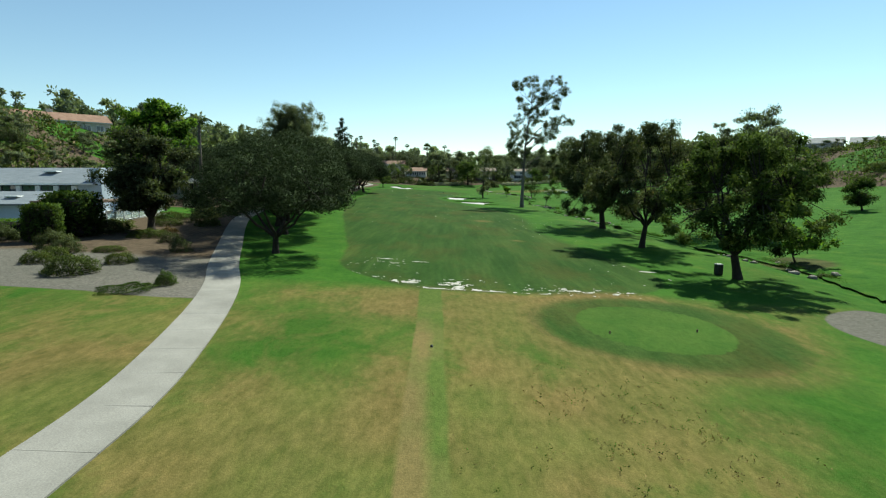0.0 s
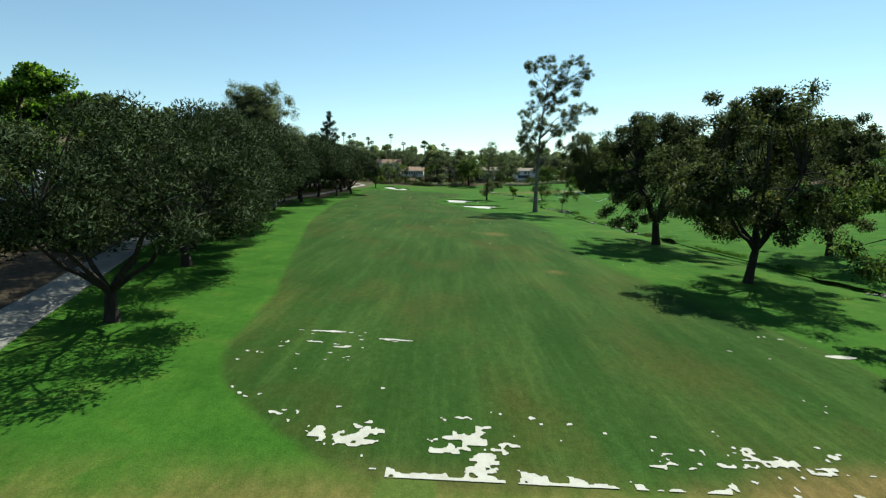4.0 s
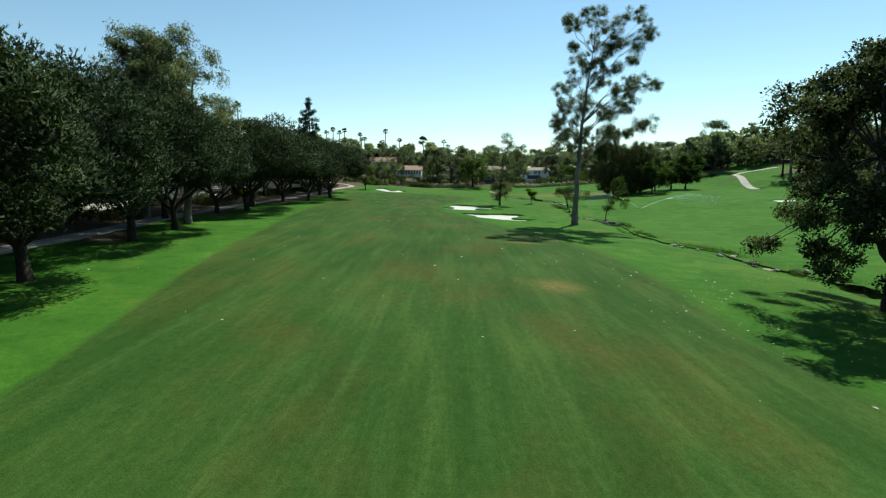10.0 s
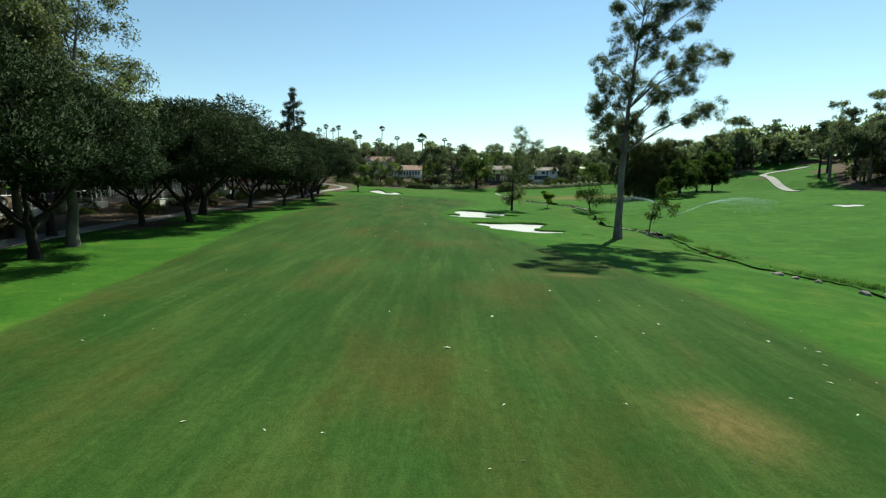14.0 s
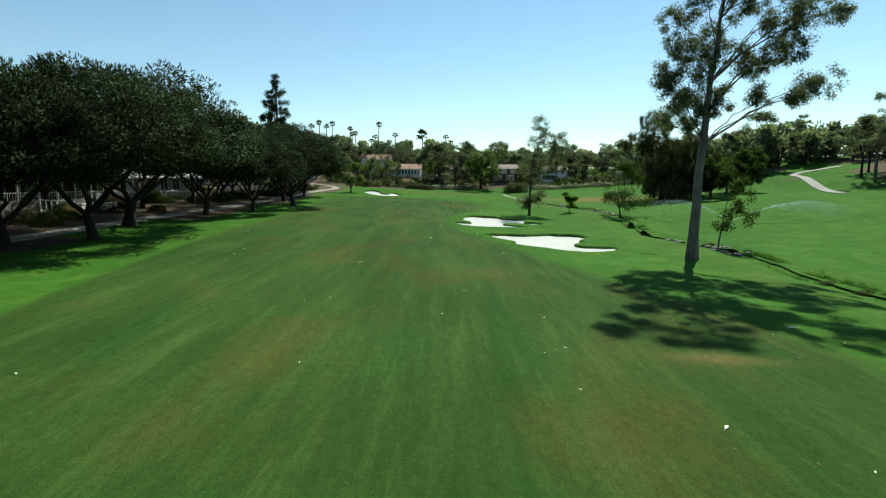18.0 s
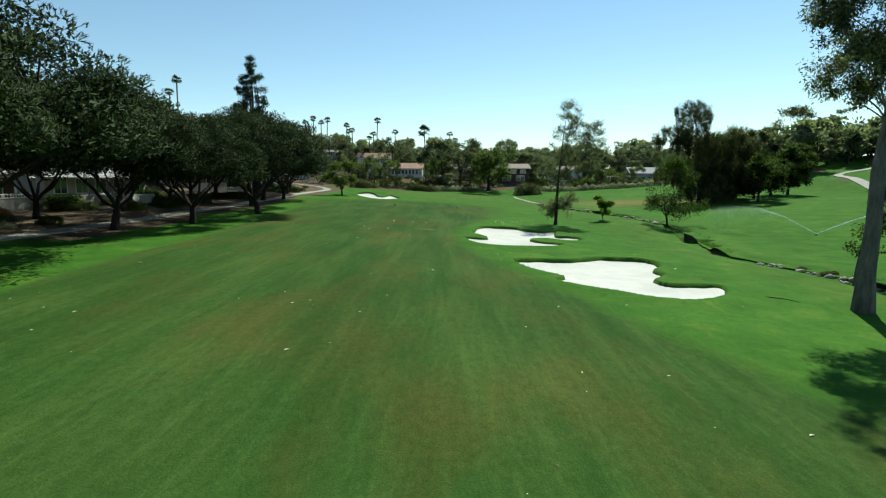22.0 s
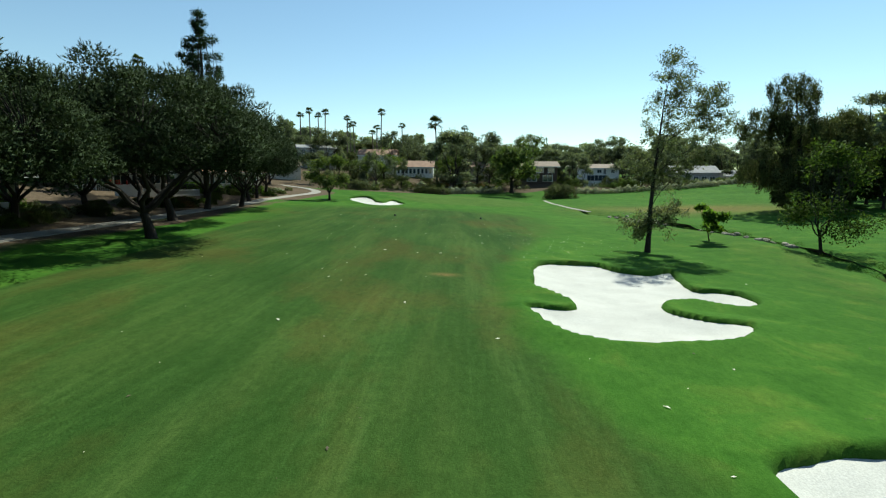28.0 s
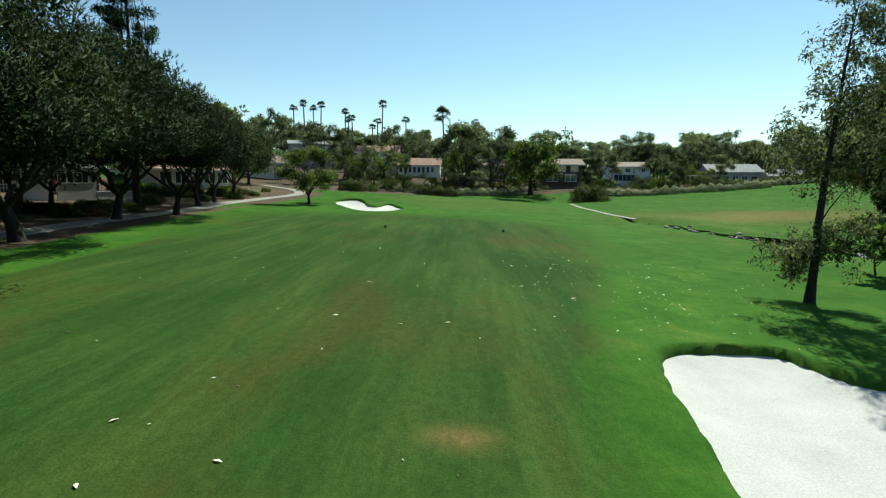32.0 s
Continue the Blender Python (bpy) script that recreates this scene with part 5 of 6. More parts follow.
for _ in range(40):
    x, y = r.uniform(-48, 16), r.uniform(264, 296)
    if y > 266 + max(0, x + 10) * 0.75:
        bush(("olive", "dark", "grey", "grey", "rust", "green")[int(r.integers(6))], x, y, r.uniform(0.8, 1.9))
for i in range(30):
    bush("grey", 31 + i * 2.4, 281 + 0.3 * i + (0.25 * i if i > 17 else 0), 1.7 + 0.2 * math.sin(i * 2.1), 1.7 + 0.4 * math.sin(i * 1.3), "clipped silvery hedge shrub along the gardens")
for i in range(9):
    bush("grey", -6 + i * 1.7, 270.5 + i * 1.0, 1.6, 1.9, "silvery shrub in the bed behind the green")
for _ in range(42):
    x, y = r.uniform(26, 135), r.uniform(289, 326)
    bush(("dark", "dark", "olive", "green")[int(r.integers(4))], x, y + 0.08 * (x - 30), r.uniform(1.8, 3.4), words="tall garden shrub between houses")
for x, y, s, h in ((20.6, 266, 2.4, 2.9), (24.4, 266.5, 2.6, 3.0), (22.4, 268.5, 2.8, 3.2), (-11, 265.5, 2.2, 1.7), (-8.2, 265.8, 2.2, 1.7), (-14, 266, 2.0, 1.6), (-31, 266, 2.4, 2.2), (-28.5, 265.5, 2.0, 2.0)):
    bush("dark", x, y, s, h, "clipped dark rounded hedge shrub")
for _ in range(16):
    x, y = r.uniform(113, 150), r.uniform(100, 262)
    if x > 0.70 * (y - 64) + 6:
        bush(("olive", "dark", "green", "green")[int(r.integers(4))], x, y, r.uniform(1.6, 3.6))
for i in range(12):
    bush(("dark", "olive", "dark", "rust")[i % 4], 96 + 1.55 * i, 276 - 0.45 * i + 0.8 * math.sin(i * 1.9), 1.3 + 0.3 * math.sin(i * 2.3), 1.2 + 0.3 * math.sin(i), "low dark shrub on a planted bank beside the drive")
for _ in range(10):
    x, y = r.uniform(-100, -62), r.uniform(60, 160)
    bush(("olive", "dark", "green")[int(r.integers(3))], x, y, r.uniform(1.5, 3.2))

# ---- houses ----


def gable_roof(w, d, z, rise, over=0.5, thick=0.18, hip=0.0):
    """A pitched roof slab over w by d, ridge along x; hip pulls the ridge's ends in."""
    bm = bmesh.new()
    x0, x1, y0, y1 = -w / 2 - over, w / 2 + over, -d / 2 - over, d / 2 + over
    lo = z - rise * over / (d / 2)
    ring = [(x0, y0, lo), (x1, y0, lo), (x1, y1, lo), (x0, y1, lo)]
    ridge = [(x0 + hip, 0, z + rise), (x1 - hip, 0, z + rise)]
    vs = [bm.verts.new(p) for p in ring + ridge]
    us = [bm.verts.new((p[0], p[1], p[2] - thick)) for p in ring + ridge]
    for a in ((0, 1, 5, 4), (2, 3, 4, 5), (1, 2, 5), (3, 0, 4)):
        if len(a) == 4 or hip > 0:
            bm.faces.new([vs[i] for i in a])
            bm.faces.new([us[i] for i in reversed(a)])
    rim = [(0, 1), (1, 2), (2, 3), (3, 0)] if hip > 0 else [(0, 1), (2, 3), (1, 5), (5, 2), (3, 4), (4, 0)]
    for a, b in rim:
        bm.faces.new((vs[a], us[a], us[b], vs[b]))
    bmesh.ops.recalc_face_normals(bm, faces=bm.faces)
    return bm


def window(parent, x, y, z, w, h, face=-1, bars=1, m_frame=M_WHITE):
    """A framed pane on a wall that faces along y."""
    bm = bmesh.new()
    f = 0.09
    box(bm, x - w / 2 - f, x + w / 2 + f, y + face * 0.06, y, z - f, z)
    box(bm, x - w / 2 - f, x + w / 2 + f, y + face * 0.06, y, z + h, z + h + f)
    for i in range(bars + 2):
        c = x - w / 2 + w * i / (bars + 1)
        q = f if i in (0, bars + 1) else 0.05
        box(bm, c - q / 2 - 0.02, c + q / 2 + 0.02, y + face * 0.06, y, z, z + h)
    o = part("window", bm, m_frame, parent)
    boxed("pane", M_GLASS, o, x - w / 2, x + w / 2, y + face * 0.025, y + face * 0.005, z, z + h)


def house(x, y, z, turn, w, d, h, rise, m_wall, m_roof, label, wins=(), hip=0.0, chimney=None, over=0.5, base=4.5):
    """A house on its plot: walls, roof, gables, windows on its front (towards -y), chimney."""
    e = thing("house", pose(x, y, z, 0, 0, turn), label, "house")
    bm = bmesh.new()
    box(bm, -w / 2, w / 2, -d / 2, d / 2, -base, h, 0.02)
    if hip <= 0:
        for sx in (-1, 1):
            q = [bm.verts.new((sx * w / 2, -d / 2, h - 0.01)), bm.verts.new((sx * w / 2, d / 2, h - 0.01)), bm.verts.new((sx * w / 2, 0, h + rise - 0.05)),
                 bm.verts.new((sx * (w / 2 - 0.15), -d / 2, h - 0.01)), bm.verts.new((sx * (w / 2 - 0.15), d / 2, h - 0.01)), bm.verts.new((sx * (w / 2 - 0.15), 0, h + rise - 0.05))]
            bm.faces.new(q[:3]), bm.faces.new(q[3:]), bm.faces.new((q[0], q[3], q[5], q[2])), bm.faces.new((q[1], q[2], q[5], q[4]))
        bmesh.ops.recalc_face_normals(bm, faces=bm.faces)
    part("wall", bm, m_wall, e)
    rf = part("roof", gable_roof(w, d, h + 0.2, rise, over, 0.18, hip), m_roof, e)
    bm = bmesh.new()
    box(bm, -w / 2 - over, w / 2 + over, -d / 2 - over - 0.05, -d / 2 - over + 0.02, h + 0.2 - rise * over / (d / 2) - 0.26, h + 0.2 - rise * over / (d / 2) - 0.06)
    part("fascia", bm, M_WHITE, rf)
    for q in wins:
        window(e, q[0], -d / 2, q[1], q[2], q[3], -1, q[4] if len(q) > 4 else 1)
    if chimney:
        cx, cy, cw, ch = chimney
        bm = bmesh.new()
        box(bm, cx - cw / 2, cx + cw / 2, cy - 0.4, cy + 0.4, h, ch, 0.02)
        box(bm, cx - cw / 2 - 0.08, cx + cw / 2 + 0.08, cy - 0.48, cy + 0.48, ch, ch + 0.15, 0.02)
        part("chimney", bm, m_wall, rf)
    return e


def row_of_windows(x0, x1, n, z, w, h, bars=0):
    return tuple((x0 + (x1 - x0) * (i + 0.5) / n, z, w, h, bars) for i in range(n))


house(-18, 304, 8.2, 0, 12, 9, 3.2, 2.0, M_WHITE, M_TILE, "long white house with a clay tile roof and many windows", row_of_windows(-5.8, 5.8, 9, 1.1, 0.85, 1.5))
house(22, 300.5, 6.6, 0, 10.8, 9, 5.0, 1.5, M_BROWNWALL, M_BROWNROOF, "dark brown two-storey house with a low tiled roof", ((-3.5, 3.0, 2.0, 1.5), (0, 3.0, 2.2, 1.9), (3.5, 3.0, 2.0, 1.5), (-2.5, 0.3, 3.0, 1.9), (2.5, 0.3, 3.0, 1.9)), 0, None, 0.9)
house(45, 314, 6.8, 0, 12, 9, 4.6, 1.4, M_WHITE, M_BROWNROOF, "white two-storey house with a brown roof beside the fairway", ((-4.2, 3.0, 1.4, 1.1), (-0.6, 3.0, 1.5, 1.1), (1.2, 2.6, 0.9, 1.7), (4.0, 3.0, 1.2, 1.1), (-1.5, 0.4, 6.4, 1.8, 4)))
house(84, 329, 6.4, 0, 17, 9, 4.0, 2.4, M_GREYWALL, M_GREYROOF, "grey two-storey house with a dark roof", row_of_windows(-7.5, 7.5, 5, 1.0, 1.9, 1.5, 1))
house(105, 333, 6.4, 0, 16, 9, 2.8, 2.0, M_STUCCO, M_GREYROOF, "single-storey house with a pale roof and bright windows", row_of_windows(-7, 7, 6, 0.8, 1.6, 1.5, 1))
house(-32, 316, 13.0, 0, 13, 9, 2.8, 2.0, M_STUCCO, M_TILE, "stucco house with a clay tile roof among trees", row_of_windows(-6, 6, 4, 0.9, 1.5, 1.3, 1))
house(-55, 318, 15.5, 20, 13, 9, 2.8, 1.2, M_GREYWALL, M_GREYROOF, "grey house on a rise behind the palms", row_of_windows(-6, 6, 4, 0.9, 1.5, 1.3, 1))
house(-58, 282, 8.6, 30, 14, 8, 2.6, 1.6, M_STUCCO, M_BROWNROOF, "tan house on the bank above the path", row_of_windows(-6, 6, 4, 0.9, 1.5, 1.2, 1))
house(2, 306, 8.6, 0, 9, 8, 3.0, 1.6, M_STUCCO, M_TILE, "stucco house half hidden behind dark trees", row_of_windows(-4, 4, 3, 0.9, 1.5, 1.3, 1))
house(-110, 142, 19.0, 48, 30, 9, 3.4, 2.2, M_STUCCO, M_TILE, "long hilltop house with red clay roofs", row_of_windows(-14, 14, 9, 0.9, 1.8, 1.5, 1), 0, (2, 0.5, 1.4, 6.4))
house(167, 236, 18.0, -40, 18, 9, 4.4, 2.4, M_GREYWALL, M_GREYROOF, "grey hilltop house above the shrubby slope", row_of_windows(-8, 8, 5, 1.4, 2.0, 1.8, 2), base=8)
house(196, 240, 19.0, -40, 18, 9, 4.4, 2.4, M_STUCCO, M_GREYROOF, "pale hilltop house above the shrubby slope", row_of_windows(-8, 8, 5, 1.4, 2.0, 1.8, 2), base=8)


# ---- scrub on the slopes ----


def scrub(seed, n, x0, x1, y0, y1, m_leaf, label, keep=None, leaves=34, length=0.8, width=0.42, name="hillside_scrub"):
    r = rng_of(seed)
    x, y = r.uniform(x0, x1, n), r.uniform(y0, y1, n)
    if keep is not None:
        k = keep(x, y)
        x, y = x[k], y[k]
    s = r.uniform(0.8, 2.2, len(x))
    c = np.c_[x, y, height(x, y) + s * 0.35]
    v, f, q = leaf_cards(r, c, np.c_[s, s, s * 0.7], leaves, length, width, 1.0, 0.4, 0.5, 0.4)
    ob = mesh_of(name, v, f, m_leaf, normals=q)
    tagged(ob, label, "scrub", kind="stuff")


scrub(201, 900, -125, -62, 40, 300, M_SHRUB, "dense olive-green scrub covering the slope")
scrub(202, 500, -125, -62, 40, 300, M_OAK, "dark evergreen scrub covering the slope")
scrub(203, 700, 112, 190, 80, 268, M_BROAD, "green scrub and ground cover on the hillside", lambda x, y: (x > 117 + 6 * waves(x, y, 20, 3)) & (x > 0.7 * (y - 64) + 8))
scrub(204, 500, 112, 190, 80, 300, M_OAK, "dark scrub on the hillside", lambda x, y: (x > 120 + 8 * waves(x, y, 20, 4)) & (x > 0.7 * (y - 64) + 8))
r = rng_of(91)
for _ in range(36):
    y = r.uniform(84, 244)
    x = float(np.interp(y, TRACK[:, 1], TRACK[:, 0])) - r.uniform(5.0, 11.0)
    bush(("dark", "dark", "olive", "green")[int(r.integers(4))], x, y, r.uniform(0.9, 1.8), r.uniform(0.7, 1.2))
for _ in range(24):
    x, y = r.uniform(-46, 30), r.uniform(268, 298)
    if y > 268 + max(0, x + 10) * 0.75:
        bush(("olive", "dark", "green", "grey")[int(r.integers(4))], x, y, r.uniform(1.0, 2.2))
# far planting in the leaf colour with haze painted in
scrub(205, 900, -90, 160, 300, 420, M_FARHAZE, "haze-paled grey-green garden planting between far houses", lambda x, y: y > 304 + 12 * (x > 25))

for seed, m, words in ((206, M_SHRUB, "olive ground cover on the mulched bank behind the green"), (207, M_OAK, "dark ground cover on the mulched bank behind the green")):
    scrub(seed, 130, -48, 24, 266, 300, m, words, lambda x, y: y > 268 + np.maximum(0, x + 10) * 0.75, 130, 0.3, 0.12, "ground_cover")
for seed, m, words in ((208, M_BROAD, "green garden planting behind the silvery hedge"), (209, M_OAK, "dark garden planting behind the silvery hedge")):
    scrub(seed, 190, 27, 135, 286, 318, m, words, lambda x, y: y > 285 + 0.35 * np.maximum(0, x - 30), 130, 0.32, 0.13, "garden_planting")

# ---- bleached turf along the front of the fairway ----
cell = 0.055
bx, by = np.meshgrid(np.arange(-9, 17.5, cell), np.arange(30.9, 44, cell))
shape = bx.shape
bx, by = bx.ravel(), by.ravel()


def blot(cx, cy, rx, ry):
    return 1 - ((bx - cx) / rx) ** 2 - ((by - cy) / ry) ** 2


left_line = np.array([(-1.5, 31.15), (-2.5, 32.1), (-4.4, 33.6), (-6.4, 35.2), (-7.5, 36.6), (-8.0, 38.4)])
dl = to_line(bx, by, left_line)
grainy = 0.38 * waves(bx, by, 0.5, 31) + 0.50 * waves(bx * 0.7, by, 0.22, 32) + 0.42 * waves(bx, by, 0.12, 33)
rows_n = 0.7 * waves(bx * 0.35, by, 0.24, 34) + 0.5 * waves(bx, by, 0.16, 35)
front = 1.0 - (by - 31.12) / (0.42 - 0.02 * np.clip(bx, 0, 12)) - 0.13 * np.clip(bx - 5.0, 0, 9)
field = np.maximum.reduce([
    np.where((bx > -1.5) & (bx < 11.5), front - 0.4, -1) + 1.3 * grainy,
    0.7 * blot(0.6, 32.3, 1.1, 1.1) + 1.5 * grainy - 0.5,
    0.7 * blot(-2.7, 33.0, 0.9, 0.7) + 1.5 * grainy - 0.5,
    (-0.3 - dl / 0.25 * (1 + 0.12 * np.clip(by - 33, 0, 9))) + 1.0 * grainy,
    0.5 * blot(-4.6, 39.6, 2.8, 2.4) + 1.0 * rows_n - 1.0,
    0.6 * blot(-4.6, 41.3, 2.0, 0.10) + 0.9 * grainy - 0.2,
    0.6 * blot(-2.3, 40.6, 0.8, 0.12) + 0.6 * grainy - 0.1,
    0.5 * blot(8.5, 32.3, 5.0, 1.6) + 1.2 * grainy - 0.75,
    0.5 * blot(4.0, 33.8, 5.0, 1.0) + 1.3 * grainy - 1.0,
    0.7 * blot(16.3, 41.2, 0.9, 0.2) + 0.7 * grainy,
])
side_ok = (by > 31.13) & ((bx > -1.5) | (dl < 0.2) | ((bx - by * 0) > np.interp(by, left_line[:, 1], left_line[:, 0])))
field = np.where(side_ok, field - 0.06, -1.0)
F2 = field.reshape(shape)
gyy, gxx = np.gradient(F2, cell)
g2 = (gxx ** 2 + gyy ** 2).ravel() + 1e-3
move = np.where(field < 0, -field / g2, 0)
mx = np.clip(move * gxx.ravel(), -cell * 0.8, cell * 0.8)
my = np.clip(move * gyy.ravel(), -cell * 0.8, cell * 0.8)
nxx = shape[1]
q = (np.arange(shape[0] - 1)[:, None] * nxx + np.arange(nxx - 1)[None, :]).ravel()
quads = np.stack([q, q + 1, q + nxx + 1, q + nxx], 1)
quads = quads[field[quads].mean(1) > 0]
used = np.unique(quads)
lut = np.zeros(len(bx), int)
lut[used] = np.arange(len(used))
px, py = (bx + mx)[used], (by + my)[used]
tagged(mesh_of("bleached_grass", np.c_[px, py, height(px, py) + 0.02], lut[quads], M_CHALK, smooth=True), "bleached white dead turf patches at the fairway's edge", "dead grass", kind="stuff")

# ---- litter on the grass ----


def litter(seed, n, x0, x1, y0, y1, size, m, label, keep=None):
    r = rng_of(seed)
    x, y = r.uniform(x0, x1, n), r.uniform(y0, y1, n)
    if keep is not None:
        k = keep(x, y, r.random(n))
        x, y = x[k], y[k]
    k = len(x)
    a = r.uniform(0, 6.28, k)
    s = size * r.lognormal(0, 0.45, k)
    z = height(x, y) + 0.015
    u, w = np.c_[np.cos(a), np.sin(a)], np.c_[-np.sin(a), np.cos(a)]
    p = np.c_[x, y]
    v = np.stack([np.c_[p - u * s[:, None], z], np.c_[p + w * s[:, None] * 0.35, z + 0.25 * s], np.c_[p + u * s[:, None], z + 0.1 * s], np.c_[p - w * s[:, None] * 0.35, z + 0.2 * s]], 1).reshape(-1, 3)
    tagged(mesh_of("fallen_leaves", v, np.arange(k * 4).reshape(-1, 4), m), label, "leaf litter", kind="stuff")


M_PALELEAF = plain("dry_pale_leaf", (0.50, 0.46, 0.34), (0.75, 0.72, 0.60), 3.0, 0.8, 0.1)
M_DARKLEAF = plain("dead_dark_leaf", (0.05, 0.04, 0.025), (0.12, 0.08, 0.05), 3.0, 0.8, 0.1)
litter(301, 240, -22, 14, 70, 210, 0.06, M_PALELEAF, "pale curled dry leaves and bark scattered on the fairway")
litter(302, 200, -22, 14, 70, 210, 0.05, M_DARKLEAF, "small dark dead leaves scattered on the fairway")
litter(303, 800, -8, 16, 165, 195, 0.05, M_PALELEAF, "pale gum leaves strewn on the grass below a tree", lambda x, y, q: q < np.exp(-((x - 5) / 7) ** 2 - ((y - 178) / 8) ** 2))
litter(304, 700, 8, 24, 60, 100, 0.05, M_PALELEAF, "pale leaves strewn on the rough near the brook", lambda x, y, q: q < np.exp(-((x - 16) / 5) ** 2 - ((y - 76) / 12) ** 2))

# ---- the brook's stones, reeds and boards ----


def stone_mesh(seed):
    bm = bmesh.new()
    bmesh.ops.create_icosphere(bm, subdivisions=2, radius=1.0)
    for v in bm.verts:
        n = noise.noise(v.co * 1.3 + Vector((seed * 5.1, 0, 0))) * 0.55
        v.co *= 1 + n
        v.co.z *= 0.62
    me = bpy.data.meshes.new("rock")
    bm.to_mesh(me)
    bm.free()
    me.materials.append(M_ROCK)
    me.shade_smooth()
    return me


STONES = [stone_mesh(i) for i in range(4)]
r = rng_of(401)
for lo, hi, n in ((138, 150, 34), (205, 220, 30), (183, 200, 26), (92, 112, 16), (44, 58, 16)):
    for _ in range(n):
        y = r.uniform(lo, hi)
        x = float(np.interp(y, BROOK[:, 1], BROOK[:, 0])) + r.normal() * 0.7
        s = r.uniform(0.14, 0.42)
        ob = new("rock", STONES[int(r.integers(4))])
        ob.matrix_world = pose(x, y, float(height(x, y)) + s * 0.15, r.uniform(-20, 20), r.uniform(-20, 20), r.uniform(0, 360)) @ Matrix.Diagonal((s, s * r.uniform(0.7, 1.2), s, 1))
        tagged(ob, "weathered brown stone on the brook's bank", "rock", "brook stones")
for lo, hi in ((44, 56), (92, 100), (139, 148), (141, 146), (184, 214), (186, 212), (112, 126)):
  for _ in range(3):
    y = r.uniform(lo, hi)
    x = float(np.interp(y, BROOK[:, 1], BROOK[:, 0])) + r.uniform(0.2, 1.2)
    bush(("dark", "green", "olive")[int(r.integers(3))], x, y, r.uniform(0.3, 0.7), 0.3, words="rank weeds overhanging the brook's bank")
weir = thing("timber_weir", pose(28.3, 97.0, float(lie(28.3, 97.0)) - 0.55, 0, 0, 20), "grey timber boards laid across the brook", "weir")
for i in range(5):
    boxed("plank", M_WOOD, weir, -1.9 + 0.1 * (i % 2), 1.9 - 0.08 * (i % 3), -0.6 + i * 0.25, -0.38 + i * 0.25, 0.0, 0.08 + 0.01 * (i % 2), 0.008)

# ---- small course furniture ----
gb = float(height(23.0, 42.6))
binn = thing("waste_bin", pose(22.7, 42.4, gb, 0, 0, 12), "dark green slatted waste bin with a pale top", "bin")
boxed("body", M_DARK, binn, -0.24, 0.24, -0.24, 0.24, 0.06, 0.86, 0.02)
for i in range(6):
    boxed("slat", M_DARK, binn, -0.23 + i * 0.08, -0.175 + i * 0.08, -0.272, -0.243, 0.08, 0.84, 0.004)
boxed("lid", plain("pale_plastic", (0.30, 0.32, 0.30), (0.40, 0.42, 0.40), 3, 0.5, 0.05), binn, -0.26, 0.26, -0.26, 0.26, 0.87, 0.95, 0.02, "pale plastic lid")
for sx in (-0.18, 0.18):
    boxed("foot", M_DARK, binn, sx - 0.03, sx + 0.03, -0.2, 0.2, -0.02, 0.06, 0.004)


def marker(x, y, r0, h, m, label, name="tee_marker"):
    e = thing(name, pose(x, y, float(height(x, y))), label, "marker")
    bm = bmesh.new()
    bmesh.ops.create_cone(bm, cap_ends=True, segments=10, radius1=r0, radius2=r0 * 0.75, depth=h, matrix=Matrix.Translation((0, 0, h / 2 - 0.02)))
    bmesh.ops.bevel(bm, geom=bm.edges[:], offset=r0 * 0.15, segments=1, affect="EDGES")
    part("post", bm, m, e)
    bm = bmesh.new()
    bmesh.ops.create_uvsphere(bm, u_segments=10, v_segments=6, radius=r0 * 0.7, matrix=Matrix.Translation((0, 0, h)))
    part("cap", bm, m, e)


for x, y in ((7.7, 23.5), (12.3, 24.5)):
    marker(x, y, 0.05, 0.11, M_WOOD, "small dark wooden tee marker on the turf")
marker(-0.6, 20.2, 0.09, 0.03, M_DARK, "dark round pop-up sprinkler flush with the turf", "sprinkler")
for x, y in ((-13.0, 201.1), (-1.2, 203.6)):
    marker(x, y, 0.16, 0.16, M_DARK, "small dark distance marker on the fairway", "distance_marker")
for x in (4.7, 5.5):
    marker(x, 277.0, 0.3, 1.3, M_DARK, "dark post behind the green", "dark_post")
stick = Tubes(5)
stick.add([(15.4, 133.2, 0.1), (16.0, 132.6, 0.14), (16.5, 131.9, 0.1)], [0.03, 0.025, 0.015])
ob = stick.link("fallen_branch", M_BARK)
ob.location.z = float(height(16, 132.6)) - 0.06
tagged(ob, "thin fallen branch lying on the grass", "branch")

# ---- the blue-grey house, its hedges and pool fence ----
hb = thing("house", pose(-45.2, 60.5, 2.2), "blue-grey two-storey house with slate roofs and skylights", "house")
boxed("wall", M_BLUEGREY, hb, -9.5, 5.6, -3.2, 4.0, -0.5, 3.85, 0.02)
up = gable_roof(15.1, 7.2, 3.95, 1.5, 0.7)
bmesh.ops.translate(up, verts=up.verts, vec=(-1.95, 0.4, 0))
up = part("roof", up, M_SLATE, hb)
boxed("fascia", M_WHITE, up, -10.2, 6.3, -3.98, -3.9, 3.48, 3.66)
boxed("skylight", M_WHITE, up, -1.0, 0.6, -1.5, -0.4, 4.92, 5.06, 0.02, "white domed skylight")
for i, x in enumerate((-8.2, -5.9, -3.5, -1.3, 0.8, 2.8)):
    window(hb, x, -3.2, 2.15, 1.7, 1.25, -1, 1, M_DARK)
for x in (-7.05, -4.7, -2.4, -0.25, 1.8, 3.8):
    boxed("pier", M_WHITE, hb, x - 0.28, x + 0.28, -3.42, -3.21, -0.4, 3.4, 0.01)
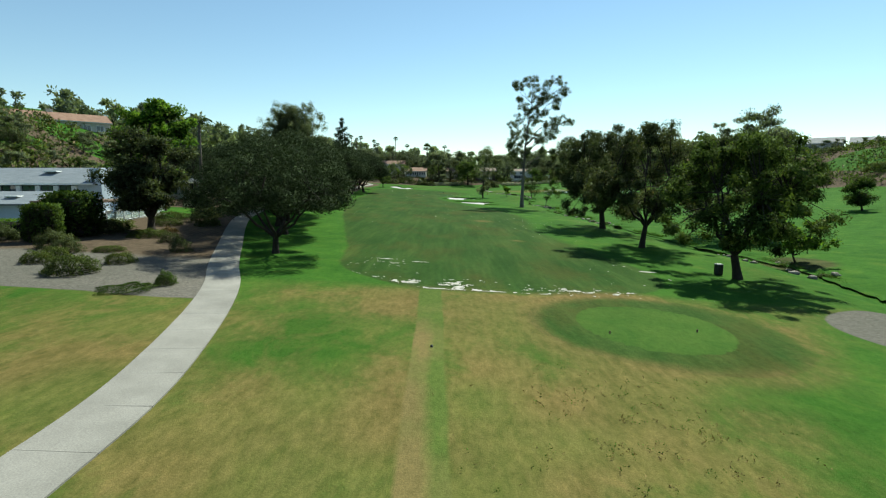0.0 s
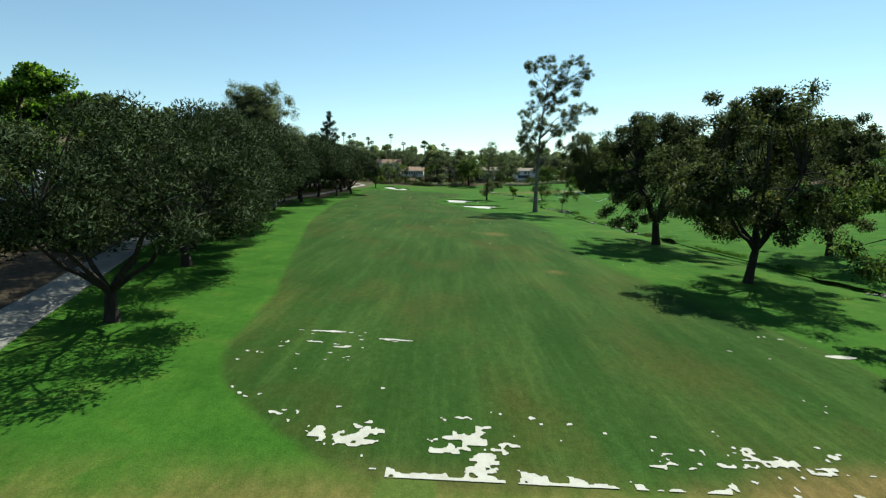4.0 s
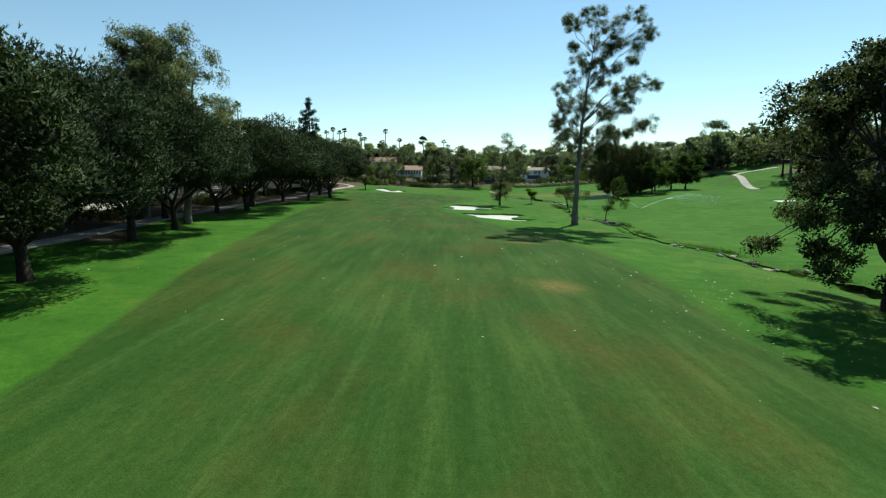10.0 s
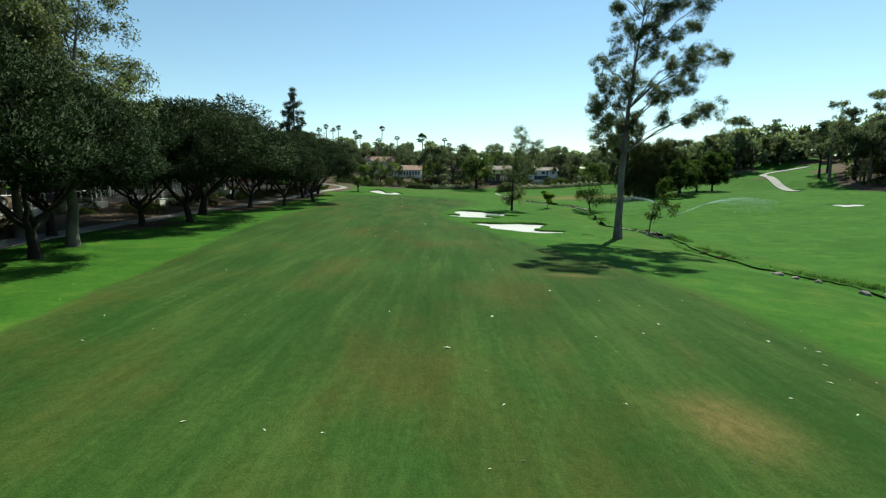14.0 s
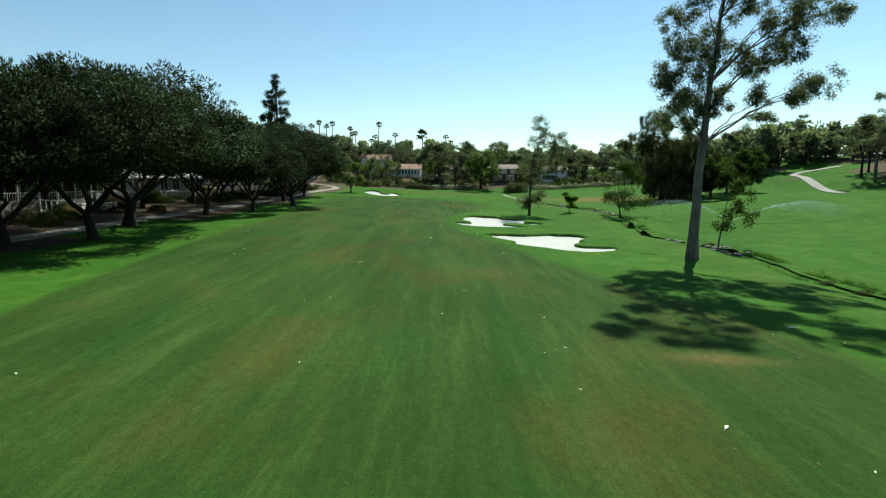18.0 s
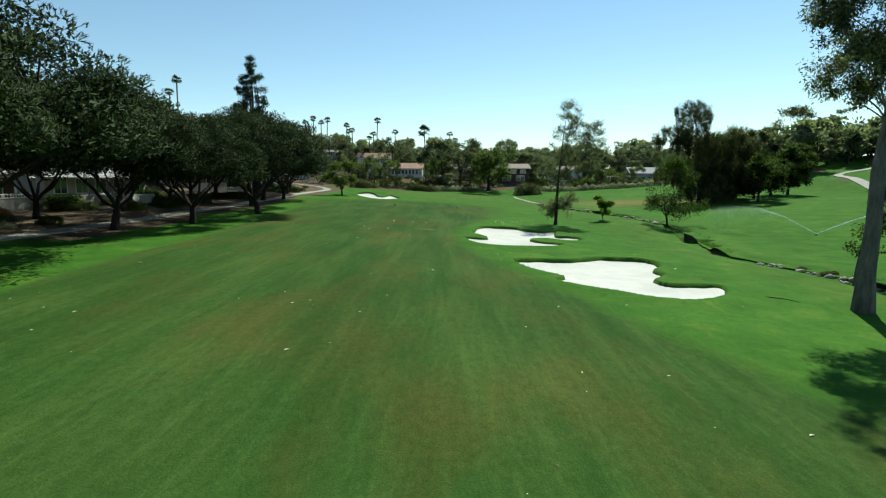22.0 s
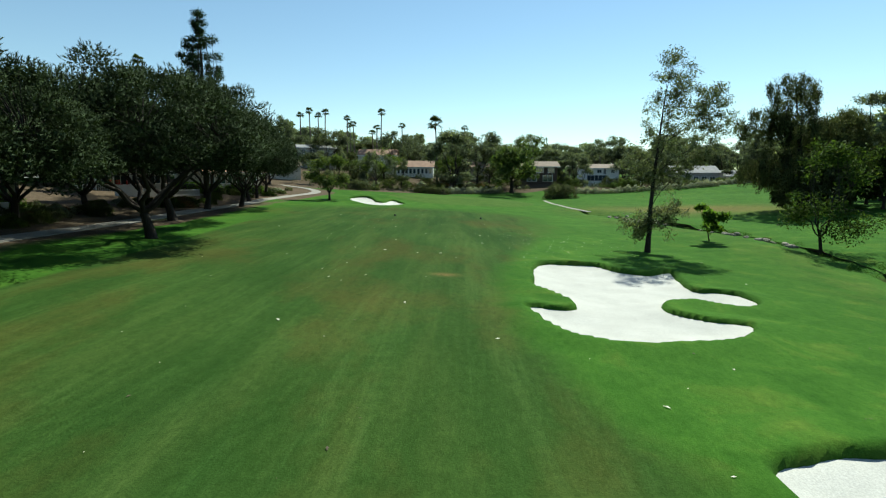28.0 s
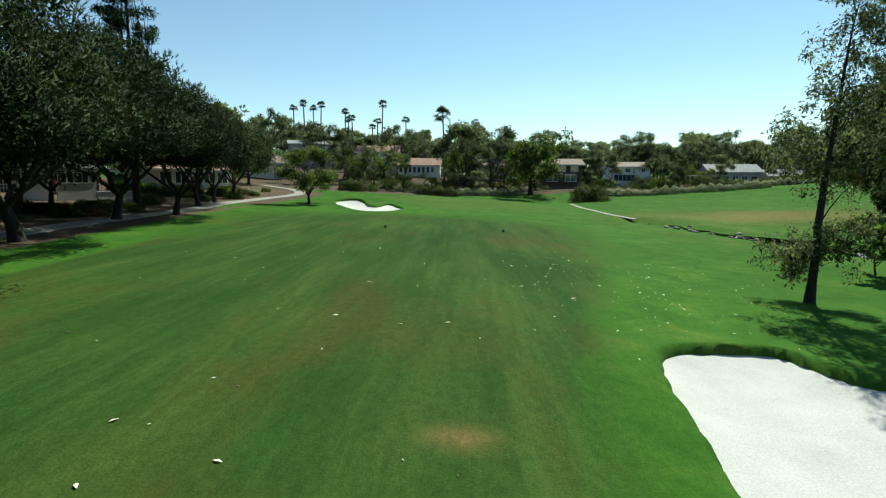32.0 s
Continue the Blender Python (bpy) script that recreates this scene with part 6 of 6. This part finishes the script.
boxed("chimney", M_BLUEGREY, hb, 5.7, 6.9, -3.4, -2.2, -0.4, 5.3, 0.02)
boxed("chimney", M_WHITE, hb, -4.6, -3.9, -5.4, -4.5, -0.4, 5.9, 0.02)
boxed("wing_wall", M_BLUEGREY, hb, -3.6, 3.4, -9.2, -3.5, -0.6, 1.75, 0.02)
wg = gable_roof(7.0, 5.7, 1.85, 1.0, 0.5)
bmesh.ops.translate(wg, verts=wg.verts, vec=(-0.1, -6.35, 0))
wg = part("wing_roof", wg, M_SLATE, hb)
boxed("skylight", M_WHITE, wg, 0.2, 1.6, -8.4, -7.6, 2.28, 2.42, 0.02, "white domed skylight")
for x in (-2.6, -1.2):
    window(hb, x, -9.2, 0.55, 0.9, 0.8)
boxed("patio_roof", M_BROWNROOF, hb, 4.2, 10.6, -10.2, -4.2, 1.75, 1.98, 0.03)
for x in (4.6, 10.3):
    boxed("post", M_WHITE, hb, x - 0.1, x + 0.1, -10.0, -9.8, -0.9, 1.75, 0.01)


def hedge(seed, L, W, H, m_leaf, n=2600, size=0.16):
    """A clipped hedge: leaves over a rounded block, thick at the skin."""
    r = rng_of(seed)
    d = r.normal(size=(n, 3))
    d /= np.abs(d).max(1)[:, None] ** 0.75 * np.linalg.norm(d, axis=1)[:, None] ** 0.25
    p = d * np.array((L / 2, W / 2, H / 2)) * r.uniform(0.82, 1.03, (n, 1)) + np.array((0, 0, H / 2))
    v, f, q = leaf_cards(r, p, np.full((n, 3), 0.05), 2, size, size * 0.5, 0.8, 0.3, 0.6)
    nn = np.repeat(np.repeat(d, 2, 0), 4, 0)
    q = q * 0.5 + nn / np.linalg.norm(nn, axis=1)[:, None]
    q /= np.linalg.norm(q, axis=1)[:, None]
    e = new("hedge")
    mesh_of("foliage", v, f, m_leaf, e, normals=q)
    bm = bmesh.new()
    box(bm, -L * 0.38, L * 0.38, -W * 0.36, W * 0.36, 0, H * 0.84, 0.2)
    part("core", bm, M_BARK, e)
    return e


H_TALL = hedge(501, 3.0, 2.2, 3.2, M_BROAD, 4200, 0.2)
plant(H_TALL, -32.5, 41.0, 0.85, 20, "tall clipped green hedge block", "hedge", sz=0.95)
plant(H_TALL, -33.1, 45.2, 1.45, -10, "tall clipped green hedge block", "hedge", sz=1.2)
bush("dark", -35.6, 40.5, 1.3, 1.1)
bush("olive", -36.8, 42.5, 1.5, 1.2)
H_LOW = hedge(502, 4.0, 1.6, 1.7, M_LIGHT, 1500, 0.16)
for x, y, s, turn in ((-36.6, 42.2, 0.9, 20), (-47, 219.5, 1.0, 60), (-44.6, 223.5, 1.0, 60), (-42.6, 228, 0.9, 70), (-49.5, 217, 1.1, 40), (-45.2, 176, 1.0, 80), (-44, 158, 1.0, 85)):
    plant(H_LOW, x, y, s, turn, "low clipped bright green hedge", "hedge")


def fence(line, h, gap, m_post, m_panel, label, rails=2, post=0.05, category="fence"):
    """Posts and rails with panels between, following the ground."""
    e = thing("fence", Matrix.Identity(4), label, category)
    line = np.array(line, float)
    seg = np.r_[0, np.cumsum(np.linalg.norm(np.diff(line, axis=0), axis=1))]
    n = max(2, int(seg[-1] / gap) + 1)
    t = np.linspace(0, seg[-1], n)
    ps = np.c_[np.interp(t, seg, line[:, 0]), np.interp(t, seg, line[:, 1])]
    zs = height(ps[:, 0], ps[:, 1])
    for i in range(n):
        boxed("post", m_post, e, ps[i, 0] - post, ps[i, 0] + post, ps[i, 1] - post, ps[i, 1] + post, zs[i] - 0.2, zs[i] + h, 0.01)
    for i in range(n - 1):
        a, b = Vector((*ps[i], zs[i])), Vector((*ps[i + 1], zs[i + 1]))
        for k in range(rails):
            zz = h * (0.97 - 0.85 * k)
            tb = Tubes(4)
            tb.add([a + Vector((0, 0, zz)), b + Vector((0, 0, zz))], [0.04, 0.04])
            tb.link("rail", m_post, e)
        if m_panel:
            up = Vector((0, 0, h * 0.92))
            lo = Vector((0, 0, 0.1))
            sd = (b - a).normalized().cross(Vector((0, 0, 1))) * 0.008
            q = [a + lo - sd, b + lo - sd, b + up - sd, a + up - sd, a + lo + sd, b + lo + sd, b + up + sd, a + up + sd]
            mesh_of("panel", q, [(0, 1, 2, 3), (7, 6, 5, 4), (0, 4, 5, 1), (3, 2, 6, 7)], m_panel, e)
    return e


M_FENCE_GLASS, _nt, _lk, _bs = nodes_of("fence_glass")
_bs.inputs["Base Color"].default_value = (0.75, 0.85, 0.85, 1)
_bs.inputs["Transmission Weight"].default_value, _bs.inputs["Roughness"].default_value, _bs.inputs["IOR"].default_value = 0.85, 0.12, 1.05
M_STEEL = plain("pale_metal", (0.45, 0.47, 0.48), (0.55, 0.57, 0.58), 3, 0.4, 0.05)
fence([(-34.7, 50.6), (-36.6, 60.0), (-38.6, 70.0)], 1.4, 2.0, M_STEEL, M_FENCE_GLASS, "glass pool fence with thin metal posts")
fence([(-42.5, 41.0), (-38.6, 43.5)], 1.1, 0.5, M_WHITE, None, "white picket fence beside a garden")
deck = thing("pool_terrace", Matrix.Identity(4), "pale paved terrace behind a pool fence", "terrace", kind="structure")
tx, ty = np.meshgrid(np.linspace(-43, -36.6, 8), np.linspace(52, 68, 10))
mesh_of("paving", np.c_[tx.ravel(), ty.ravel(), lie(tx.ravel(), ty.ravel()) + 0.06], np.array([(j * 8 + i, j * 8 + i + 1, j * 8 + i + 9, j * 8 + i + 8) for j in range(9) for i in range(7)]), M_CONC, deck)


def lounger():
    e = new("sun_lounger")
    boxed("seat", M_WHITE, e, -0.32, 0.32, -0.2, 1.2, 0.30, 0.38, 0.02)
    bm = bmesh.new()
    box(bm, -0.32, 0.32, -0.75, 0.0, -0.04, 0.04, 0.02)
    bmesh.ops.transform(bm, matrix=pose(0, -0.2, 0.36, -38), verts=bm.verts)
    part("backrest", bm, M_WHITE, e)
    for x in (-0.28, 0.28):
        for y in (-0.1, 1.1):
            boxed("leg", M_STEEL, e, x - 0.02, x + 0.02, y - 0.02, y + 0.02, -0.04, 0.30)
    return e


LO = lounger()
for i, (x, y) in enumerate(((-38.6, 57.6), (-38.3, 59.0), (-39.6, 58.2))):
    plant(LO, x, y, 1.2, 70, "white sun lounger on the pool terrace", "lounger", "pool loungers", sink=-0.08)

# ---- garden walls and houses behind the pines ----


def garden_wall(line, h, t, m, label, cap=True):
    e = thing("garden_wall", Matrix.Identity(4), label, "wall")
    line = [np.array(p, float) for p in line]
    for a, b in zip(line[:-1], line[1:]):
        n = max(1, int(np.linalg.norm(b - a) / 4))
        for i in range(n):
            p, q = a + (b - a) * i / n, a + (b - a) * (i + 1) / n
            zz = float(max(lie(*p), lie(*q)))
            d = (q - p) / np.linalg.norm(q - p)
            w = np.array((-d[1], d[0])) * t / 2
            z0, z1 = zz - 0.8, zz + h
            vs = [(*(p + w), z0), (*(q + w), z0), (*(q - w), z0), (*(p - w), z0), (*(p + w), z1), (*(q + w), z1), (*(q - w), z1), (*(p - w), z1)]
            o = mesh_of("panel", vs, [(3, 2, 1, 0), (4, 5, 6, 7), (0, 1, 5, 4), (1, 2, 6, 5), (2, 3, 7, 6), (3, 0, 4, 7)], m, e)
            if cap:
                w2 = w * 1.35
                vs = [(*(p + w2), z1 + 0.002), (*(q + w2), z1 + 0.002), (*(q - w2), z1 + 0.002), (*(p - w2), z1 + 0.002), (*(p + w2), z1 + 0.07), (*(q + w2), z1 + 0.07), (*(q - w2), z1 + 0.07), (*(p - w2), z1 + 0.07)]
                mesh_of("coping", vs, [(3, 2, 1, 0), (4, 5, 6, 7), (0, 1, 5, 4), (1, 2, 6, 5), (2, 3, 7, 6), (3, 0, 4, 7)], M_WHITE, o)
    return e


M_CREAM = plain("cream_render", (0.52, 0.50, 0.45), (0.62, 0.60, 0.55), 0.8, 0.9, 0.2)
garden_wall([(-40.5, 92), (-41.8, 106), (-43.0, 120), (-44.6, 134)], 0.7, 0.3, M_CREAM, "low cream garden wall along mulched beds")
fence([(-41.0, 92), (-42.3, 106), (-43.5, 120), (-45.2, 134)], 2.2, 2.2, M_WHITE, None, "white metal fence posts above a low garden wall", 2, 0.06)
garden_wall([(-40.9, 139.2), (-40.6, 144.6)], 1.0, 0.3, M_CREAM, "short cream garden wall beside steps")
fence([(-44.5, 138.5), (-41.4, 139.0)], 1.3, 0.45, M_WHITE, None, "white stair railing beside a garden wall")
garden_wall([(-46.5, 150), (-46.0, 158), (-46.4, 170)], 1.2, 0.3, M_GREYWALL, "grey retaining garden wall behind shrubs")
garden_wall([(-47.0, 165), (-44.0, 170), (-44.5, 176)], 1.1, 0.3, M_CREAM, "white stepped garden wall under the pines")
garden_wall([(-53.2, 203.6), (-50.4, 206.0)], 1.5, 0.35, M_WHITE, "white planter wall before a patio")
garden_wall([(-50.3, 206.4), (-48.6, 210.0)], 1.9, 0.3, M_GREYWALL, "grey retaining wall between gardens")
garden_wall([(-48.5, 210.2), (-46.6, 214.6)], 0.9, 0.3, M_GREYWALL, "grey retaining wall between gardens")
for x, y, z, turn, w, m, mr, words in ((-54, 148, 4.0, 84, 20, M_BROWNWALL, M_GREYROOF, "dark house with a white balcony railing behind the pines"), (-56, 118, 3.6, 86, 18, M_STUCCO, M_BROWNROOF, "pale house behind a fenced garden"),
                                       (-56, 176, 4.2, 84, 18, M_GREYWALL, M_GREYROOF, "grey house behind walls and hedges"), (-61, 213, 5.0, 62, 15, M_BROWNWALL, M_SLATE, "dark patio house with a grey roof and posts"), (-53, 92, 3.2, 84, 16, M_WHITE, M_SLATE, "white house half hidden behind pines"), (-55, 240, 5.6, 60, 14, M_STUCCO, M_TILE, "small house with a clay roof among trees")):
    hs = house(x, y, z, turn, w, 9, 3.0, 1.6, m, mr, words, row_of_windows(-w / 2 + 0.6, w / 2 - 0.6, 5, 0.5, 2.0, 1.8, 1), 0, None, 1.2)
    if m is M_BROWNWALL:
        for i in range(int(w / 2.5) + 1):
            xx = -w / 2 + 0.2 + i * 2.5
            boxed("post", M_WHITE, hs, xx - 0.07, xx + 0.07, -6.9, -6.76, -1.5, 2.75, 0.01)
        pr = boxed("patio_roof", mr, hs, -w / 2 - 0.4, w / 2 + 0.4, -7.3, -4.9, 2.75, 2.93, 0.02)
        rl = boxed("railing", M_WHITE, hs, -w / 2, w / 2, -6.86, -6.78, 0.85, 0.93, 0.01)
        for i in range(int(w / 0.3)):
            boxed("baluster", M_WHITE, rl, -w / 2 + i * 0.3, -w / 2 + i * 0.3 + 0.04, -6.84, -6.80, 0.0, 0.85)
        boxed("floor", M_CONC, hs, -w / 2 - 0.4, w / 2 + 0.4, -7.2, -4.6, -1.6, 0.0, 0.02)


def chair(m):
    e = new("patio_chair")
    boxed("seat", m, e, -0.26, 0.26, -0.26, 0.26, 0.40, 0.50, 0.03)
    boxed("backrest", m, e, -0.26, 0.26, 0.22, 0.32, 0.5, 1.0, 0.03)
    for sx in (-0.24, 0.24):
        for sy in (-0.22, 0.24):
            boxed("leg", M_DARK, e, sx - 0.02, sx + 0.02, sy - 0.02, sy + 0.02, -0.02, 0.4)
        boxed("arm", M_DARK, e, sx - 0.03, sx + 0.03, -0.24, 0.26, 0.62, 0.66, 0.01)
    return e


CH = chair(M_RED)
for i, (x, y) in enumerate(((-55.6, 208.4), (-54.8, 209.6), (-54.2, 210.9), (-56.4, 207.2))):
    plant(CH, x, y, 1.25, 60 + 70 * i, "red cushioned patio chair beside a white wall", "chair", "patio chairs", sink=-0.5)
gz = thing("garden_pavilion", pose(60, 304, 6.2), "white slatted garden pavilion beyond a hedge", "pavilion")
for x in (-3, 0, 3):
    for y in (-1.5, 1.5):
        boxed("post", M_WHITE, gz, x - 0.1, x + 0.1, y - 0.1, y + 0.1, -1.5, 2.5, 0.01)
for i in range(11):
    boxed("slat", M_WHITE, gz, -3.4 + i * 0.66, -3.2 + i * 0.66, -1.9, 1.9, 2.5, 2.65, 0.01)

# ---- lawn sprinkler jets ----
M_SPRAY, _nt, _lk, _bs = nodes_of("water_spray")
_bs.inputs["Base Color"].default_value, _bs.inputs["Roughness"].default_value = (0.85, 0.9, 0.92, 1), 0.5
sp = thing("sprinkler", pose(43.4, 168.2, float(height(43.4, 168.2))), "lawn sprinkler throwing two thin arcs of water", "sprinkler")
boxed("nozzle", M_DARK, sp, -0.05, 0.05, -0.05, 0.05, -0.05, 0.25, 0.01)
r = rng_of(601)
for ax, ay, L, k in ((1.0, -0.1, 17.0, 9000), (-0.85, 0.45, 12.0, 5000)):
    t = r.random(k) ** 0.8
    u = np.array((ax, ay)) / math.hypot(ax, ay)
    loose = step(0.25, 1.0, t)
    fall = np.abs(r.normal(size=k)) ** 1.4 * 1.5 * loose
    p = np.c_[u[0] * L * t + r.normal(size=k) * 0.8 * loose, u[1] * L * t + r.normal(size=k) * 0.9 * loose, 0.25 + 3.3 * np.sin(math.pi * np.minimum(t * 0.72, 1)) + r.normal(size=k) * (0.03 + 0.12 * loose) - fall]
    p[:, 2] = np.maximum(p[:, 2], 0.02)
    v, f, q = leaf_cards(r, p, np.full((k, 3), 0.02), 1, 0.075, 0.028, 0.3, 0.0, 1.0)
    mesh_of("water_jet", v, f, M_SPRAY, sp)

# ---- rank grass hanging over the brook's lips ----
r = rng_of(771)
k = 5000
y = r.uniform(34, 226, k)
x0 = np.interp(y, BROOK[:, 1], BROOK[:, 0])
side = np.where(r.random(k) < 0.85, 1.0, -1.0)
x = x0 + side * (0.75 + np.abs(r.normal(size=k)) * 0.45) + 0.3 * waves(y, y * 0, 1.7, 51)
hold = r.random(k) < -0.1 + 1.1 * waves(y, side * 9, 4.6, 52)
x, y, side = x[hold], y[hold], side[hold]
c = np.c_[x, y, height(x, y) + 0.03]
v, f, q = leaf_cards(r, c, np.full((len(c), 3), 0.20), 26, 0.26, 0.02, 0.3, 0.8, 0.7)
tagged(mesh_of("rank_grass", v, f, M_GRASS, normals=q), "long rank grass hanging over the brook's banks", "grass", kind="stuff")

# ---- dead tufts in the worn corner of the lawn ----
r = rng_of(781)
k = 700
x, y = r.normal(5.4, 1.9, k), r.normal(13.2, 2.6, k)
hold = waves(x, y, 0.9, 61) + 0.5 * waves(x, y, 0.35, 62) > 0.1
c = np.c_[x[hold], y[hold], height(x[hold], y[hold]) + 0.01]
for words, m, part_of in (("dead brown grass tufts on a worn patch of lawn", M_DEADGRASS, slice(0, None, 2)), ("ragged green grass tufts on a worn patch of lawn", M_GRASS, slice(1, None, 2))):
    v, f, q = leaf_cards(r, c[part_of], np.full((len(c[part_of]), 3), 0.10), 6, 0.055, 0.03, 0.4, 0.5, 0.8)
    tagged(mesh_of("grass_tufts", v, f, m, normals=q), words, "grass", kind="stuff")

# ---- the undercut far bank of the brook ----
by_ = np.arange(36.0, 222.0, 0.22)
deep = brook_deep(by_)
bx_ = np.interp(by_, BROOK[:, 1], BROOK[:, 0]) + 0.55 + 0.32 * waves(by_, by_ * 0, 2.1, 71) + 0.16 * waves(by_, by_ * 0, 0.8, 72)
bank = thing("brook_bank", Matrix.Identity(4), "undercut bare earth bank with an overhanging turf lip", "bank", kind="structure")
top = lie(bx_ + 0.5, by_) + 0.04
face_p = ((0.30, -1.05), (0.22, -0.6), (0.05, -0.25), (-0.10, -0.06), (-0.12, 0.0))
lip_p = ((-0.12, 0.0), (0.02, 0.05), (0.5, 0.04), (1.2, 0.02), (2.0, -0.06))
for name, prof, m in (("bank_face", face_p, M_EARTH), ("turf_lip", lip_p, M_TURF)):
    vs = []
    for j, (ox, oz) in enumerate(prof):
        jag = 0.10 * waves(by_, by_ * 0, 0.6, 80 + j) if name == "bank_face" and j < 4 else 0.0
        z = top + oz * (0.25 + 0.75 * deep if oz < -0.1 else 1.0) - (1 - step(0.05, 0.35, deep)) * 0.35
        vs.append(np.c_[bx_ + ox + jag, by_, z])
    n = len(by_)
    k = np.arange(n - 1)
    fs = np.concatenate([np.stack([k + j * n, k + 1 + j * n, k + 1 + (j + 1) * n, k + (j + 1) * n], 1) for j in range(len(prof) - 1)])
    mesh_of(name, np.concatenate(vs), fs, m, bank, smooth=True)

# ---- concrete pieces ----
slab_path = thing("cart_path", Matrix.Identity(4), "pale concrete cart path with cut joints", "path", kind="structure")
slabs(TRACK, 1.98, 0.012, "slab", slab_path, M_CONC, 0.05)
drive_path = thing("cart_path", Matrix.Identity(4), "pale concrete cart path winding up the neighbouring fairway", "path", kind="structure")
slabs(DRIVE, 2.4, 0.05, "slab", drive_path, M_CONC, 0.16, 0.4, 4.0)
gutter = thing("drain_channel", Matrix.Identity(4), "shallow pale concrete drain channel in the grass", "drain", kind="structure")
slabs(GUTTER, 0.8, 0.03, "slab", gutter, M_CONC, 0.03, 0.1, 3.0)
